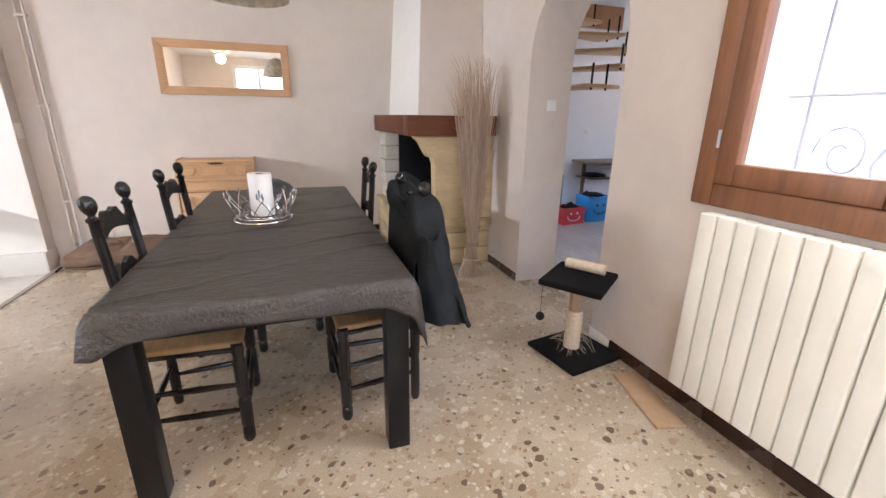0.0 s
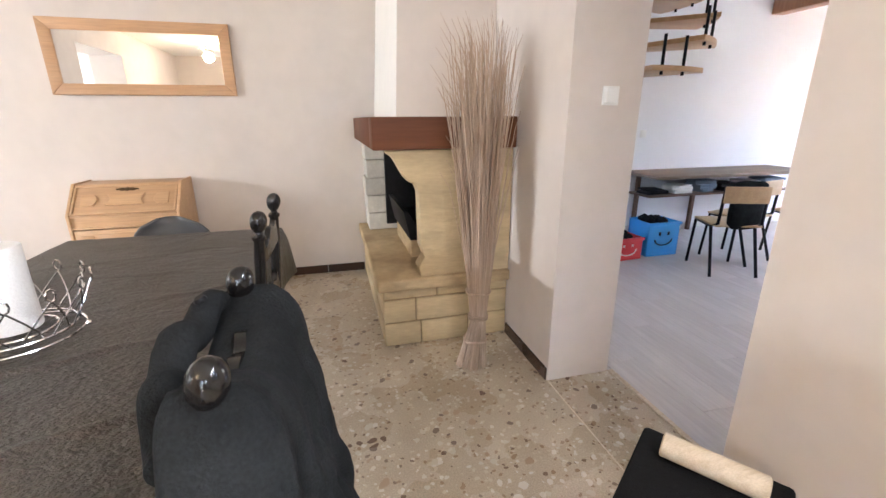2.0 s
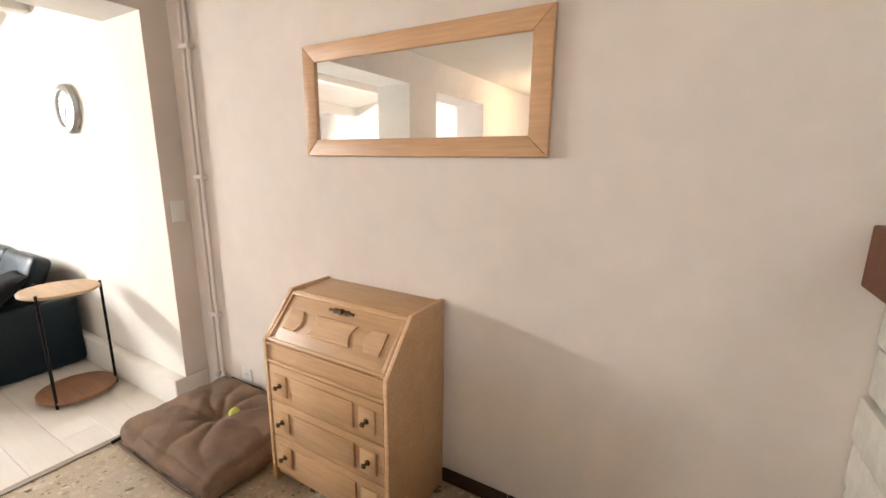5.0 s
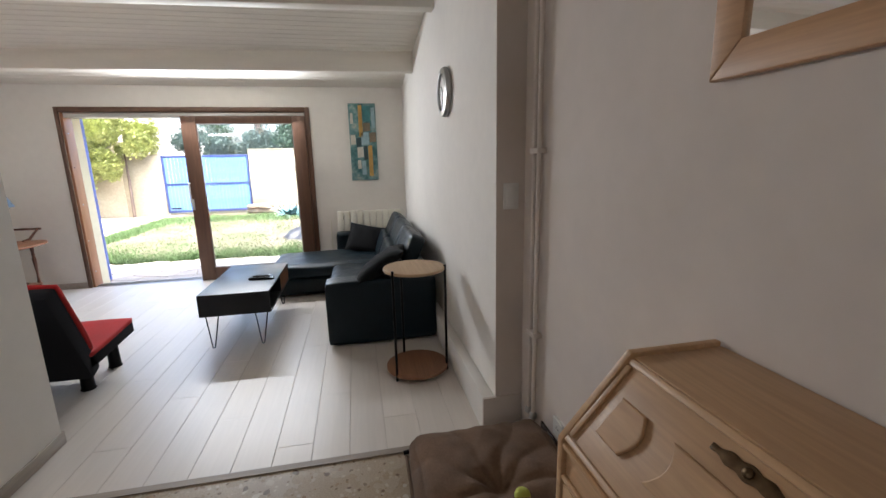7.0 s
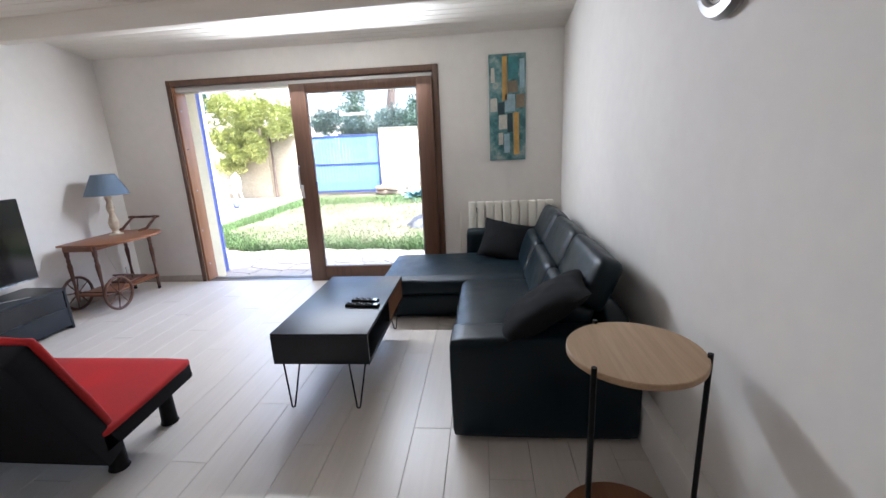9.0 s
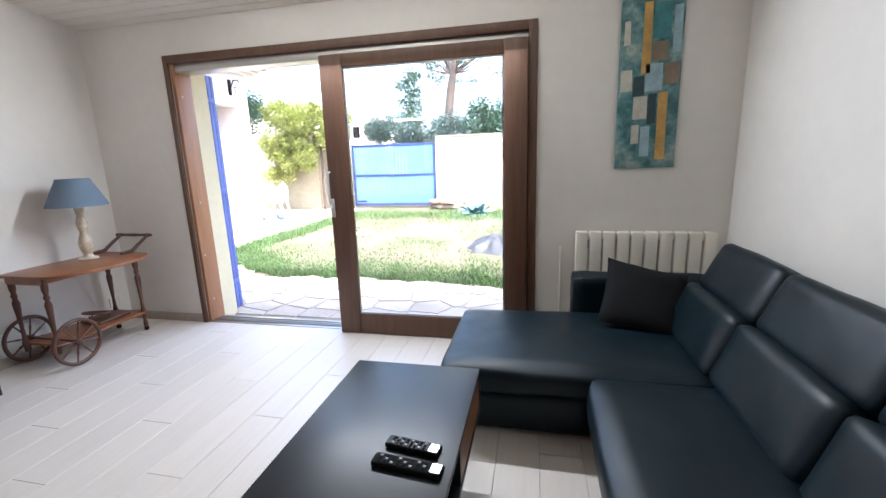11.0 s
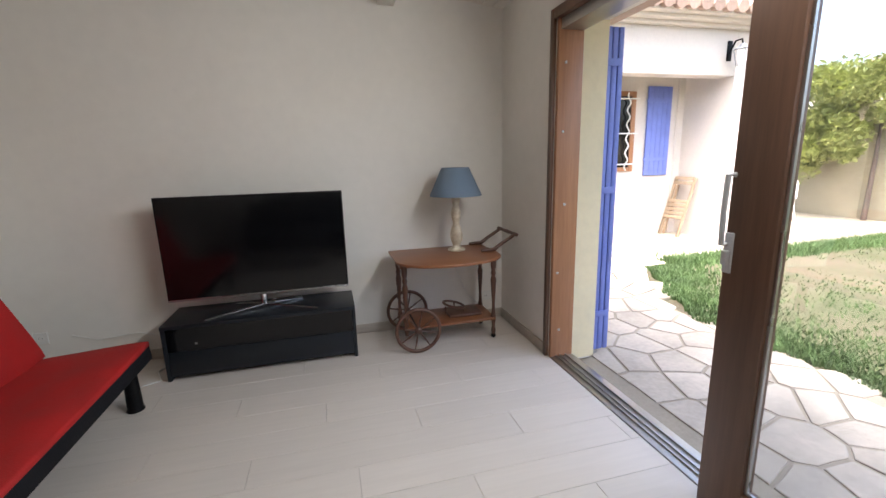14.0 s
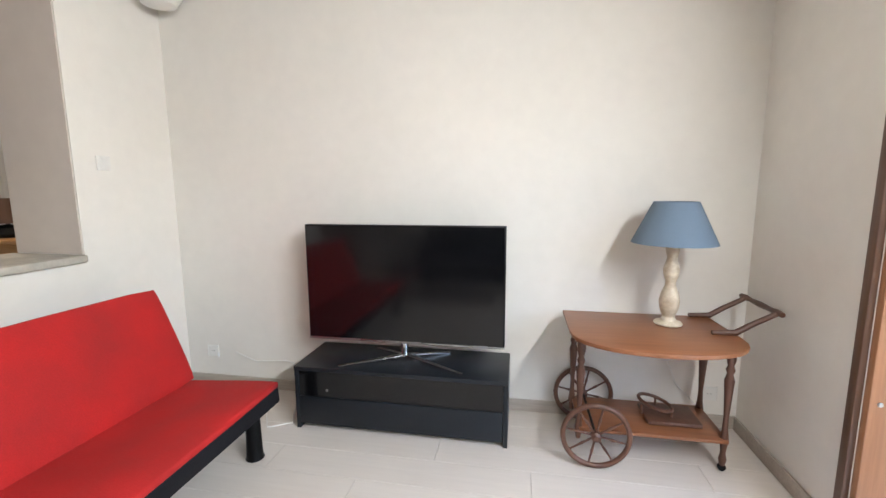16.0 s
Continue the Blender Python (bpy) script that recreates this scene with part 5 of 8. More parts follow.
def cat_tree():
    t = thing("cat_tree", (-0.23, -3.12, 0), "small black plush cat scratching post with hanging ball", "cat tree")
    bm = B()
    box(bm, -0.19, 0.19, -0.19, 0.19, 0, 0.028, 0.008, m=pose(-0.22, -3.135, 0, 0, 0, 10))
    part("base", bm, PLUSH, t)
    bm = B()
    lathe(bm, [(0.045, 0.028), (0.047, 0.03), (0.046, 0.12), (0.047, 0.25), (0.04, 0.262)], (-0.22, -3.11, 0), 20)
    part("sisal_post", bm, SISAL, t, "frayed sisal wound post")
    rng = random.Random(3)
    bm = B()
    for k in range(40):
        a = rng.uniform(0, 6.28)
        z = rng.uniform(0.03, 0.14)
        p = Vector((-0.22 + 0.045 * math.cos(a), -3.11 + 0.045 * math.sin(a), z))
        o = Vector((math.cos(a + rng.uniform(-1, 1)), math.sin(a + rng.uniform(-1, 1)), 0))
        tube(bm, [p, p + o * 0.03 + Vector((0, 0, 0.008)), p + o * 0.07 - Vector((0, 0, z - 0.032))], [0.0012, 0.001, 0.0006], 4)
    part("frayed_sisal", bm, SISAL, t)
    bm = B()
    lathe(bm, [(0.036, 0.262), (0.036, 0.48)], (-0.22, -3.11, 0), 20)
    part("bare_tube", bm, CARDBOARD, t, "bare cardboard upper tube")
    m = pose(-0.277, -3.185, 0.485, 2, 0, 37.5)
    bm = B()
    box(bm, -0.185, 0.185, -0.165, 0.165, -0.012, 0.022, 0.012, 3, m=m)
    part("platform", bm, PLUSH, t)
    bm = B()
    m2 = m @ pose(0.1, 0.0, 0.05, 90, 0, 0)
    lathe(bm, [(0.026, -0.11), (0.03, -0.107), (0.03, 0.107), (0.026, 0.11)], n=18, m=m2)
    part("scratch_roll", bm, SISAL, t, "cream sisal scratching roll")
    p = m @ Vector((-0.17, 0.14, -0.012))
    bm = B()
    tube(bm, [p, p - Vector((0, 0, 0.16))], 0.0015, 5)
    part("string", bm, PLUSH, t)
    bm = B()
    bmesh.ops.create_icosphere(bm, subdivisions=3, radius=0.024, matrix=Matrix.Translation(p - Vector((0, 0, 0.18))))
    part("pompom", bm, PLUSH, t, "black pompom on a string")


def radiator(name, axis, face, a0, a1, z0, z1, depth, n, label, gap=0.0025):
    """Cast radiator of n narrow sections; face is the wall, depth is signed into the room."""
    c = ((face, (a0 + a1) / 2, z0) if axis == "y" else ((a0 + a1) / 2, face, z0))
    t = thing(name, c, label, "radiator")
    w = (a1 - a0) / n
    off = 0.035 * (1 if depth > 0 else -1)
    front = face + depth
    for i in range(n):
        y = a0 + i * w
        bm = B()
        lo, hi = sorted((face + off, front))
        box(bm, lo, hi, y + gap, y + w - gap, z0, z1, 0.008, 3)
        s = part("section", bm, RADIATOR, t)
    lo, hi = sorted((face + off, front - (0.004 if depth > 0 else -0.004)))
    for z in (z0 + 0.04, z1 - 0.04):
        bm = B()
        tube(bm, [((lo + hi) / 2, a0 + 0.004, z), ((lo + hi) / 2, a1 - 0.004, z)], 0.02)
        part("header", bm, RADIATOR, t)
    for y in (a0 + w, a1 - w):
        bm = B()
        lo, hi = sorted((face, face + off * 1.2))
        box(bm, lo, hi, y - 0.015, y + 0.015, z1 - 0.12, z1 - 0.06)
        part("bracket", bm, STEEL, t)
    return t


def switch(name, m, w=0.08, h=0.08, label="white plastic light switch", cat="light switch"):
    """A plate on a wall: local x across, y up, z out of the wall."""
    t = thing(name, m.translation, label, cat)
    bm = B()
    box(bm, -w / 2, w / 2, -h / 2, h / 2, 0.0, 0.009, 0.003, m=m)
    p = part("plate", bm, PLASTIC_WHITE, t)
    bm = B()
    box(bm, -w * 0.32, w * 0.32, -h * 0.36, h * 0.36, 0.009, 0.013, 0.002, m=m)
    part("rocker", bm, PLASTIC_WHITE, p)


def socket(m, name="wall_socket"):
    t = thing(name, m.translation, "white plastic wall socket above the floor", "socket")
    bm = B()
    box(bm, -0.04, 0.04, -0.04, 0.04, 0, 0.009, 0.003, m=m)
    p = part("plate", bm, PLASTIC_WHITE, t)
    bm = B()
    lathe(bm, [(0.02, 0.006), (0.02, 0.0105), (0.017, 0.0105), (0.016, 0.007)], n=20, m=m)
    part("well", bm, PLASTIC_WHITE, p)
    for s in (-0.009, 0.009):
        bm = B()
        lathe(bm, [(0.0025, 0.008), (0.0025, 0.011)], n=8, m=m @ pose(s, 0, 0))
        part("hole", bm, BLACK_METAL, p)


def dog_bed():
    t = thing("dog_cushion", (-3.3, -0.35, 0), "rumpled brown suede pet cushion on the floor", "pet bed")
    bm = B()
    cushion(bm, -3.68, -2.86, -0.66, -0.05, 0.0, 0.115, 0.045, 70, 0.42, seed=3, wrinkle=0.012)
    for v in bm.verts:
        d = math.hypot(v.co.x + 3.27, v.co.y + 0.36)
        if v.co.z > 0.045:
            a = math.atan2(v.co.y + 0.36, v.co.x + 3.27)
            v.co.z -= 0.06 * math.exp(-(d / 0.08) ** 2)
            pleat = abs(math.sin(a * 4.5 + 1.6 * noise.noise(v.co * 4))) ** 0.6 - 0.6
            v.co.z += 0.026 * pleat * min(1, d / 0.1) * math.exp(-d * 2.2)
            v.co.z += 0.012 * (0.3 - abs(noise.noise(v.co * 9 + Vector((4, 0, 0)))))
        v.co.z = max(v.co.z, 0.002)
    part("cushion", bm, SUEDE, t, "", 80)
    bm = B()
    pts = [(-3.66, -0.68, 0.02), (-3.4, -0.685, 0.015), (-3.1, -0.69, 0.02), (-2.87, -0.68, 0.015)]
    tube(bm, pts, 0.008, 6)
    part("piping", bm, SUEDE, t)
    bm = B()
    tube(bm, [(-3.69, -0.6, 0.02), (-3.705, -0.64, 0.012), (-3.7, -0.69, 0.01)], 0.01, 6)
    part("zip_pull", bm, BLACK_FABRIC, t)


def dog_toy():
    t = thing("dog_toy", (-3.2, -0.33, 0.11), "yellow tennis ball with a knotted rope on the cushion", "pet toy")
    bm = B()
    bmesh.ops.create_icosphere(bm, subdivisions=3, radius=0.03, matrix=Matrix.Translation((-3.2, -0.31, 0.142)))
    part("ball", bm, TENNIS, t)
    bm = B()
    tube(bm, [(-3.2, -0.33, 0.13), (-3.17, -0.38, 0.125), (-3.15, -0.43, 0.124), (-3.13, -0.47, 0.128), (-3.1, -0.46, 0.13), (-3.12, -0.43, 0.126)], 0.009, 8)
    part("rope", bm, ROPE, t)


def wall_pipes():
    t = thing("heating_pipes", (-3.86, -0.03, 0.07), "pair of beige painted heating pipes in the corner", "pipes")
    for x in (-3.805, -3.75):
        bm = B()
        tube(bm, [(x, -0.028, 0.0), (x, -0.028, 2.608)], 0.0105, 10)
        part("pipe", bm, WALL_BEIGE, t)
    for z in (0.5, 1.37, 2.1):
        bm = B()
        box(bm, -3.82, -3.735, -0.044, 0.0, z - 0.012, z + 0.012, 0.003)
        part("clip", bm, WALL_BEIGE, t)
    for x in (-3.805, -3.75):
        bm = B()
        lathe(bm, [(0.02, 0), (0.02, 0.02), (0.012, 0.03)], (x, -0.028, 0.06), 10)
        part("nut", bm, STEEL, t)


def pendant():
    t = thing("pendant_lamp", (-1.84, -2.4, 2.608), "cream dome pendant lamp over the dining table", "ceiling lamp")
    bm = B()
    lathe(bm, [(0.05, 0.0), (0.05, -0.02), (0.01, -0.03)], (-1.84, -2.4, 2.608), 16)
    part("rose", bm, PLASTIC_WHITE, t)
    bm = B()
    tube(bm, [(-1.84, -2.4, 2.58), (-1.84, -2.4, 2.12)], 0.004)
    part("cord", bm, PLASTIC_WHITE, t)
    bm = B()
    lathe(bm, [(0.02, 0.26), (0.05, 0.25), (0.13, 0.18), (0.19, 0.06), (0.2, 0.0), (0.195, 0.0), (0.185, 0.06), (0.125, 0.175), (0.045, 0.24)], (-1.84, -2.4, 1.87), 28)
    part("shade", bm, CREAM_CERAMIC, t)
    bm = B()
    bmesh.ops.create_icosphere(bm, subdivisions=2, radius=0.035, matrix=Matrix.Translation((-1.84, -2.4, 2.0)))
    part("bulb", bm, PLASTIC_WHITE, t)


def ceiling_light():
    t = thing("ceiling_light", (-2.9, -5.0, 2.61), "white bowl ceiling light, lit, near the hatch", "ceiling lamp")
    bm = B()
    lathe(bm, [(0.07, 0.0), (0.07, -0.03), (0.015, -0.04), (0.012, -0.12)], (-2.9, -5.0, 2.61), 20)
    part("canopy", bm, PLASTIC_WHITE, t)
    for k in range(3):
        a = k * 2.1
        bm = B()
        lathe(bm, [(0.02, 0.05), (0.035, 0.04), (0.05, 0.0), (0.046, 0.0)], (-2.9 + 0.14 * math.cos(a), -5.0 + 0.14 * math.sin(a), 2.46), 14)
        sp = part("spot", bm, STEEL, t)
        bm = B()
        tube(bm, [(-2.9, -5.0, 2.5), (-2.9 + 0.14 * math.cos(a), -5.0 + 0.14 * math.sin(a), 2.5)], 0.008)
        part("arm", bm, STEEL, t)


ceiling_light()
dining_table()
tablecloth()
wire_basket()
paper_roll()
chair = ladder_chair()
chair.matrix_basis = pose(-1.232, -3.085, 0, 0, 0, 4)
chair["label"] = "black ladder-back chair with a jacket over its back"
for m in (pose(-1.283, -2.21, 0, 0, 0, -1), pose(-2.30, -3.115, 0, 0, 0, 181), pose(-2.275, -2.36, 0, 0, 0, 178)):
    c2 = copy_thing(chair, m)
    c2["label"] = "black ladder-back dining chair with a woven rush seat"
sc = shell_chair()
sc.matrix_basis = pose(-1.9, -1.14, -0.055)
coat()
secretary_desk()
wall_mirror()
fireplace()
reed_bundle()
cat_tree()
radiator("radiator", "y", 0.0, -5.35, -3.68, 0.14, 0.955, -0.1, 21, "cream aluminium radiator under the window")
switch("light_switch", pose(0.2, -2.02, 1.415, 90, 0, 0))
switch("light_switch", pose(DX + 0.004, -0.075, 1.155, 90, 0, 90), 0.08, 0.13, "cream double light switch on the pier")
switch("light_switch", pose(LX, -4.52, 1.36, 90, 0, -90), 0.08, 0.08, "white light switch beside the hatch")
socket(pose(-3.53, 0.0, 0.14, 90, 0, 0))
dog_bed()
dog_toy()
wall_pipes()
pendant()

bm = B()
box(bm, -0.07, 0.07, -0.21, 0.21, 0, 0.016, 0.004, m=pose(-0.14, -3.62, 0, 0, 0, -14))
solid("loose_board", bm, CARDBOARD, "loose brown board lying on the terrazzo", "board")

sb = thing("sideboard", (-2.55, -5.35, 0), "low oak sideboard beyond the hatch", "sideboard")
bm = B()
box(bm, -3.0, -2.1, -5.6, -5.1, 0, 0.8, 0.01)
part("body", bm, OAK, sb)
bm = B()
box(bm, -3.03, -2.07, -5.63, -5.07, 0.8, 0.83, 0.006)
part("top", bm, OAK, sb)
dl = thing("dark_lamp", (-2.5, -5.32, 0.83), "small lamp with a dark brown drum shade", "lamp")
bm = B()
lathe(bm, [(0.11, 0.0), (0.135, 0.03), (0.12, 0.08), (0.05, 0.1), (0.015, 0.105), (0.012, 0.2)], (-2.5, -5.32, 0.83), 24)
part("base", bm, BLACK_GLOSS, dl)
bm = B()
lathe(bm, [(0.17, 0.0), (0.16, 0.2), (0.155, 0.2), (0.165, 0.0)], (-2.5, -5.32, 0.95), 28)
part("shade", bm, BROWN_FRAME, dl)
cu = thing("curtain", (-0.2, -6.9, 0.1), "sheer white curtain hanging in the rear corner", "curtain")
bm = B()
n = 60
prev = None
for i in range(n + 1):
    x = -0.62 + 0.58 * i / n
    y = -6.9 + 0.03 * math.sin(i * 0.9) + 0.008 * math.sin(i * 2.3)
    row = [bm.verts.new((x, y, z)) for z in (0.08, 0.8, 1.5, 2.2)]
    if prev:
        for k in range(3):
            bm.faces.new((prev[k], row[k], row[k + 1], prev[k + 1]))
    prev = row
cl = part("cloth", bm, CURTAIN, cu, "", 80)
th = cl.modifiers.new("thickness", "SOLIDIFY")
th.thickness = 0.002
bm = B()
tube(bm, [(-1.2, -6.9, 2.215), (-0.01, -6.9, 2.215)], 0.012)
part("rod", bm, STEEL, cu)


# baseboard tiles in the dining room
def baseboard_tiles(name, along, lo, hi, face, into):
    t = thing(name, (0, 0, 0), "dark brown glazed skirting tiles", "baseboard", kind="structure")
    n = max(1, round((hi - lo) / 0.33))
    w = (hi - lo) / n
    bm = B()
    if along == "x":
        box(bm, -w / 2 + 0.0015, w / 2 - 0.0015, min(0, into), max(0, into), 0, 0.072, 0.003, 1)
    else:
        box(bm, min(0, into), max(0, into), -w / 2 + 0.0015, w / 2 - 0.0015, 0, 0.072, 0.003, 1)
    me = finish(bm, "tile", SKIRT_TILE, 40)
    shared_pieces("tile", me, [((lo + w * (i + 0.5), face, 0) if along == "x" else (face, lo + w * (i + 0.5), 0)) for i in range(n)], t)


baseboard_tiles("baseboard_north", "x", -3.7, -0.78, 0.0, -0.011)
baseboard_tiles("baseboard_arch", "y", -2.015, -1.465, 0.0, -0.011)
baseboard_tiles("baseboard_window", "y", -7.0, -3.18, 0.0, -0.011)
bm = B()
box(bm, -0.009, 0.0, -3.18, -3.0, 0, 0.068, 0.002)
solid("baseboard_bare", bm, WALL_WHITE, "bare plaster patch where skirting is missing", "baseboard", kind="structure")

# ---------------------------------------------------------------- living room things
def sofa():
    t = thing("corner_sofa", (-6.6, -0.7, F), "black faux leather corner sofa with tilting headrests", "sofa")
    b = SY - 0.075
    sx0, sx1 = -7.66, -5.50
    bm = B()
    cushion(bm, sx0, sx1, -1.09, b, F + 0.02, F + 0.2, 0.004, 6, 0.12, wrinkle=0.002)
    part("base", bm, LEATHER, t, "", 80)
    bm = B()
    cushion(bm, -7.60, -6.80, -1.80, -1.06, F + 0.02, F + 0.22, 0.004, 8, 0.12, wrinkle=0.003)
    part("chaise_base", bm, LEATHER, t, "", 80)
    bm = B()
    cushion(bm, -7.62, -6.78, -1.82, -0.42, F + 0.21, F + 0.36, 0.02, 14, 0.3, wrinkle=0.006)
    part("chaise_cushion", bm, LEATHER, t, "long chaise cushion", 80)
    bm = B()
    cushion(bm, -6.77, -5.51, -1.13, -0.42, F + 0.19, F + 0.37, 0.022, 14, 0.3, seed=4, wrinkle=0.006)
    part("seat_cushion", bm, LEATHER, t, "", 80)
    for x0, x1, y0, z1 in ((-5.505, -5.29, -1.12, 0.40), (-7.86, -7.665, -1.12, 0.42)):
        bm = B()
        cushion(bm, x0, x1, y0, b, F + 0.02, z1, 0.005, 12, 0.13, seed=x0, wrinkle=0.004)
        part("armrest", bm, LEATHER, t, "", 80)
    cuts = [-7.42, -6.81, -6.16, -5.51]
    bm = B()
    cushion(bm, sx0, sx1, -0.36, b, F + 0.15, 0.42, 0.004, 6, 0.2, wrinkle=0.002)
    part("back_frame", bm, LEATHER, t, "", 80)
    for i in range(3):
        x0, w = cuts[i] + 0.004, cuts[i + 1] - cuts[i]
        bm = B()
        m = pose(0, -0.575, 0.2, -21)
        cushion(bm, x0, x0 + w - 0.008, -0.075, 0.085, 0.0, 0.3, 0.006, 12, 0.24, m=m, seed=i, wrinkle=0.006)
        part("back_cushion", bm, LEATHER, t, "", 80)
        bm = B()
        m = pose(0, -0.43, 0.45, -25)
        cushion(bm, x0 + 0.003, x0 + w - 0.011, -0.07, 0.07, 0.0, 0.27, 0.008, 12, 0.26, m=m, seed=i + 7, wrinkle=0.006)
        part("headrest", bm, LEATHER, t, "raised tilting headrest", 80)
    for x in (-7.55, -5.4):
        for y in (-1.02, -0.35):
            bm = B()
            box(bm, x - 0.025, x + 0.025, y - 0.025, y + 0.025, F, F + 0.025)
            part("foot", bm, BLACK_METAL, t)
    for x in (-7.5, -6.88):
        bm = B()
        box(bm, x - 0.025, x + 0.025, -1.74, -1.69, F, F + 0.025)
        part("foot", bm, BLACK_METAL, t)


def pillow(m, mat, label, size=0.44, thick=0.14, seed=0):
    bm = B()
    n = 16
    top, bot = {}, {}
    for i in range(n + 1):
        for j in range(n + 1):
            u, v = -1 + 2 * i / n, -1 + 2 * j / n
            k = ((1 - u * u) * (1 - v * v)) ** 0.45
            pin = 1 - 0.1 * (1 - abs(u)) * abs(v) ** 3 - 0.1 * (1 - abs(v)) * abs(u) ** 3
            wr = 0.012 * noise.noise(Vector((u * 3 + seed, v * 3, seed)))
            x, y = u * size / 2 * (1 - 0.07 * (1 - v * v)) if abs(u) > 0.99 else u * size / 2 * pin, v * size / 2 * (1 - 0.07 * (1 - u * u)) if abs(v) > 0.99 else v * size / 2 * pin
            top[i, j] = bm.verts.new(m @ Vector((x, y, thick / 2 * k + wr * k)))
            bot[i, j] = top[i, j] if k < 1e-6 else bm.verts.new(m @ Vector((x, y, -thick / 2 * k + wr * k)))
    for i in range(n):
        for j in range(n):
            bm.faces.new((top[i, j], top[i + 1, j], top[i + 1, j + 1], top[i, j + 1]))
            bm.faces.new((bot[i, j], bot[i, j + 1], bot[i + 1, j + 1], bot[i + 1, j]))
    solid("cushion", bm, mat, label, "cushion", "sofa cushions", smooth=80)


def coffee_table():
    x0, x1, y0, y1 = -6.585, -5.555, -2.145, -1.59
    z0, z1 = 0.125, 0.31
    t = thing("coffee_table", (-6.07, -1.87, F), "matt black coffee table on hairpin legs", "coffee table")
    bm = B()
    box(bm, x0, x1, y0, y1, z1 - 0.018, z1, 0.002)
    part("top", bm, BLACK_GLOSS, t)
    bm = B()
    box(bm, x0, x1, y0, y1, z0, z0 + 0.018, 0.002)
    part("bottom", bm, BLACK_GLOSS, t)
    for q in ((x0, x0 + 0.018, y0, y1), (x1 - 0.018, x1, y0, y1), (x0 + 0.018, x1 - 0.018, y0, y0 + 0.018)):
        bm = B()
        box(bm, *q, z0 + 0.018, z1 - 0.018)
        part("side_panel", bm, BLACK_GLOSS, t)
    bm = B()
    box(bm, x0 + 0.018, -6.12, y1 - 0.02, y1 - 0.004, z0 + 0.018, z1 - 0.018)
    part("drawer_front", bm, WALNUT, t, "brown drawer front")
    bm = B()
    box(bm, -6.12, -6.1, y0 + 0.018, y1 - 0.004, z0 + 0.018, z1 - 0.018)
    part("divider", bm, BLACK_GLOSS, t)
    for x, lean in ((x0 + 0.04, -0.05), (x1 - 0.04, 0.05)):
        for y in (y0 + 0.085, y1 - 0.085):
            bm = B()
            sx = 0.05
            tube(bm, [(x, y - sx, z0), (x + lean * 0.9, y - 0.012, F + 0.03), (x + lean, y - 0.008, F + 0.008), (x + lean, y, F + 0.005), (x + lean, y + 0.008, F + 0.008), (x + lean * 0.9, y + 0.012, F + 0.03), (x, y + sx, z0)], 0.005, 8)
            part("hairpin_leg", bm, BLACK_METAL, t)


def remote(m, length, mat, label, seed):
    t = thing("remote_control", m.translation, label, "remote control", "remote controls on the table")
    bm = B()
    box(bm, -length / 2, length / 2, -0.024, 0.024, 0, 0.018, 0.006, 3, m=m)
    part("body", bm, mat, t)
    for i in range(8):
        for j in range(3):
            bm = B()
            x = -length / 2 + 0.02 + i * (length - 0.06) / 8
            box(bm, x, x + 0.009, -0.016 + j * 0.0115, -0.008 + j * 0.0115, 0.018, 0.0205, 0.001, 1, m=m)
            part("button", bm, GREY_FABRIC if (i + j + seed) % 3 else IRON_GREY, t)
    bm = B()
    box(bm, length / 2 - 0.035, length / 2 - 0.006, -0.018, 0.018, 0.0175, 0.0188, m=m)
    part("end_panel", bm, STEEL, t)


def side_table():
    cx, cy = -4.79, -0.47
    t = thing("side_table", (cx, cy, F), "tall round side table with slim dark legs", "side table")
    bm = B()
    lathe(bm, [(0.2, 0.6), (0.213, 0.603), (0.213, 0.619), (0.21, 0.622)], (cx, cy, 0), 40)
    part("top", bm, TABLE_TOP, t, "warm beech round tabletop")
    bm = B()
    lathe(bm, [(0.212, -0.12), (0.22, -0.118), (0.22, -0.1), (0.212, -0.098)], (cx, cy, 0), 40)
    part("tray", bm, WALNUT, t, "walnut lower tray")
    for a in (200, 311, 75):
        x, y = cx + 0.214 * math.cos(radians(a)), cy + 0.214 * math.sin(radians(a))
        bm = B()
        tube(bm, [(x, y, F), (x, y, 0.634)], 0.009, 10)
        part("leg", bm, BLACK_METAL, t)


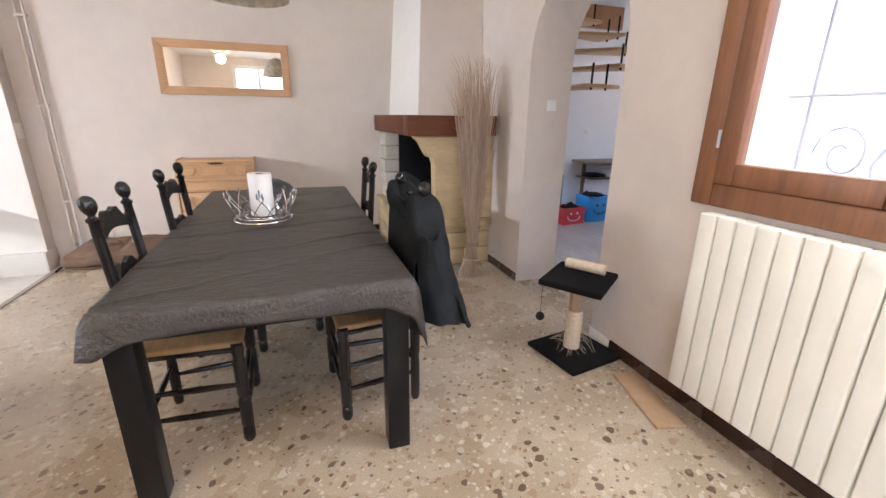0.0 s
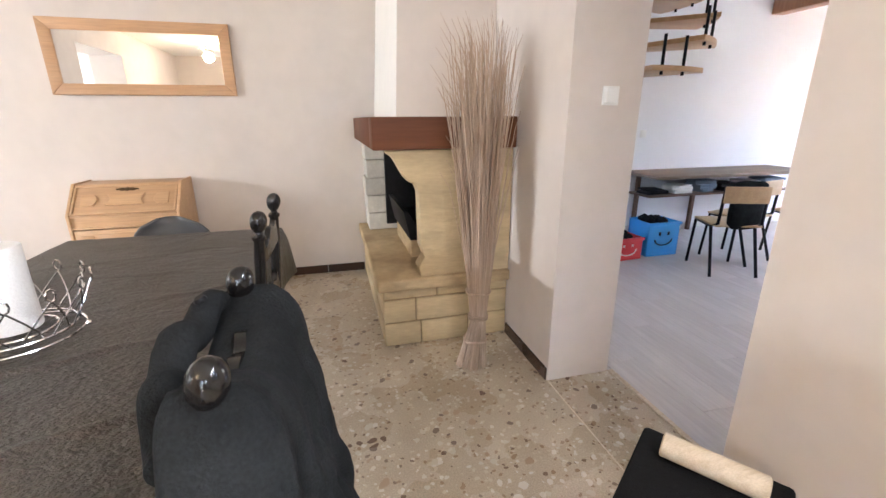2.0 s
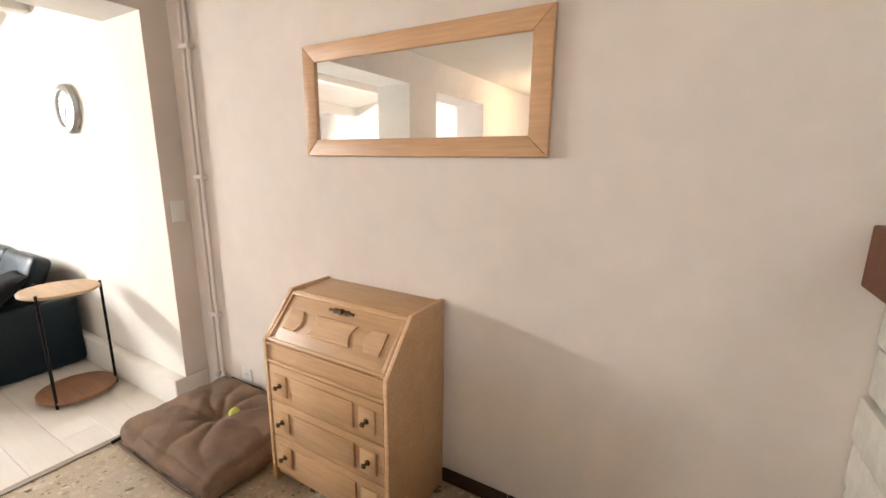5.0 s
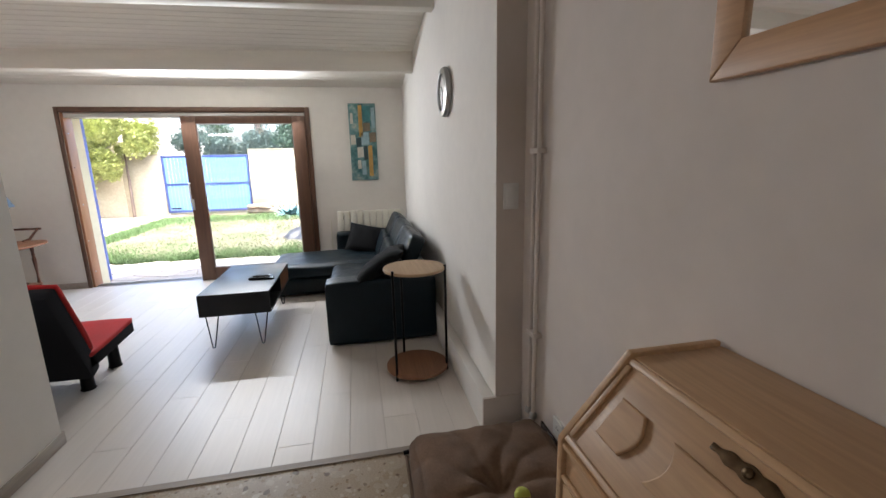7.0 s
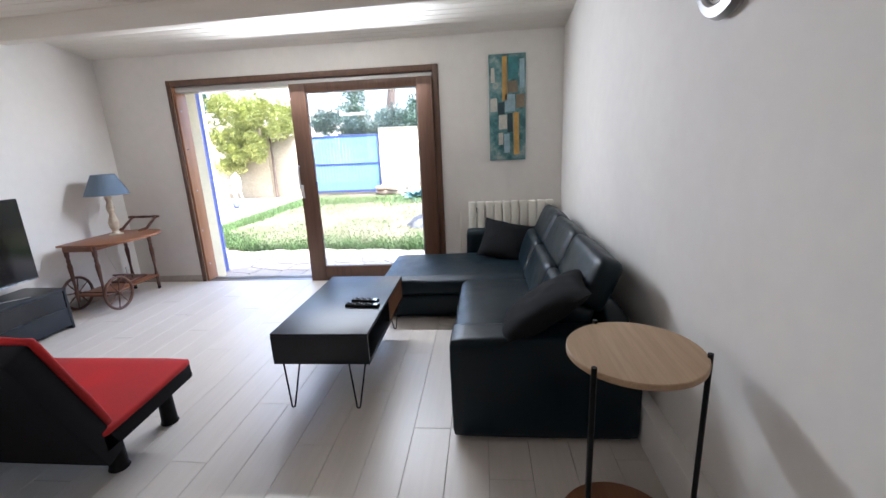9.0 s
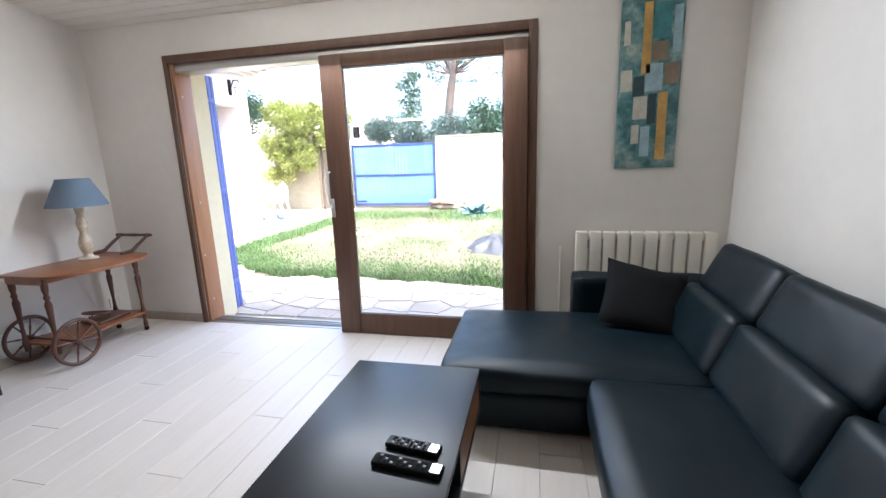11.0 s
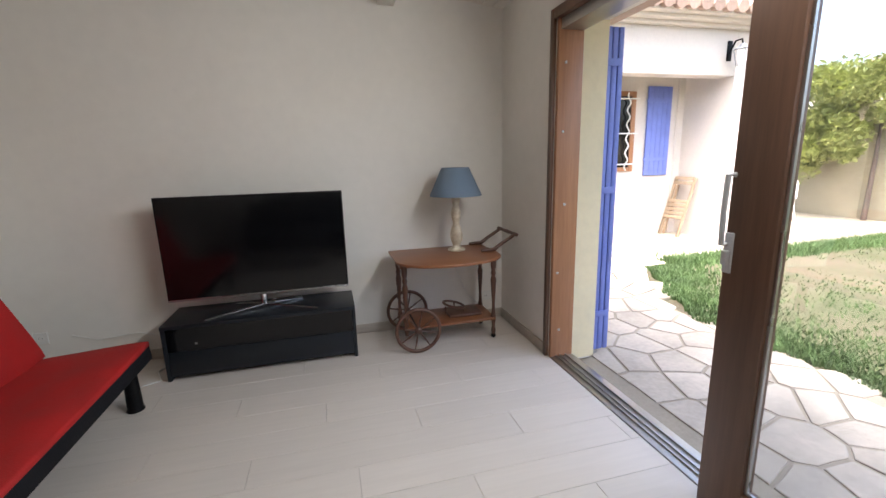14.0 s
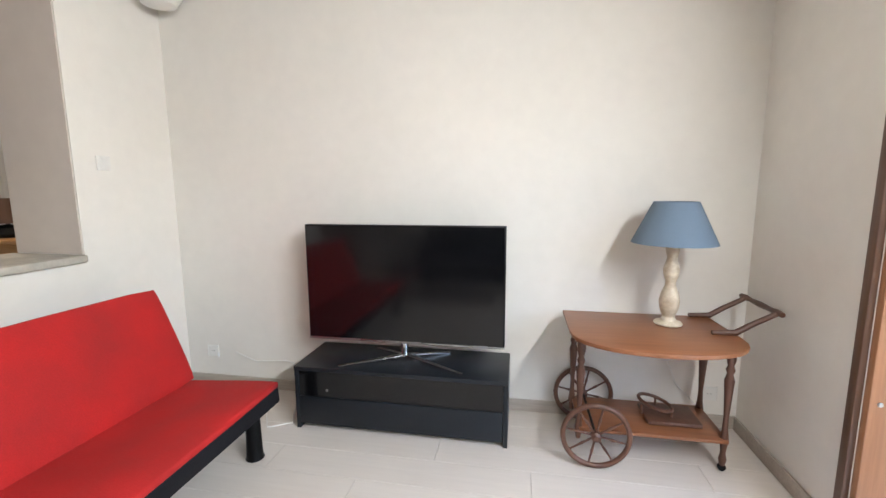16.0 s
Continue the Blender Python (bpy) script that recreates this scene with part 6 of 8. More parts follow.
def futon():
    t = thing("futon_sofa", (-5.1, -3.5, F), "red fabric click-clack sofa with black base", "sofa")
    y0, y1 = -4.43, -2.575
    bm = B()
    m = pose(-5.47, 0, 0.205, 0, 4, 0)
    cushion(bm, 0.0, 0.58, y0, y1, -0.035, 0.01, 0.012, 12, 0.4, m=m, wrinkle=0.003)
    part("seat_pad", bm, RED_FABRIC, t, "red seat pad", 80)
    bm = B()
    box(bm, 0.002, 0.58, y0 + 0.004, y1 - 0.004, -0.11, -0.02, 0.012, m=m)
    part("seat_base", bm, BLACK_FABRIC, t)
    ang = math.degrees(math.atan2(0.2, 0.48))
    m = pose(-4.95, 0, 0.175, 0, ang, 0)
    bm = B()
    cushion(bm, -0.025, 0.015, y0, y1, 0.0, 0.54, 0.012, 12, 0.4, m=m, seed=5, wrinkle=0.003)
    part("back_pad", bm, RED_FABRIC, t, "red back pad", 80)
    bm = B()
    box(bm, 0.004, 0.115, y0 + 0.004, y1 - 0.004, -0.15, 0.535, 0.02, m=m)
    part("back_shell", bm, BLACK_FABRIC, t)
    for y in (y0 + 0.14, y1 - 0.14):
        for x, h in ((-5.40, 0.1), (-5.06, 0.08)):
            bm = B()
            lathe(bm, [(0.043, 0), (0.046, 0.004), (0.04, 0.02), (0.034, h - F)], (x, y, F), 18)
            part("leg", bm, BLACK_METAL, t)


def television():
    x0, x1, y, z0, z1 = -6.638, -5.477, -4.77, 0.325, 1.01
    t = thing("television", (-6.06, y, 0.225), "large flat black television on a chrome stand", "television")
    bm = B()
    box(bm, x0, x1, y - 0.04, y, z0, z1, 0.004)
    part("housing", bm, BLACK_METAL, t)
    bm = B()
    box(bm, x0 + 0.008, x1 - 0.008, y, y + 0.003, z0 + 0.014, z1 - 0.008)
    part("screen", bm, SCREEN, t, "dark glossy screen", 0)
    bm = B()
    box(bm, x0, x1, y - 0.002, y + 0.005, z0, z0 + 0.012, 0.002)
    part("bezel", bm, STEEL, t)
    bm = B()
    tube(bm, [(-6.06, y - 0.02, z0), (-6.06, y - 0.02, 0.252)], 0.022, 12)
    part("neck", bm, CHROME, t)
    for ex, ey in ((-5.72, -4.62), (-6.42, -4.63), (-5.85, -4.92), (-6.3, -4.92)):
        bm = B()
        a, b = Vector((-6.06, y - 0.02, 0.255)), Vector((ex, ey, 0.23))
        d = (b - a).normalized()
        s = d.cross(Vector((0, 0, 1))) * 0.014
        v = [bm.verts.new(p) for p in (a + s, a - s, b - s * 0.7, b + s * 0.7)]
        w = [bm.verts.new(q.co + Vector((0, 0, -0.009 if k < 2 else -0.0045))) for k, q in enumerate(v)]
        bm.faces.new(v), bm.faces.new(w[::-1])
        for k in range(4):
            bm.faces.new((v[k], w[k], w[(k + 1) % 4], v[(k + 1) % 4]))
        part("stand_foot", bm, CHROME, t, "polished chrome foot")


def tv_stand():
    x0, x1, y0, y1, zt = -6.665, -5.468, -4.975, -4.585, 0.2255
    t = thing("tv_bench", (-6.06, -4.78, F), "low black gloss television bench with drop front", "tv stand")
    bm = B()
    box(bm, x0, x1, y0, y1 + 0.006, zt - 0.024, zt, 0.003)
    part("top", bm, BLACK_GLOSS, t)
    for x in (x0, x1 - 0.024):
        bm = B()
        box(bm, x, x + 0.024, y0, y1, F, zt - 0.024, 0.002)
        part("side_panel", bm, BLACK_GLOSS, t)
    bm = B()
    box(bm, x0 + 0.024, x1 - 0.024, y0, y1 - 0.02, 0.045, 0.06)
    part("shelf", bm, BLACK_GLOSS, t)
    bm = B()
    box(bm, x0 + 0.026, x1 - 0.026, y1 - 0.018, y1 - 0.001, F + 0.03, 0.047, 0.002)
    part("drop_front", bm, BLACK_GLOSS, t)
    bm = B()
    box(bm, x0 + 0.026, x1 - 0.026, y1 - 0.012, y1 - 0.006, 0.05, zt - 0.026)
    part("smoked_front", bm, SCREEN, t, "smoked black glass front")
    bm = B()
    box(bm, x1 - 0.2, x1 - 0.185, y1 - 0.006, y1 - 0.003, 0.085, 0.1)
    part("badge", bm, STEEL, t)
    bm = B()
    box(bm, x0 + 0.024, x1 - 0.024, y0, y0 + 0.012, F + 0.03, zt - 0.024)
    part("back", bm, BLACK_GLOSS, t)


def cable(pts, mat, label, r=0.004):
    bm = B()
    tube(bm, pts, r, 6)
    solid("cable", bm, mat, label, "cable")


def trolley():
    t = thing("tea_trolley", (-7.35, -4.7, F), "mahogany tea trolley with two large spoked wheels", "trolley")
    zt = 0.53
    # half-moon top
    pts = [(-6.955, -4.9), (-7.70, -4.9), (-7.715, -4.56)]
    n = 18
    for i in range(1, n):
        a = math.pi * i / n
        pts.append((-7.335 - 0.378 * math.cos(math.pi - a) * -1 if False else -7.335 - 0.38 * math.cos(a), -4.56 + 0.26 * math.sin(a) ** 0.8))
    pts.append((-6.955, -4.56))
    bm = B()
    prism(bm, pts, zt - 0.02, zt, "z", 0.005)
    part("top", bm, MAHOGANY, t, "polished half-moon top")
    bm = B()
    box(bm, -7.66, -6.99, -4.88, -4.58, zt - 0.07, zt - 0.02)
    part("apron", bm, MAHOGANY, t)
    bm = B()
    box(bm, -7.70, -7.02, -4.9, -4.56, 0.005, 0.023, 0.004)
    part("lower_shelf", bm, MAHOGANY, t)
    leg = [(0.012, -0.03), (0.02, 0.03), (0.013, 0.08), (0.011, 0.14), (0.018, 0.27), (0.022, 0.33), (0.013, 0.36), (0.02, 0.38), (0.013, 0.4), (0.02, 0.43), (0.022, 0.52)]
    for x, y, f in ((-7.69, -4.59, 1), (-7.69, -4.88, 1), (-7.02, -4.59, 0), (-7.02, -4.88, 0)):
        bm = B()
        prof = [(r, z - 0.015) for r, z in leg]
        if f:
            prof = [(0.012, F + 0.03), (0.018, F + 0.06), (0.012, F + 0.09)] + prof
        lathe(bm, prof, (x, y, 0), 14)
        part("turned_leg", bm, DARK_TURNED, t)
        if f:
            bm = B()
            lathe(bm, [(0.018, -0.008), (0.018, 0.008)], n=12, m=pose(x, y, F + 0.018, 90))
            part("castor", bm, BLACK_METAL, t)
    for y in (-4.505, -4.945):
        cz, cx, R = F + 0.168, -7.09, 0.168
        bm = B()
        tube(bm, [(cx + (R - 0.013) * math.cos(a * math.pi / 20), y, cz + (R - 0.013) * math.sin(a * math.pi / 20)) for a in range(40)], 0.013, 10, True)
        wh = part("wheel", bm, DARK_TURNED, t, "spoked wooden wheel")
        bm = B()
        lathe(bm, [(0.012, -0.028), (0.024, -0.018), (0.024, 0.018), (0.012, 0.028)], n=14, m=pose(cx, y, cz, 90))
        part("hub", bm, DARK_TURNED, wh)
        for k in range(8):
            a = k * math.pi / 4 + 0.2
            d = Vector((math.cos(a), 0, math.sin(a)))
            c = Vector((cx, y, cz))
            bm = B()
            tube(bm, [c + d * 0.02, c + d * 0.055, c + d * 0.08, c + d * 0.1, c + d * (R - 0.015)], [0.006, 0.005, 0.008, 0.005, 0.005], 8)
            part("spoke", bm, DARK_TURNED, wh)
    bm = B()
    tube(bm, [(-7.09, -4.95, F + 0.168), (-7.09, -4.5, F + 0.168)], 0.008)
    part("axle", bm, BLACK_METAL, t)
    for y in (-4.6, -4.88):
        bm = B()
        tube(bm, [(-7.6, y, zt + 0.008), (-7.7, y, zt + 0.012), (-7.765, y, zt + 0.055), (-7.86, y, zt + 0.11)], [0.012, 0.015, 0.013, 0.012], 10)
        part("handle_arm", bm, DARK_TURNED, t)
    bm = B()
    ys = [-4.93 + 0.36 * k / 8 for k in range(9)]
    tube(bm, [(-7.868, y, zt + 0.113) for y in ys], [0.012, 0.016, 0.011, 0.013, 0.015, 0.013, 0.011, 0.016, 0.012], 10)
    part("handle_bar", bm, DARK_TURNED, t)


def tray_on_trolley():
    t = thing("bottle_holder", (-7.48, -4.74, 0.023), "dark wooden tray with a ring handle on the shelf", "tray")
    bm = B()
    box(bm, -7.62, -7.36, -4.84, -4.64, 0.0235, 0.05, 0.012)
    part("base", bm, DARK_TURNED, t)
    bm = B()
    tube(bm, [(-7.42 + 0.08 * math.cos(a * math.pi / 14), -4.74 + 0.08 * math.sin(a * math.pi / 14), 0.1 + 0.02 * math.cos(a * math.pi / 14)) for a in range(28)], 0.009, 8, True)
    part("ring", bm, DARK_TURNED, t)
    for a in (0.4, 2.6, 4.4):
        bm = B()
        x, y = -7.42 + 0.08 * math.cos(a), -4.74 + 0.08 * math.sin(a)
        tube(bm, [(x, y, 0.048), (x, y, 0.1)], 0.006)
        part("spindle", bm, DARK_TURNED, t)


def table_lamp():
    cx, cy, z = -7.45, -4.73, 0.5305
    t = thing("table_lamp", (cx, cy, z), "cream turned table lamp with a blue-grey shade", "lamp")
    prof = [(0.062, 0), (0.066, 0.006), (0.06, 0.014), (0.036, 0.022), (0.028, 0.04), (0.042, 0.08), (0.048, 0.12), (0.038, 0.165), (0.026, 0.195), (0.024, 0.215), (0.034, 0.25), (0.038, 0.28), (0.03, 0.31), (0.022, 0.335), (0.028, 0.36), (0.032, 0.385), (0.028, 0.4), (0.02, 0.405)]
    bm = B()
    lathe(bm, prof, (cx, cy, z), 28)
    part("base", bm, CREAM_CERAMIC, t)
    bm = B()
    tube(bm, [(cx, cy, z + 0.4), (cx, cy, z + 0.52)], 0.01)
    part("lamp_holder", bm, STEEL, t)
    bm = B()
    lathe(bm, [(0.193, 0.41), (0.1, 0.612), (0.098, 0.612), (0.191, 0.41)], (cx, cy, z), 48)
    bmesh.ops.delete(bm, geom=[f for f in bm.faces if len(f.verts) > 4], context="FACES_ONLY")
    sh = part("shade", bm, SHADE_BLUE, t, "blue-grey cloth cone shade")
    bm = B()
    for a in (0, 2.094, 4.188):
        tube(bm, [(cx, cy, z + 0.52), (cx + 0.1 * math.cos(a), cy + 0.1 * math.sin(a), z + 0.6)], 0.002, 5)
    part("shade_ring", bm, STEEL, t)


def wall_clock():
    cx, cz = -5.06, 1.81
    t = thing("wall_clock", (cx, SY, cz), "round brushed silver wall clock", "clock")
    m = pose(cx, SY, cz, 90)
    bm = B()
    lathe(bm, [(0.14, 0.0), (0.165, 0.006), (0.17, 0.02), (0.16, 0.042), (0.13, 0.05), (0.122, 0.046), (0.122, 0.028)], n=40, m=m)
    part("rim", bm, STEEL, t)
    bm = B()
    lathe(bm, [(0.123, 0.028), (0.123, 0.031)], n=40, m=m)
    part("face", bm, PLASTIC_WHITE, t, "pale clock face")
    for ang, ln in ((50, 0.07), (160, 0.1)):
        bm = B()
        box(bm, -0.004, 0.004, -0.01, ln, 0.031, 0.034, m=m @ pose(0, 0, 0, 0, 0, ang))
        part("clock_arm", bm, BLACK_METAL, t)
    for k in range(12):
        bm = B()
        box(bm, -0.003, 0.003, 0.098, 0.114, 0.031, 0.0325, m=m @ pose(0, 0, 0, 0, 0, k * 30))
        part("hour_mark", bm, BLACK_METAL, t)


def paint(name, c):
    return surface(name, c, 0.5, vary=0.25, big=9, fine=50, relief=0.4)


def painting():
    x, y0, y1, z0, z1 = GX, -0.865, -0.51, 1.10, 2.098
    t = thing("painting", (x, (y0 + y1) / 2, z0), "tall abstract canvas in teal, cream and orange", "painting")
    bm = B()
    box(bm, x + 0.002, x + 0.03, y0, y1, z0, z1, 0.004)
    part("canvas", bm, CANVAS, t)
    OR, CR, DK, TL = paint("orange acrylic", (0.6, 0.36, 0.1)), paint("cream acrylic", (0.62, 0.6, 0.52)), paint("black acrylic", (0.03, 0.07, 0.08)), paint("teal acrylic", (0.06, 0.24, 0.26))
    BR, SK = paint("rust acrylic", (0.24, 0.19, 0.13)), paint("sky acrylic", (0.36, 0.52, 0.58))
    w, h = y1 - y0, z1 - z0
    for u0, u1, v0, v1, mt in ((0.36, 0.50, 0.57, 0.98, OR), (0.66, 0.82, 0.05, 0.46, OR), (0.03, 0.22, 0.47, 0.60, CR), (0.24, 0.42, 0.44, 0.56, DK), (0.43, 0.71, 0.465, 0.63, SK), (0.73, 0.98, 0.50, 0.63, BR), (0.26, 0.49, 0.30, 0.44, CR), (0.5, 0.64, 0.27, 0.455, DK), (0.25, 0.38, 0.15, 0.27, CR), (0.4, 0.56, 0.07, 0.26, SK), (0.52, 0.8, 0.77, 0.97, TL), (0.51, 0.78, 0.64, 0.755, BR), (0.83, 0.97, 0.68, 0.95, SK), (0.06, 0.16, 0.74, 0.88, CR)):
        bm = B()
        z = z0 + h * v0
        pts = [(y0 + w * (u0 + 0.006 * math.sin(v0 * 40)), z), (y0 + w * u1, z0 + h * (v0 + 0.005)), (y0 + w * (u1 - 0.008), z0 + h * v1), (y0 + w * u0, z0 + h * (v1 - 0.004))]
        prism(bm, pts, x + 0.03, x + 0.0322, "x")
        part("colour_field", bm, mt, t)


def wall_lamp():
    t = thing("wall_light", (LX - 0.05, TY + 0.1, 2.28), "white round wall light in the corner near the ceiling", "wall light")
    bm = B()
    lathe(bm, [(0.02, -0.13), (0.09, -0.11), (0.14, -0.03), (0.15, 0.04), (0.15, 0.06)], (LX - 0.17, TY + 0.17, 2.4), 24)
    part("bowl", bm, PLASTIC_WHITE, t)
    bm = B()
    box(bm, LX - 0.03, LX, TY + 0.12, TY + 0.22, 2.38, 2.46, 0.005)
    part("bracket", bm, PLASTIC_WHITE, t)
    bm = B()
    tube(bm, [(LX - 0.02, TY + 0.17, 2.42), (LX - 0.17, TY + 0.17, 2.42)], 0.01)
    part("arm", bm, PLASTIC_WHITE, t)


sofa()
pillow(Matrix.Translation((-7.45, -0.745, 0.37)) @ Matrix(((0.13, -0.73, 0.67, 0), (0.97, 0.22, 0.06, 0), (-0.2, 0.64, 0.74, 0), (0, 0, 0, 1))), GREY_FABRIC, "dark grey square cushion on the chaise", 0.46, 0.14, 1)
pillow(pose(-5.52, -0.66, 0.48, 35, -4, -8), GREY_FABRIC, "dark grey cushion slumped over the armrest", 0.5, 0.16, 5)
coffee_table()
remote(pose(-6.04, -1.73, 0.3105, 0, 0, 82), 0.18, BLACK_METAL, "black remote control on the coffee table", 0)
remote(pose(-5.955, -1.725, 0.3105, 0, 0, 84), 0.22, GREY_FABRIC, "grey remote control with silver end", 1)
side_table()
futon()
tv_stand()
television()
cable([(-5.40, -4.93, F + 0.004), (-5.36, -4.75, F + 0.004), (-5.42, -4.62, F + 0.004), (-5.3, -4.55, F + 0.004), (-5.2, -4.7, F + 0.004)], PLASTIC_WHITE, "cream cable trailing behind the bench")
cable([(-5.46, -4.98, 0.06), (-5.38, -4.95, 0.03), (-5.2, -4.96, 0.08), (-4.95, -4.985, 0.05), (-4.8, -4.99, 0.1)], PLASTIC_WHITE, "white cable running to the socket")
socket(pose(-4.62, TY, 0.1, 90, 0, 180))
trolley()
tray_on_trolley()
table_lamp()
cable([(-7.45, -4.79, 0.535), (-7.5, -4.92, 0.5), (-7.52, -4.97, 0.3), (-7.6, -4.975, 0.1), (-7.75, -4.98, F + 0.09)], PLASTIC_WHITE, "white lamp cable hanging behind the trolley", 0.003)
socket(pose(-7.78, TY + 0.001, F + 0.2, 90, 0, 180))
wall_clock()
painting()
wall_lamp()
radiator("radiator_small", "y", GX, -1.1, -0.23, -0.05, 0.69, 0.09, 10, "cream cast radiator behind the sofa", 0.005)
bm = B()
tube(bm, [(GX + 0.05, -1.19, 0.58), (GX + 0.05, -1.19, -0.12), (GX + 0.02, -1.19, F + 0.004)], 0.008)
solid("radiator_pipe", bm, RADIATOR, "cream painted radiator pipe", "pipe")

# ---------------------------------------------------------------- stairwell things
def spiral_stair():
    cx, cy = 1.25, -0.1
    t = thing("spiral_staircase", (cx, cy, 0), "spiral staircase with wooden treads and dark balusters", "staircase")
    bm = B()
    tube(bm, [(cx, cy, 0), (cx, cy, 4.2)], 0.04, 16)
    part("centre_pole", bm, BLACK_METAL, t)
    n = 16
    for k in range(n):
        z = 0.36 + 0.218 * k
        a0 = radians(-95 + 27 * (k - 6))
        R = 1.0
        pts = [(cx + 0.03 * math.cos(a0), cy + 0.03 * math.sin(a0))]
        pts += [(cx + R * math.cos(a0 + radians(30) * i / 5), cy + R * math.sin(a0 + radians(30) * i / 5)) for i in range(6)]
        pts = [(x, min(y, 0.42)) for x, y in pts]
        if cy + 0.75 * math.sin(a0 + radians(15)) > 0.4:
            continue
        if k < 6:
            continue
        bm = B()
        prism(bm, pts, z - 0.035, z, "z", 0.004)
        tr = part("tread", bm, OAK, t, "oak winder tread")
        for i in (1, 3):
            a = a0 + radians(30) * i / 5
            x, y = cx + 0.96 * math.cos(a), cy + 0.96 * math.sin(a)
            bm = B()
            tube(bm, [(x, y, z - 0.06), (x, y, z + 0.2)], 0.011, 8)
            part("baluster", bm, BLACK_METAL, tr)


def toy_crate(at, mat, rot, size, label, smile):
    t = thing("toy_crate", at, label, "toy crate", "plastic toy crates")
    w, d, h = size
    m = pose(*at, 0, 0, rot)
    th = 0.012
    for nm, q in (("side", (-w / 2, w / 2, -d / 2, -d / 2 + th)), ("side", (-w / 2, w / 2, d / 2 - th, d / 2)), ("side", (-w / 2, -w / 2 + th, -d / 2 + th, d / 2 - th)), ("side", (w / 2 - th, w / 2, -d / 2 + th, d / 2 - th))):
        bm = B()
        box(bm, *q, 0.02, h, 0.004, m=m)
        part(nm, bm, mat, t)
    bm = B()
    box(bm, -w / 2, w / 2, -d / 2, d / 2, 0.0, 0.02, 0.003, m=m)
    part("bottom", bm, mat, t)
    bm = B()
    box(bm, -w / 2 - 0.012, w / 2 + 0.012, -d / 2 - 0.012, -d / 2, h - 0.03, h, 0.003, m=m)
    part("rim", bm, mat, t)
    if smile:
        bm = B()
        tube(bm, [m @ Vector((0.1 * math.cos(a), -d / 2 - 0.002, h * 0.5 + 0.06 * math.sin(a))) for a in [math.pi + math.pi * i / 10 for i in range(11)]], 0.006, 6)
        for s in (-0.05, 0.05):
            tube(bm, [m @ Vector((s, -d / 2 - 0.002, h * 0.62)), m @ Vector((s, -d / 2 - 0.002, h * 0.72))], 0.01, 8)
        part("moulded_relief", bm, BLACK_METAL if smile == 1 else PLASTIC_WHITE, t)
    bm = B()
    rng = random.Random(int(rot))
    for k in range(7):
        p = m @ Vector((rng.uniform(-w / 3, w / 3), rng.uniform(-d / 3, d / 3), h - 0.02))
        bmesh.ops.create_icosphere(bm, subdivisions=1, radius=rng.uniform(0.04, 0.07), matrix=Matrix.Translation(p))
    part("contents", bm, BLACK_FABRIC, t, "jumbled dark toys")


def school_chair():
    c = thing("school_chair", (0, 0, 0), "plywood school chair on a dark steel frame", "chair", "school chairs at the shelf")
    bm = B()
    box(bm, -0.19, 0.19, -0.19, 0.19, 0.43, 0.446, 0.006)
    part("seat", bm, PLY, c)
    bm = B()
    box(bm, -0.18, 0.18, -0.225, -0.21, 0.64, 0.78, 0.006)
    part("backrest", bm, PLY, c)
    for s in (-1, 1):
        bm = B()
        tube(bm, [(s * 0.19, 0.2, 0), (s * 0.18, 0.17, 0.42), (s * 0.18, -0.1, 0.42), (s * 0.175, -0.19, 0.46), (s * 0.17, -0.205, 0.76)], 0.013, 10)
        part("frame_tube", bm, BLACK_METAL, c)
        bm = B()
        tube(bm, [(s * 0.18, -0.1, 0.42), (s * 0.19, -0.24, 0)], 0.013, 10)
        part("rear_leg", bm, BLACK_METAL, c)
    return c


spiral_stair()
bm = B()
box(bm, 2.2, 4.3, -0.15, 0.447, 0.715, 0.75, 0.004)
sh = thing("wall_desk", (3.2, 0.2, 0), "long brown desk board fixed along the wall", "desk")
part("board", bm, DESK_BROWN, sh)
bm = B()
box(bm, 2.25, 4.25, 0.02, 0.378, 0.5, 0.52, 0.003)
part("under_shelf", bm, BROWN_FRAME, sh)
for x in (2.4, 3.2, 4.2):
    for y in (0.4,):
        bm = B()
        box(bm, x - 0.02, x + 0.02, y - 0.02, y + 0.02, 0.0, 0.715)
        part("support", bm, BROWN_FRAME, sh)
toy_crate((2.12, -0.25, 0), BLUE_PLASTIC, 0, (0.36, 0.3, 0.34), "bright blue plastic toy crate with a smile", 1)
toy_crate((1.68, -0.3, 0), RED_PLASTIC, 4, (0.34, 0.28, 0.22), "bright red plastic toy crate", 2)
bm = B()
box(bm, 1.56, 1.78, -0.02, 0.2, 0, 0.6, 0.02)
bag = thing("shopping_bag", (1.67, 0.09, 0), "blue patterned tall bag behind the crates", "bag")
part("bag_body", bm, SHADE_BLUE, bag)
bm = B()
tube(bm, [(1.6, 0.09, 0.6), (1.62, 0.09, 0.68), (1.72, 0.09, 0.68), (1.74, 0.09, 0.6)], 0.006)
part("bag_handle", bm, BLACK_FABRIC, bag)
ch = school_chair()
ch.matrix_basis = pose(2.35, -0.85, 0, 0, 0, -20)
copy_thing(ch, pose(2.75, -0.62, 0, 0, 0, 12))
copy_thing(ch, pose(3.45, -0.7, 0, 0, 0, 5))
bm = B()
cushion(bm, 2.2, 2.52, -1.04, -0.96, 0.42, 0.8, 0.02, 8, 0.4, wrinkle=0.01)
solid("hung_jacket", bm, COAT_WOOL, "black jacket hung over a school chair", "jacket", smooth=80)
rng = random.Random(8)
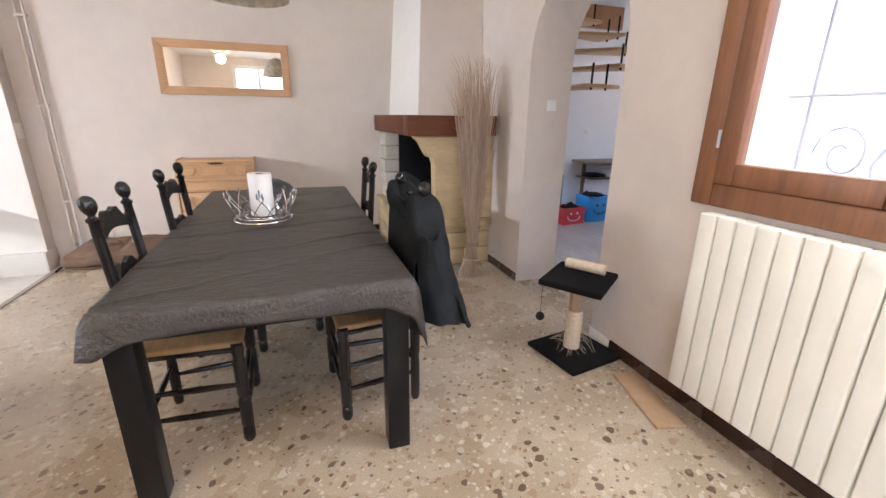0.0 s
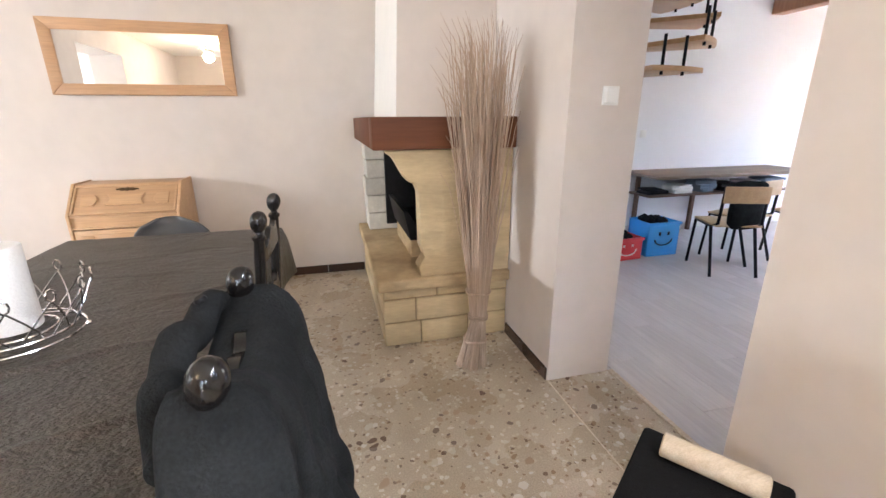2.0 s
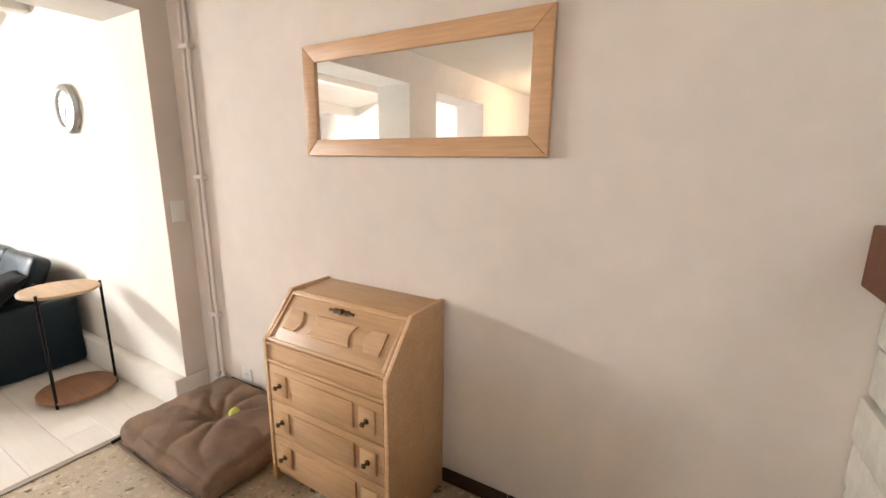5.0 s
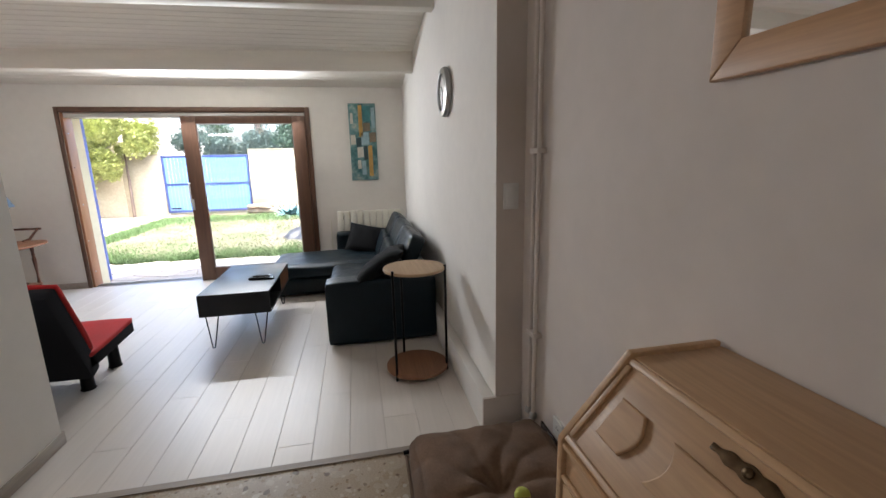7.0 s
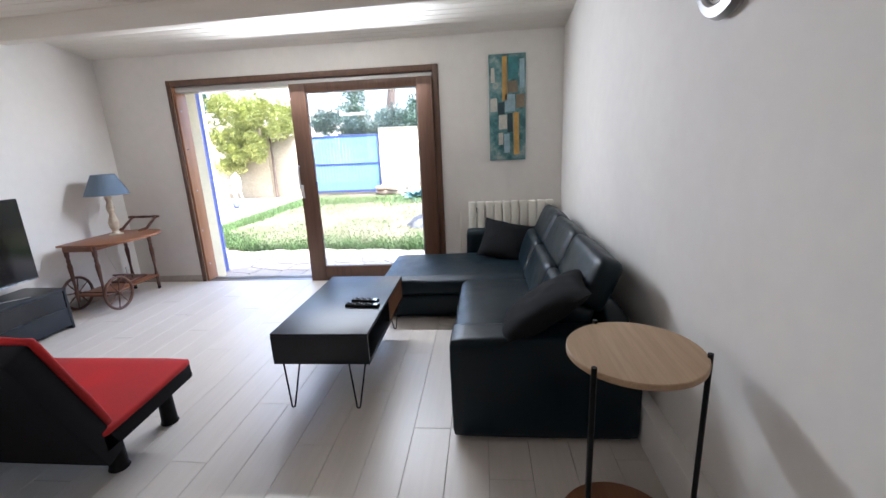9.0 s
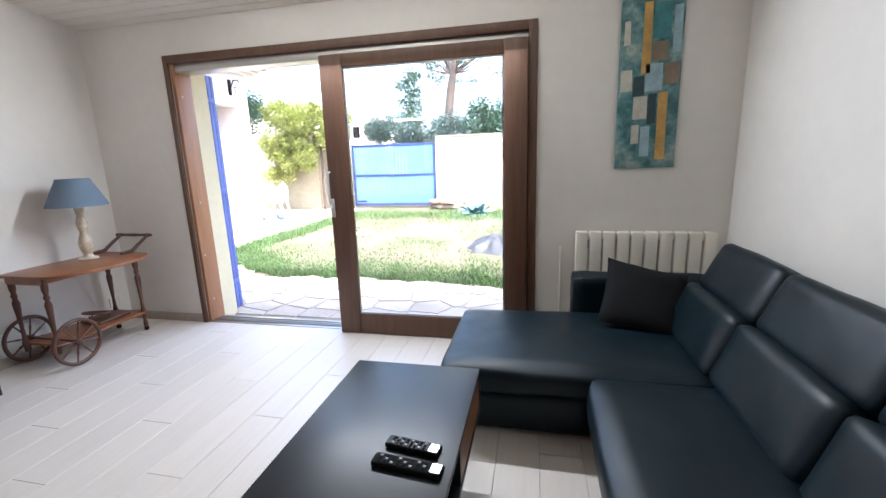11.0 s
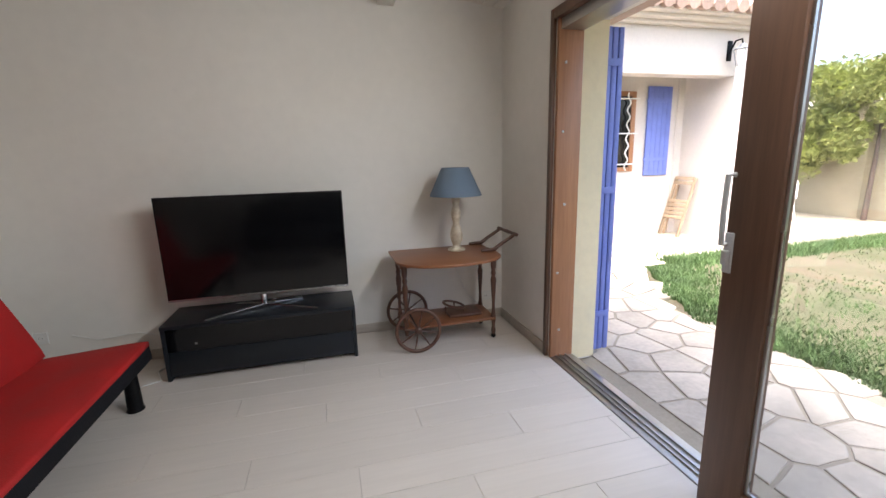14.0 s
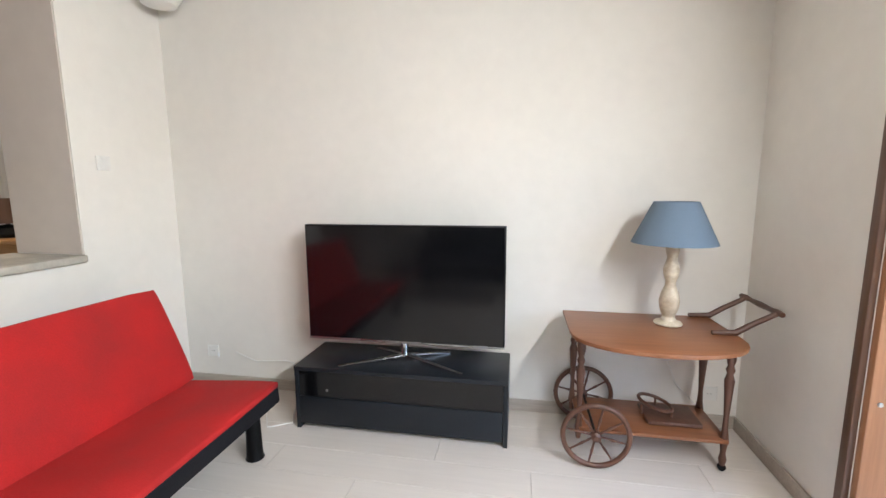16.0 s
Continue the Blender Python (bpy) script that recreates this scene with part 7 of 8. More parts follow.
for k in range(6):
    x = 2.42 + k * 0.32
    c = k % 3
    ps = thing("paper_stack", (x, 0.18, 0.521), ("dark folders stacked under the desk board", "white papers stacked under the desk board", "blue folders stacked under the desk board")[c], "papers", "paper stacks")
    z = 0.0
    for j in range(2 + c):
        h = rng.uniform(0.02, 0.05)
        a, d = rng.uniform(0.09, 0.14), rng.uniform(0.09, 0.13)
        bm = B()
        box(bm, -a, a, -d, d, z, z + h, 0.003, m=pose(x, 0.18, 0.521, 0, 0, rng.uniform(-14, 14)))
        part("folder", bm, (BLACK_FABRIC, PAPER, SHADE_BLUE)[c], ps)
        z += h + 0.0005
switch("light_switch", pose(2.42, 0.45, 1.15, 90, 0, 0), 0.08, 0.08, "white switch on the stairwell wall")

# ---------------------------------------------------------------- garden
def lawn_edge(y):
    """x of the terrace side of the lawn."""
    return -9.5 - 0.12 * math.sin(y * 1.3) - 0.65 * max(0.0, -4.5 - y)


bm = B()
n = 60
box(bm, -600, GX - 0.34, -600, 600, G - 0.5, G - 0.02)
ground = solid("ground", bm, SOIL, "dry sandy garden soil with thin lawn", "ground", kind="structure", smooth=0)
bm = B()
box(bm, GX - 0.30, 600, 2.0, 600, G - 0.5, G - 0.02)
box(bm, GX - 0.30, 600, -600, -8.2, G - 0.5, G - 0.02)
box(bm, 6.4, 600, -8.1, 2.0, G - 0.5, G - 0.02)
solid("ground_beyond", bm, SOIL, "dry soil round the house", "ground", kind="structure", smooth=0)
bm = B()
box(bm, -9.55, GX - 0.16, -6.8, 2.0, G - 0.1, G - 0.007)
box(bm, -17.1, -9.55, -12.0, -6.3, G - 0.1, G - 0.0075)
bed = solid("terrace_bed", bm, JOINT, "sandy bed of the crazy paving", "terrace", kind="structure", smooth=0)

def lawn_height(x, y):
    """Top of the mounded lawn soil."""
    return G + 0.012 + 0.03 * noise.noise(Vector((x * 0.8, y * 0.8, 0))) + 0.012 * noise.noise(Vector((x * 4, y * 4, 0)))


# mounded lawn soil
bm = B()
nx, ny = 36, 40
vs = {}
for i in range(nx + 1):
    for j in range(ny + 1):
        y = -6.3 + 9.0 * j / ny
        xa = lawn_edge(y) if y > -6.2 else -11.4
        x = xa + (-16.6 - xa) * i / nx
        z = lawn_height(x, y)
        edge = min(1, i / 2, j / 2, (ny - j) / 2, (nx - i) / 2)
        vs[i, j] = bm.verts.new((x, y, G - 0.018 + (z - G + 0.018) * edge))
for i in range(nx):
    for j in range(ny):
        bm.faces.new((vs[i, j], vs[i + 1, j], vs[i + 1, j + 1], vs[i, j + 1]))
solid("lawn_soil", bm, SOIL, "uneven worn lawn soil", "lawn", kind="structure", smooth=60)


def grass_patch(name, count, where, label, h0, h1, seed, low=False):
    rng = random.Random(seed)
    verts, faces = [], []
    for _ in range(count):
        x, y, k = where(rng)
        a = rng.uniform(0, 6.283)
        h = rng.uniform(h0, h1) * k
        wd = rng.uniform(0.004, 0.009)
        lx, ly = rng.uniform(-0.6, 0.6) * h, rng.uniform(-0.6, 0.6) * h
        dx, dy = wd * math.cos(a), wd * math.sin(a)
        i = len(verts)
        z = lawn_height(x, y) - 0.012 if low else G - 0.02
        verts += [(x - dx, y - dy, z), (x + dx, y + dy, z), (x + dx * 0.8 + lx * 0.4, y + dy * 0.8 + ly * 0.4, z + h * 0.6), (x - dx * 0.8 + lx * 0.4, y - dy * 0.8 + ly * 0.4, z + h * 0.6), (x + lx, y + ly, z + h)]
        faces += [(i, i + 1, i + 2, i + 3), (i + 3, i + 2, i + 4)]
    me = bpy.data.meshes.new(name)
    me.from_pydata(verts, [], faces)
    me.materials.append(GRASS)
    tagged(new(name, me), label, "grass", kind="stuff")


def rim(r):
    y = r.uniform(-6.1, 1.5)
    return lawn_edge(y) + 0.12 * noise.noise(Vector((y * 3, 0, 0))) - abs(r.gauss(0, 0.42)) + 0.03, y, 0.55 + 0.6 * (0.5 + noise.noise(Vector((y * 2.2, 4, 0))))


def leftrim(r):
    x = r.uniform(-15.5, -10.75)
    return x, -6.1 + r.gauss(0, 0.12), 0.9


def back(r):
    y = r.uniform(-6.4, 1.5)
    return -15.2 + r.gauss(0, 0.5), y, 0.9


def sparse(r):
    while True:
        x, y = r.uniform(-16, -10.0), r.uniform(-5.7, 1.5)
        if noise.noise(Vector((x * 0.7, y * 0.7, 3))) + 0.5 * noise.noise(Vector((x * 2.3, y * 2.3, 7))) > r.uniform(-0.35, 0.2):
            return x, y, 0.5


grass_patch("grass_rim", 31000, rim, "uncut grass along the terrace edge", 0.03, 0.1, 1)
grass_patch("grass_side", 11000, leftrim, "grass along the side path", 0.05, 0.16, 2)
grass_patch("grass_back", 12000, back, "grass before the garden wall", 0.05, 0.16, 3)
grass_patch("grass_thin", 15000, sparse, "thin worn grass on the lawn", 0.04, 0.09, 4, True)


def leaf_cloud(name, clumps, mat, parent, per, size, seed, label="", flat=0.6):
    """A crown of many small leaves gathered in clumps."""
    rng = random.Random(seed)
    verts, faces = [], []
    o = ORIGIN[parent.name]
    for (cx, cy, cz, r) in clumps:
        for _ in range(per):
            d = Vector((rng.gauss(0, 1), rng.gauss(0, 1), rng.gauss(0, flat)))
            d = d.normalized() * r * rng.random() ** 0.4
            p = Vector((cx, cy, cz)) + d - o
            u = Vector((rng.uniform(-1, 1), rng.uniform(-1, 1), rng.uniform(-1, 1))).normalized()
            v = u.orthogonal().normalized()
            s = size * rng.uniform(0.6, 1.3)
            i = len(verts)
            verts += [tuple(p - u * s), tuple(p + v * s * 0.45), tuple(p + u * s), tuple(p - v * s * 0.45)]
            faces.append((i, i + 1, i + 2, i + 3))
    me = bpy.data.meshes.new(name)
    me.from_pydata(verts, [], faces)
    me.materials.append(mat)
    ob = new(name, me)
    ob.parent = parent
    ORIGIN[ob.name] = o
    if label:
        ob["label"] = label
    return ob


def garden_walls():
    for nm, q, lab in (("garden_wall", (-17.4, -17.1, -4.2, 6.0, G - 0.1, 1.81), "cream rendered garden wall beside the gate"), ("garden_wall", (-17.4, -17.1, -7.95, -6.86, G - 0.1, 1.69), "cream rendered gate pier wall"), ("garden_wall", (-17.4, -17.1, -16.0, -7.95, G - 0.1, 2.1), "pale rendered garden wall behind the terrace"), ("garden_wall", (-17.1, -8.27, 2.2, 2.45, G - 0.1, 1.8), "cream rendered side garden wall")):
        t = thing(nm, (q[0], q[2], G), lab, "wall", kind="structure")
        bm = B()
        box(bm, *q, 0.01)
        part("render", bm, RENDER_CREAM, t)
        bm = B()
        box(bm, q[0] - 0.02, q[1] + 0.02, q[2], q[3], q[5], q[5] + 0.04, 0.01)
        part("coping", bm, RENDER_CREAM, t)


def gate():
    t = thing("garden_gate", (-17.2, -5.5, G), "faded blue ribbed metal garden gate", "gate")
    y0, y1, z0, z1 = -6.82, -4.24, G + 0.06, 1.68
    for q in ((y0, y0 + 0.06, z0, z1), (y1 - 0.06, y1, z0, z1), (y0 + 0.06, y1 - 0.06, z0, z0 + 0.07), (y0 + 0.06, y1 - 0.06, z1 - 0.06, z1), (y0 + 0.06, y1 - 0.06, 0.74, 0.8)):
        bm = B()
        box(bm, -17.22, -17.17, *q, 0.004)
        part("frame_bar", bm, NAVY_PAINT, t, "dark navy frame bar")
    for z in (z0, 0.6):
        bm = B()
        lathe(bm, [(0.03, 0), (0.03, 0.1)], (-17.2, y1 - 0.03, G - 0.03 if z == z0 else z), 10)
        part("hinge", bm, STEEL, t)
    n = 24
    w = (y1 - y0 - 0.12) / n
    for za, zb in ((z0 + 0.07, 0.74), (0.8, z1 - 0.06)):
        bm = B()
        box(bm, -17.205, -17.188, -w / 2 + 0.004, w / 2 - 0.004, za, zb, 0.004, 1)
        me = finish(bm, "board", BLUE_GATE, 40)
        o = ORIGIN[t.name]
        for i in range(n):
            ob = new("board", me)
            ob.location = Vector((0, y0 + 0.06 + w * (i + 0.5), 0)) - o
            ob.parent = t
    bm = B()
    box(bm, -17.165, -17.15, y0 + 0.1, y0 + 0.4, z0 + 0.12, z0 + 0.16)
    part("drop_bolt", bm, BLACK_METAL, t)


def pool_house():
    t = thing("neighbour_house", (-10, -8, G), "low pale house with porch and tiled roof", "house")
    fy = -7.1
    bm = B()
    box(bm, -12.9, -5.5, -12.0, -8.0, G - 0.1, 3.0)
    part("wall", bm, RENDER_WHITE, t)
    bm = B()
    box(bm, -12.9, -12.56, -8.0, fy, G - 0.1, 3.0)
    part("end_pier", bm, RENDER_WHITE, t)
    bm = B()
    box(bm, -12.56, -5.5, fy - 0.25, fy, 2.32, 3.0, 0.008)
    part("porch_beam", bm, RENDER_WHITE, t)
    bm = B()
    box(bm, -12.56, -5.5, -8.0, fy - 0.25, 2.75, 2.8)
    part("porch_ceiling", bm, RENDER_WHITE, t)
    bm = B()
    box(bm, -12.56, -5.5, -8.0, fy, G - 0.1, G + 0.012)
    part("porch_floor", bm, PAVING, t)
    # moulded eaves
    for k in range(3):
        bm = B()
        box(bm, -13.05 - 0.05 * k, -5.5, fy, fy + 0.1 + 0.1 * k, 2.95 + 0.05 * k, 3.0 + 0.05 * k, 0.01)
        part("eaves_moulding", bm, RENDER_WHITE, t)
    bm = B()
    prism(bm, [(fy + 0.36, 3.1), (-12.2, 4.3), (-12.2, 4.4), (fy + 0.36, 3.14)], -13.2, -5.5, "x")
    rf = part("roof", bm, ROOF_TILE, t, "terracotta tiled roof", 0)
    bm = B()
    tube(bm, [(0, 0, 0), (0, -1.5, 0.3535), (0, -3.0, 0.707)], 0.085, 10)
    me = finish(bm, "roof_tile", ROOF_TILE, 60)
    o = ORIGIN[t.name]
    for i in range(38):
        ob = new("roof_tile", me)
        ob.location = Vector((-13.15 + i * 0.2, fy + 0.4, 3.13)) - o
        ob.parent = rf
    # window with bars and open shutter
    w = thing("porch_window", (-11.2, -8.0, 1.0), "brown porch window with white wavy bars", "window", kind="structure")
    bm = B()
    box(bm, -11.5, -10.5, -8.0, -7.985, 0.98, 2.17)
    part("pane", bm, SCREEN, w, "dark glass")
    for q in ((-11.56, -11.48, 0.93, 2.22), (-10.52, -10.44, 0.93, 2.22), (-11.48, -10.52, 2.14, 2.22), (-11.48, -10.52, 0.93, 1.0), (-11.04, -10.96, 1.0, 2.14)):
        bm = B()
        box(bm, q[0], q[1], -8.0, -7.96, q[2], q[3], 0.005)
        part("frame_bar", bm, JAMB_WOOD, w)
    for i in range(5):
        x = -11.4 + i * 0.2
        bm = B()
        if i % 2 == 0:
            tube(bm, [(x + 0.03 * math.sin(k * 1.1), -7.93, 0.95 + k * 0.04) for k in range(32)], 0.012, 6)
        else:
            tube(bm, [(x, -7.93, 0.95), (x, -7.93, 2.2)], 0.012, 6)
        part("bar", bm, PLASTIC_WHITE, w)
    for z in (1.05, 1.55, 2.1):
        bm = B()
        tube(bm, [(-11.6, -7.93, z), (-10.4, -7.93, z)], 0.012, 6)
        part("cross_bar", bm, PLASTIC_WHITE, w)
    s = thing("shutter", (-12.03, -7.97, 0.85), "blue painted board shutter folded against the wall", "shutter", "blue shutters")
    for i in range(5):
        bm = B()
        box(bm, -12.26 + i * 0.094, -12.26 + i * 0.094 + 0.09, -7.99, -7.955, 0.85, 2.305, 0.005)
        part("board", bm, BLUE_PAINT, s)
    for z in (1.1, 2.05):
        bm = B()
        box(bm, -12.24, -11.76, -7.955, -7.945, z, z + 0.05)
        part("strap", bm, BLUE_PAINT, s)
    bm = B()
    tube(bm, [(-12.42, -7.985, G), (-12.42, -7.985, 2.7)], 0.02)
    part("conduit", bm, RENDER_WHITE, t)
    # lantern
    ln = thing("wall_lantern", (-12.4, fy, 2.6), "grey iron wall lantern with frosted glass", "lantern")
    bm = B()
    box(bm, -12.45, -12.37, fy, fy + 0.02, 2.52, 2.8, 0.004)
    part("back_plate", bm, BLACK_METAL, ln)
    bm = B()
    tube(bm, [(-12.41, fy + 0.01, 2.62), (-12.41, fy + 0.1, 2.78), (-12.41, fy + 0.2, 2.78), (-12.41, fy + 0.22, 2.7)], 0.012)
    part("bracket", bm, BLACK_METAL, ln)
    bm = B()
    lathe(bm, [(0.02, 0.3), (0.05, 0.27), (0.12, 0.22), (0.115, 0.21)], (-12.41, fy + 0.22, 2.42), 6)
    part("cap", bm, IRON_GREY, ln)
    bm = B()
    lathe(bm, [(0.055, 0.0), (0.1, 0.21)], (-12.41, fy + 0.22, 2.42), 6)
    part("glass", bm, PLASTIC_WHITE, ln, "frosted lantern glass", 0)
    for k in range(6):
        a = k * math.pi / 3
        bm = B()
        tube(bm, [(-12.41 + 0.057 * math.cos(a), fy + 0.22 + 0.057 * math.sin(a), 2.415), (-12.41 + 0.103 * math.cos(a), fy + 0.22 + 0.103 * math.sin(a), 2.635)], 0.006, 5)
        part("rib", bm, IRON_GREY, ln)


def folded_chair():
    t = thing("folding_chair", (-12.2, -7.74, G), "folded weathered wooden garden chair leaning on the wall", "chair")
    m = pose(-12.2, -7.74, G + 0.012, 16, 0, -90)
    for x in (-0.2, 0.2):
        bm = B()
        box(bm, x - 0.02, x + 0.02, -0.02, 0.02, 0.0, 1.02, 0.004, m=m)
        part("leg", bm, WEATHERED, t)
        bm = B()
        box(bm, x * 0.78 - 0.018, x * 0.78 + 0.018, -0.055, -0.022, 0.02, 0.9, 0.004, m=m)
        part("leg", bm, WEATHERED, t)
    for z in (0.3, 0.37, 0.44, 0.51, 0.58, 0.9, 0.98):
        bm = B()
        box(bm, -0.2, 0.2, 0.021, 0.035, z, z + 0.055, 0.003, m=m)
        part("slat", bm, WEATHERED, t)


def garden_furniture():
    t = thing("garden_table", (-14.9, -9.0, G), "weathered garden table on the terrace", "table")
    bm = B()
    lathe(bm, [(0.6, 0.7), (0.62, 0.71), (0.62, 0.73), (0.6, 0.74)], (-14.9, -9.1, G), 30)
    part("top", bm, WEATHERED, t)
    for a in range(4):
        bm = B()
        x, y = -14.9 + 0.4 * math.cos(a * 1.57 + 0.7), -9.1 + 0.4 * math.sin(a * 1.57 + 0.7)
        tube(bm, [(x, y, G), (x, y, G + 0.7)], 0.025)
        part("leg", bm, WEATHERED, t)
    c = thing("plastic_chair", (0, 0, 0), "white moulded plastic garden chair", "chair", "white garden chairs")
    bm = B()
    cushion(bm, -0.22, 0.22, -0.22, 0.22, 0.4, 0.44, 0.005, 4, 0.4)
    part("seat", bm, PLASTIC_WHITE, c)
    for k in range(5):
        bm = B()
        x = -0.16 + 0.08 * k
        box(bm, x - 0.025, x + 0.025, 0.2, 0.22, 0.46, 0.84 - 0.4 * (x * x) * 4, 0.006)
        part("back_slat", bm, PLASTIC_WHITE, c)
    bm = B()
    tube(bm, [(-0.24, 0.22, 0.44), (-0.22, 0.23, 0.75), (0, 0.24, 0.88), (0.22, 0.23, 0.75), (0.24, 0.22, 0.44)], 0.025)
    part("back_hoop", bm, PLASTIC_WHITE, c)
    for sx in (-1, 1):
        for sy in (-1, 1):
            bm = B()
            tube(bm, [(sx * 0.2, sy * 0.19, 0.4), (sx * 0.25, sy * 0.25, 0)], [0.03, 0.022])
            part("leg", bm, PLASTIC_WHITE, c)
        bm = B()
        tube(bm, [(sx * 0.25, -0.22, 0.4), (sx * 0.26, -0.2, 0.63), (sx * 0.26, 0.2, 0.66)], 0.022)
        part("armrest", bm, PLASTIC_WHITE, c)
    c.matrix_basis = pose(-14.75, -8.15, G - 0.0, 0, 0, 150)
    copy_thing(c, pose(-15.75, -8.6, G, 0, 0, 60))
    b = thing("blue_ball", (-15.0, -8.0, G), "small blue and white play ball", "ball")
    bm = B()
    bmesh.ops.create_icosphere(bm, subdivisions=3, radius=0.11, matrix=Matrix.Translation((-14.6, -7.75, G + 0.11)))
    part("ball_skin", bm, BLUE_PAINT, b)


def agave():
    t = thing("agave", (-15.3, -2.8, G), "blue-green agave rosette in the garden", "agave")
    rng = random.Random(2)
    for k in range(26):
        a = k * 2.39996
        el = 0.25 + 0.95 * (k / 26)
        L = rng.uniform(0.42, 0.62)
        bm = B()
        d = Vector((math.cos(a) * math.cos(el), math.sin(a) * math.cos(el), math.sin(el)))
        s = Vector((-math.sin(a), math.cos(a), 0))
        up = d.cross(s) * -1
        rows = []
        for i in range(6):
            f = i / 5
            w = 0.07 * (1 - f ** 2.2) * (0.6 + 0.8 * min(1, f * 3)) + 0.002
            p = Vector((-15.3, -2.8, G)) + d * L * f - Vector((0, 0, 0.12 * f * f))
            rows.append([bm.verts.new(p - s * w + up * 0.02), bm.verts.new(p - up * 0.012), bm.verts.new(p + s * w + up * 0.02), bm.verts.new(p + up * 0.008)])
        for x, y in zip(rows, rows[1:]):
            for i in range(4):
                bm.faces.new((x[i], x[(i + 1) % 4], y[(i + 1) % 4], y[i]))
        part("leaf", bm, AGAVE, t)


def tarp():
    bm = B()
    n = 26
    vs = {}
    for i in range(n + 1):
        for j in range(n + 1):
            u, v = -1 + 2 * i / n, -1 + 2 * j / n
            r = max(abs(u), abs(v))
            a = math.atan2(v, u)
            k = 1 + 0.15 * math.sin(3 * a + 1) + 0.05 * math.sin(7 * a)
            h = 0.2 * max(0, 1 - r ** 1.4) + 0.11 * (0.5 - abs(noise.noise(Vector((u * 1.7 + 3, v * 1.7, 2))))) * (1 - r) + 0.06 * noise.noise(Vector((u * 2.2, v * 2.2, 0))) * (1 - r) + 0.075 * abs(noise.noise(Vector((u * 5, v * 5, 4)))) * (1 - r * r) + 0.03 * abs(math.sin(a * 5 + r * 3)) * (1 - r) * r * 4
            vs[i, j] = bm.verts.new((-11.32 + u * 0.4 * k, -1.95 + v * 0.44 * k, G - 0.02 + max(0, h)))
    for i in range(n):
        for j in range(n):
            bm.faces.new((vs[i, j], vs[i + 1, j], vs[i + 1, j + 1], vs[i, j + 1]))
    bmesh.ops.holes_fill(bm, edges=[e for e in bm.edges if e.is_boundary])
    solid("tarpaulin", bm, TARP, "grey plastic tarpaulin heaped over something", "tarpaulin", smooth=50)


def stones():
    rng = random.Random(6)
    for k in range(14):
        bm = B()
        bmesh.ops.create_icosphere(bm, subdivisions=2, radius=1.0)
        s = Vector((rng.uniform(0.1, 0.2), rng.uniform(0.12, 0.28), rng.uniform(0.07, 0.12)))
        layer = k // 8
        c = Vector((-16.8 + rng.uniform(-0.1, 0.15), -4.15 + (k % 8) * 0.2, G + 0.07 + 0.14 * layer))
        for v in bm.verts:
            p = v.co * (1 + 0.25 * noise.noise(v.co * 1.6 + Vector((k, 0, 0))))
            v.co = Vector((max(-0.8, min(0.8, p.x)) * s.x, max(-0.8, min(0.8, p.y)) * s.y, max(-0.8, min(0.8, p.z)) * s.z)) + c
        solid("garden_stone", bm, GARDEN_STONE, "rough pale stone stacked by the garden wall", "stone", "stacked stones", smooth=30)


def limb(bm, p, d, L, r, depth, rng, tips):
    pts, rs = [Vector(p)], [r]
    for i in range(5):
        d = (d + Vector((rng.uniform(-1, 1), rng.uniform(-1, 1), rng.uniform(-0.4, 0.7))) * 0.16).normalized()
        pts.append(pts[-1] + d * L / 5)
        rs.append(r * (1 - 0.11 * (i + 1)))
    tube(bm, pts, rs, 8 if depth > 1 else 5)
    if depth == 0:
        tips.append(pts[-1])
        tips.append(pts[3])
        return
    for k in range(3 if depth > 1 else 3):
        q = pts[rng.choice((3, 4, 5))]
        a = rng.uniform(0, 6.28)
        nd = (d * 0.7 + Vector((math.cos(a), math.sin(a), rng.uniform(-0.1, 0.5))) * 0.75).normalized()
        limb(bm, q, nd, L * rng.uniform(0.6, 0.8), rs[-1] * 0.7, depth - 1, rng, tips)


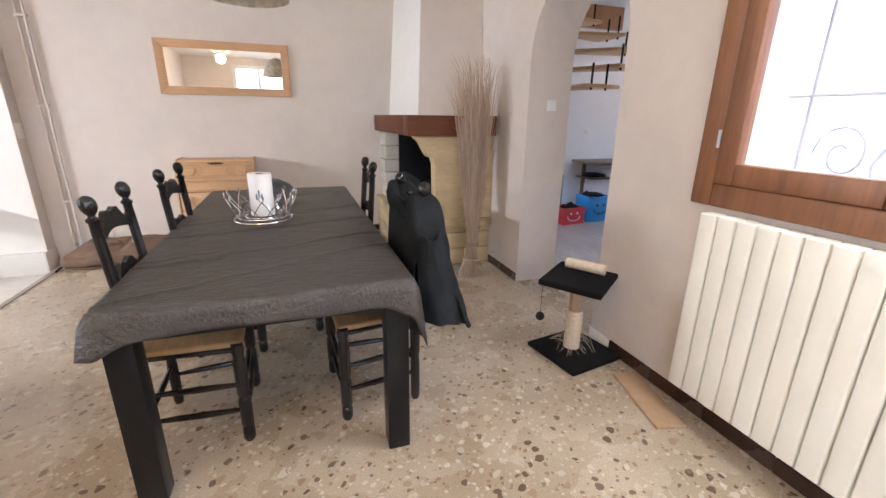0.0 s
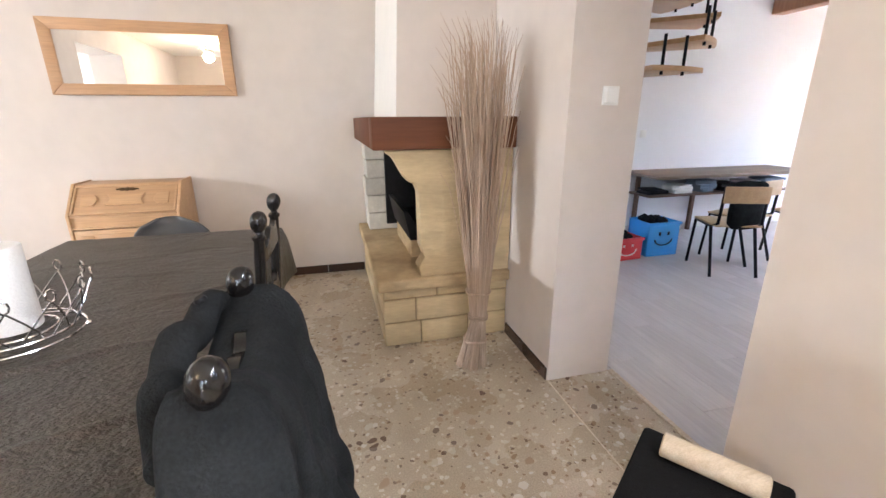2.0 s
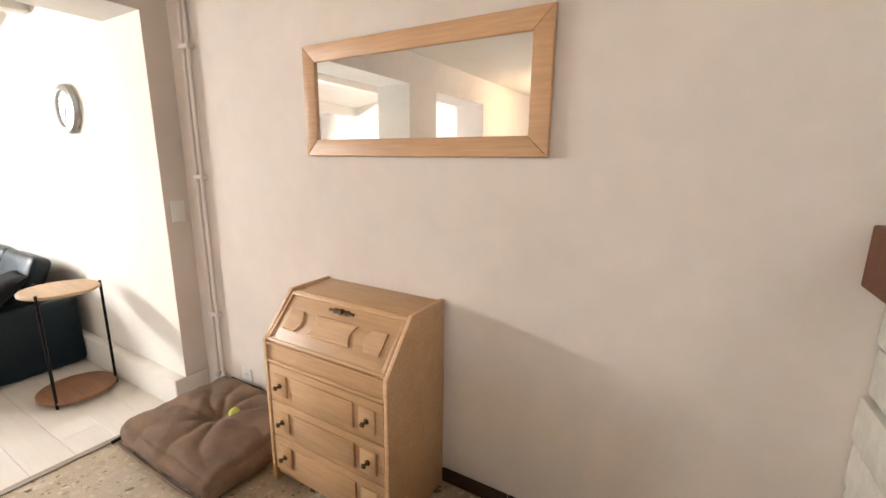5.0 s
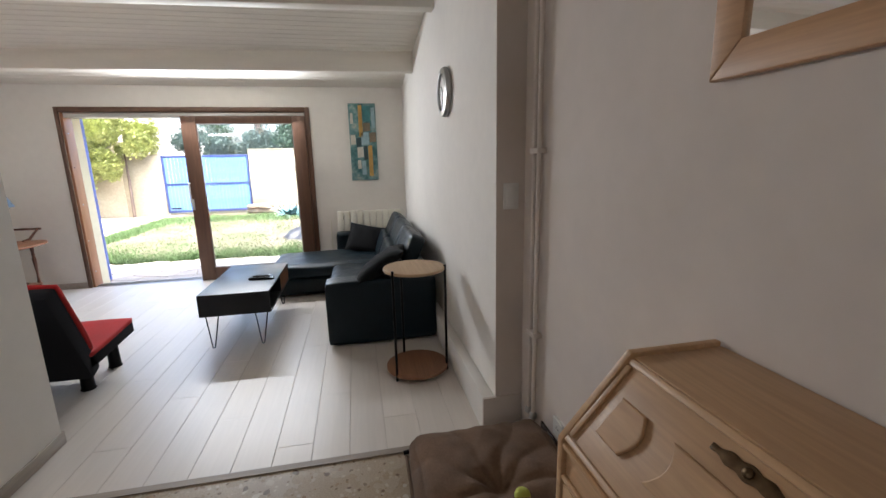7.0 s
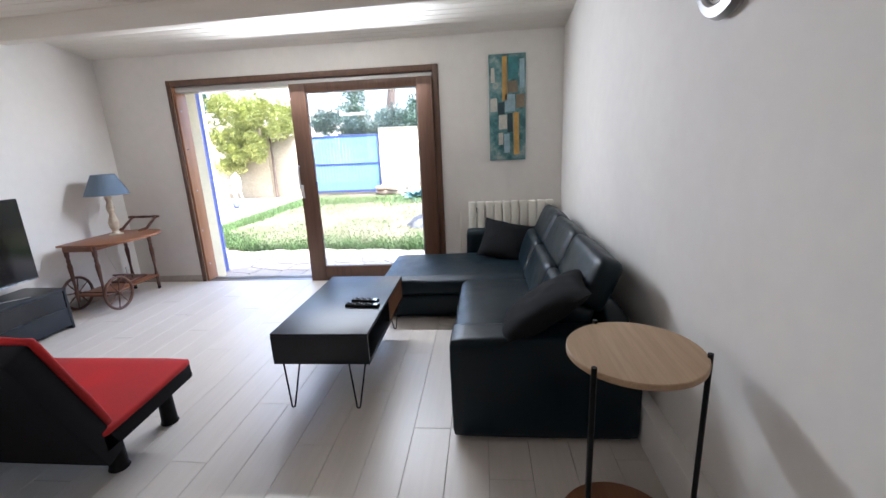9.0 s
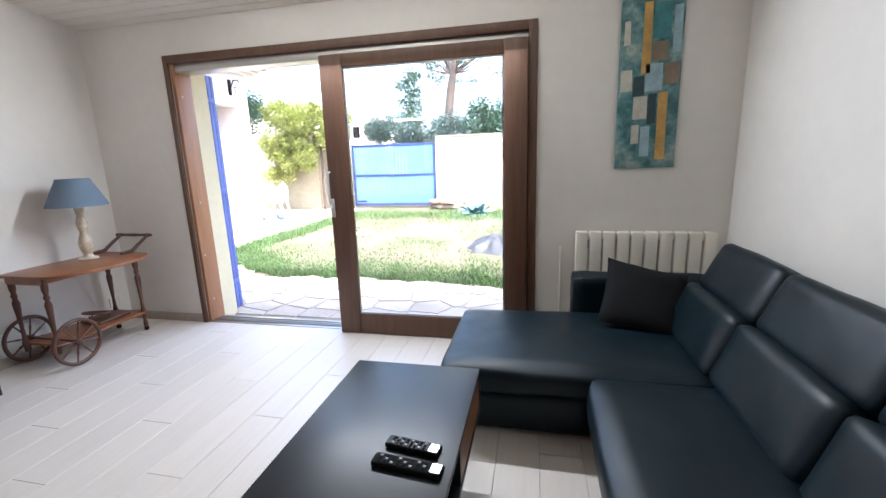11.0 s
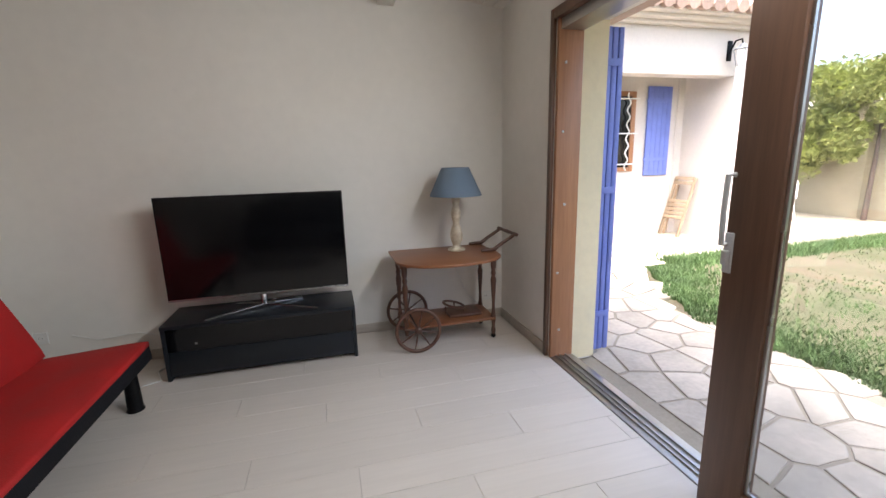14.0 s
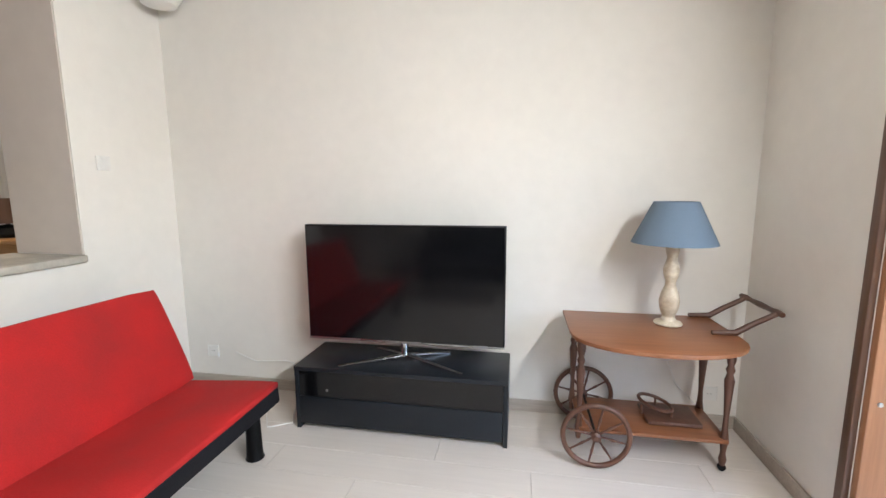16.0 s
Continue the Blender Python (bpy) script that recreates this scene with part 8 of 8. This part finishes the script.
def pine():
    base = Vector((-22.0, -4.75, G))
    t = thing("pine_tree", base, "tall forked umbrella pine beyond the garden wall", "pine tree")
    rng = random.Random(21)
    bm = B()
    pts = [base, base + Vector((0, 0.03, 1.5)), base + Vector((0, -0.02, 2.8)), base + Vector((0, 0.12, 4.0)), base + Vector((0, 0.22, 4.6))]
    tube(bm, pts, [0.27, 0.22, 0.19, 0.165, 0.14], 12)
    part("trunk", bm, BARK, t, "", 60)
    tips = []
    for d, L, r in ((Vector((0.1, -0.75, 1.3)), 2.6, 0.13), (Vector((0, 0.22, 1.3)), 2.8, 0.15), (Vector((0.1, 1.0, 0.6)), 2.6, 0.09), (Vector((-0.4, 0.1, 1.0)), 2.4, 0.1)):
        bm = B()
        limb(bm, pts[-1], d.normalized(), L, r, 2, rng, tips)
        part("limb", bm, BARK, t, "", 60)
    crown = []
    for k in range(24):
        z = rng.uniform(4.0, 6.6)
        p = Vector((base.x + rng.uniform(-1.2, 1.8), base.y + 0.2 + rng.gauss(0, 1.1), z))
        q = pts[-1] + Vector((0, (p.y - base.y) * 0.15, max(0, z - 4.9) * 0.7))
        bm = B()
        tube(bm, [q, q.lerp(p, 0.5) + Vector((0, 0, 0.15)), p], [0.035, 0.022, 0.008], 5)
        part("branch", bm, BARK, t, "", 60)
        crown += [(p.x, p.y, p.z, 0.34), (p.x, p.y + 0.2, p.z - 0.15, 0.22)]
    leaf_cloud("low_crown", crown, NEEDLES, t, 45, 0.055, 33, "drooping needle tufts", 0.5)
    leaf_cloud("crown", [(p.x, p.y, p.z, 0.5) for p in tips], NEEDLES, t, 130, 0.055, 3, "sparse needle crown", 0.5)


def bush(name, at, clumps, mat, per, size, seed, label, cat, trunk=0.05):
    t = thing(name, at, label, cat)
    bm = B()
    tips = []
    rng = random.Random(seed)
    top = max(c[2] for c in clumps)
    tube(bm, [at, Vector(at) + Vector((0.02, 0.03, (top - at[2]) * 0.4)), Vector(at) + Vector((-0.02, 0.0, (top - at[2]) * 0.7))], [trunk, trunk * 0.8, trunk * 0.4], 8)
    part("trunk", bm, BARK, t)
    leaf_cloud("crown", clumps, mat, t, per, size, seed)


def hedge_clumps(y0, y1, x, z0, z1, n, seed, r=0.5):
    rng = random.Random(seed)
    return [(x + rng.uniform(-0.4, 0.4), rng.uniform(y0, y1), z0 + (z1 - z0) * rng.random() ** 0.8, r * rng.uniform(0.6, 1.2)) for _ in range(n)]


def far_house():
    t = thing("far_house", (-40, -12, G), "distant white house with a low roof and chimney", "house")
    bm = B()
    prism(bm, [(-29, G - 0.1), (-13.9, G - 0.1), (-13.9, 4.4), (-21.5, 6.65), (-29, 4.4)], -46, -40, "x")
    part("wall", bm, RENDER_WHITE, t)
    bm = B()
    prism(bm, [(-29.4, 4.3), (-21.5, 6.67), (-13.5, 4.3), (-13.5, 4.42), (-21.5, 6.82), (-29.4, 4.42)], -46.3, -39.85, "x")
    rf = part("roof", bm, RENDER_WHITE, t)
    bm = B()
    box(bm, -41, -40.4, -15.6, -14.95, 4.5, 6.1, 0.03)
    part("chimney", bm, RENDER_WHITE, rf)
    for y in (-16.4, -20.0):
        bm = B()
        box(bm, -40.0, -39.95, y - 0.3, y + 0.3, 3.2, 4.1)
        part("window", bm, SCREEN, t)


def open_shutter():
    """Blue leaves folded back beside the glazed opening."""
    for k, (x0, x1, y) in enumerate(((GX - 0.36, GX - 0.49, DY0 - 0.05), (GX - 0.36, GX - 0.52, DY0 - 0.095))):
        t = thing("shutter", (x0, y, G), "blue painted folding shutter leaf beside the door", "shutter", "blue shutters")
        n = 3
        w = (x0 - x1) / n
        for i in range(n):
            bm = B()
            box(bm, x0 - w * (i + 1) + 0.003, x0 - w * i - 0.003, y, y + 0.028, F - 0.02, 1.98, 0.004)
            part("board", bm, BLUE_PAINT, t)
        for z in (0.08, 0.95, 1.75):
            bm = B()
            box(bm, x1 + 0.02, x0 - 0.005, y + 0.028, y + 0.036, z, z + 0.045, 0.002)
            part("strap_hinge", bm, BLUE_PAINT, t)
            bm = B()
            tube(bm, [(x0 + 0.005, y + 0.018, z - 0.02), (x0 + 0.005, y + 0.018, z + 0.065)], 0.012)
            part("hinge_pin", bm, STEEL, t)
        bm = B()
        box(bm, x0 - 0.05, x0 - 0.01, y, y + 0.02, G - 0.015, F - 0.02)
        part("foot_stop", bm, STEEL, t)


bm = B()
box(bm, 2.6, 2.9, -14.0, -3.55, G - 0.1, 3.4, 0.02)
yw = thing("yard_wall", (2.75, -8, G), "pale rendered wall across the side yard", "wall", kind="structure")
part("render", bm, RENDER_GREY, yw)
garden_walls()
gate()
pool_house()
folded_chair()
garden_furniture()
agave()
tarp()
stones()
pine()
bush("cypress_tree", (-30, -8.6, G), [(-30 + 0.3 * math.sin(k), -8.6 + 0.35 * math.cos(k * 2), 1.5 + k * 0.28, 0.75 - 0.02 * k) for k in range(17)], LEAF_DARK, 220, 0.09, 5, "dark cypress beyond the garden wall", "cypress")
bush("olive_shrub", (-19.5, -5.4, G), hedge_clumps(-7.0, -3.9, -19.5, 1.2, 2.45, 26, 3, 0.5), LEAF_GREY, 420, 0.06, 8, "grey-green shrub behind the gate", "shrub")
bush("laurel_hedge", (-19.0, -1.8, G), hedge_clumps(-3.6, 1.2, -19.0, 1.2, 2.75, 30, 4, 0.5), LEAF_DARK, 420, 0.07, 9, "dark green hedge beyond the wall", "hedge")
bush("yellow_vine", (-16.9, -7.7, G), hedge_clumps(-8.8, -6.95, -16.8, 1.85, 2.75, 30, 5, 0.32) + hedge_clumps(-9.1, -7.9, -16.75, 0.75, 1.95, 24, 15, 0.3), LEAF_YELLOW, 380, 0.056, 10, "yellow-green climbing vine on the garden wall", "climbing plant")
bush("dark_shrub", (-20, -13.3, G), hedge_clumps(-14.6, -12.0, -20, 1.6, 3.8, 20, 6, 0.6), LEAF_DARK, 320, 0.08, 12, "dark shrub behind the terrace wall", "shrub")
bush("yellow_tree", (-22, -12.0, G), hedge_clumps(-13.0, -10.0, -22, 1.8, 3.6, 18, 7, 0.6), LEAF_YELLOW, 320, 0.09, 13, "yellow-green tree behind the terrace wall", "tree")
bush("side_shrub", (-11.5, -1.0, G), hedge_clumps(-1.45, 0.6, -11.5, 0.0, 0.75, 26, 9, 0.27), LEAF_PALE, 320, 0.04, 15, "leafy shrub beside the tarpaulin", "shrub")
far_house()
open_shutter()


# ---------------------------------------------------------------- floor planks and paving, piece by piece
def planks(parent, x0, x1, y0, y1, z, mat, w, L, along, seed):
    rng = random.Random(seed)
    meshes = {}

    def mesh(length, width):
        key = (round(length, 2), round(width, 3))
        if key not in meshes:
            bm = B()
            a, b = (length, width) if along == "x" else (width, length)
            box(bm, -a / 2 + 0.0008, a / 2 - 0.0008, -b / 2 + 0.0008, b / 2 - 0.0008, -0.012, 0.0, 0.0012, 1)
            meshes[key] = finish(bm, "plank", mat, 0)
        return meshes[key]
    lo, hi, c0, c1 = (x0, x1, y0, y1) if along == "x" else (y0, y1, x0, x1)
    c = c0
    k = 0
    while c < c1 - 0.01:
        cw = min(w, c1 - c)
        s = lo - L * ((k * 0.37) % 1.0)
        while s < hi - 0.01:
            a, b = max(s, lo), min(s + L, hi)
            if b - a > 0.03:
                ob = new("plank", mesh(b - a, cw))
                ob.location = ((a + b) / 2, c + cw / 2, z) if along == "x" else (c + cw / 2, (a + b) / 2, z)
                ob.parent = parent
            s += L
        c += cw
        k += 1


planks(floor_living, GX - 0.0, -3.768, TY, SY, F, LAMINATE, 0.193, 1.29, "x", 1)
planks(floor2, 0.397, 6.0, -3.25, 0.435, 0.0, LAMINATE2, 0.193, 1.29, "y", 2)


def crazy_paving():
    """Irregular flagstones: cells grown round scattered seeds, shrunk to leave joints."""
    rng = random.Random(12)
    seeds = []
    areas = [(-9.75, GX - 0.345, -6.3, 1.6, 0.31), (-13.2, -9.75, -7.05, -5.3, 0.4)]
    for x0, x1, y0, y1, gap in areas:
        tries = 0
        while tries < 2600:
            tries += 1
            p = (rng.uniform(x0, x1), rng.uniform(y0, y1))
            if all((p[0] - q[0]) ** 2 + (p[1] - q[1]) ** 2 > (gap * rng.uniform(0.45, 1.1)) ** 2 for q in seeds):
                seeds.append(p)
    made = 0
    for i, s in enumerate(seeds):
        poly = [(s[0] - 0.6, s[1] - 0.6), (s[0] + 0.6, s[1] - 0.6), (s[0] + 0.6, s[1] + 0.6), (s[0] - 0.6, s[1] + 0.6)]
        cuts = [((q[0] + s[0]) / 2, (q[1] + s[1]) / 2, q[0] - s[0], q[1] - s[1]) for q in seeds if q != s and (q[0] - s[0]) ** 2 + (q[1] - s[1]) ** 2 < 1.5]
        cuts += [(GX - 0.345, 0, 1, 0)]
        for mx, my, nx, ny in cuts:
            l = math.hypot(nx, ny)
            nx, ny = nx / l, ny / l
            mx, my = mx - nx * 0.008, my - ny * 0.008
            out = []
            for k in range(len(poly)):
                a, b = poly[k], poly[(k + 1) % len(poly)]
                da = (a[0] - mx) * nx + (a[1] - my) * ny
                db = (b[0] - mx) * nx + (b[1] - my) * ny
                if da <= 0:
                    out.append(a)
                if (da < 0) != (db < 0) and abs(da - db) > 1e-9:
                    f = da / (da - db)
                    out.append((a[0] + (b[0] - a[0]) * f, a[1] + (b[1] - a[1]) * f))
            poly = out
            if len(poly) < 3:
                break
        if len(poly) < 3:
            continue
        cx, cy = sum(p[0] for p in poly) / len(poly), sum(p[1] for p in poly) / len(poly)
        if lawn_edge(cy) > cx + 0.1 and cy > -6.2:
            continue
        jit = []
        for k, a in enumerate(poly):
            b = poly[(k + 1) % len(poly)]
            jit.append((a[0] + (cx - a[0]) * 0.015, a[1] + (cy - a[1]) * 0.015))
            jit.append(((a[0] + b[0]) / 2 + (cx - a[0]) * rng.uniform(-0.02, 0.05), (a[1] + b[1]) / 2 + (cy - a[1]) * rng.uniform(-0.02, 0.05)))
        bm = B()
        h = rng.uniform(0.0, 0.002)
        lo = [bm.verts.new((x, y, G - 0.03)) for x, y in jit]
        mid = [bm.verts.new((x, y, G - 0.003 + h)) for x, y in jit]
        top = [bm.verts.new((x + (cx - x) * 0.03, y + (cy - y) * 0.03, G + h)) for x, y in jit]
        m = len(jit)
        for p, q in ((lo, mid), (mid, top)):
            for k in range(m):
                bm.faces.new((p[k], p[(k + 1) % m], q[(k + 1) % m], q[k]))
        bm.faces.new(top)
        ob = new("flagstone", finish(bm, "flagstone", PAVING, 30))
        ob.parent = bed
        made += 1


crazy_paving()
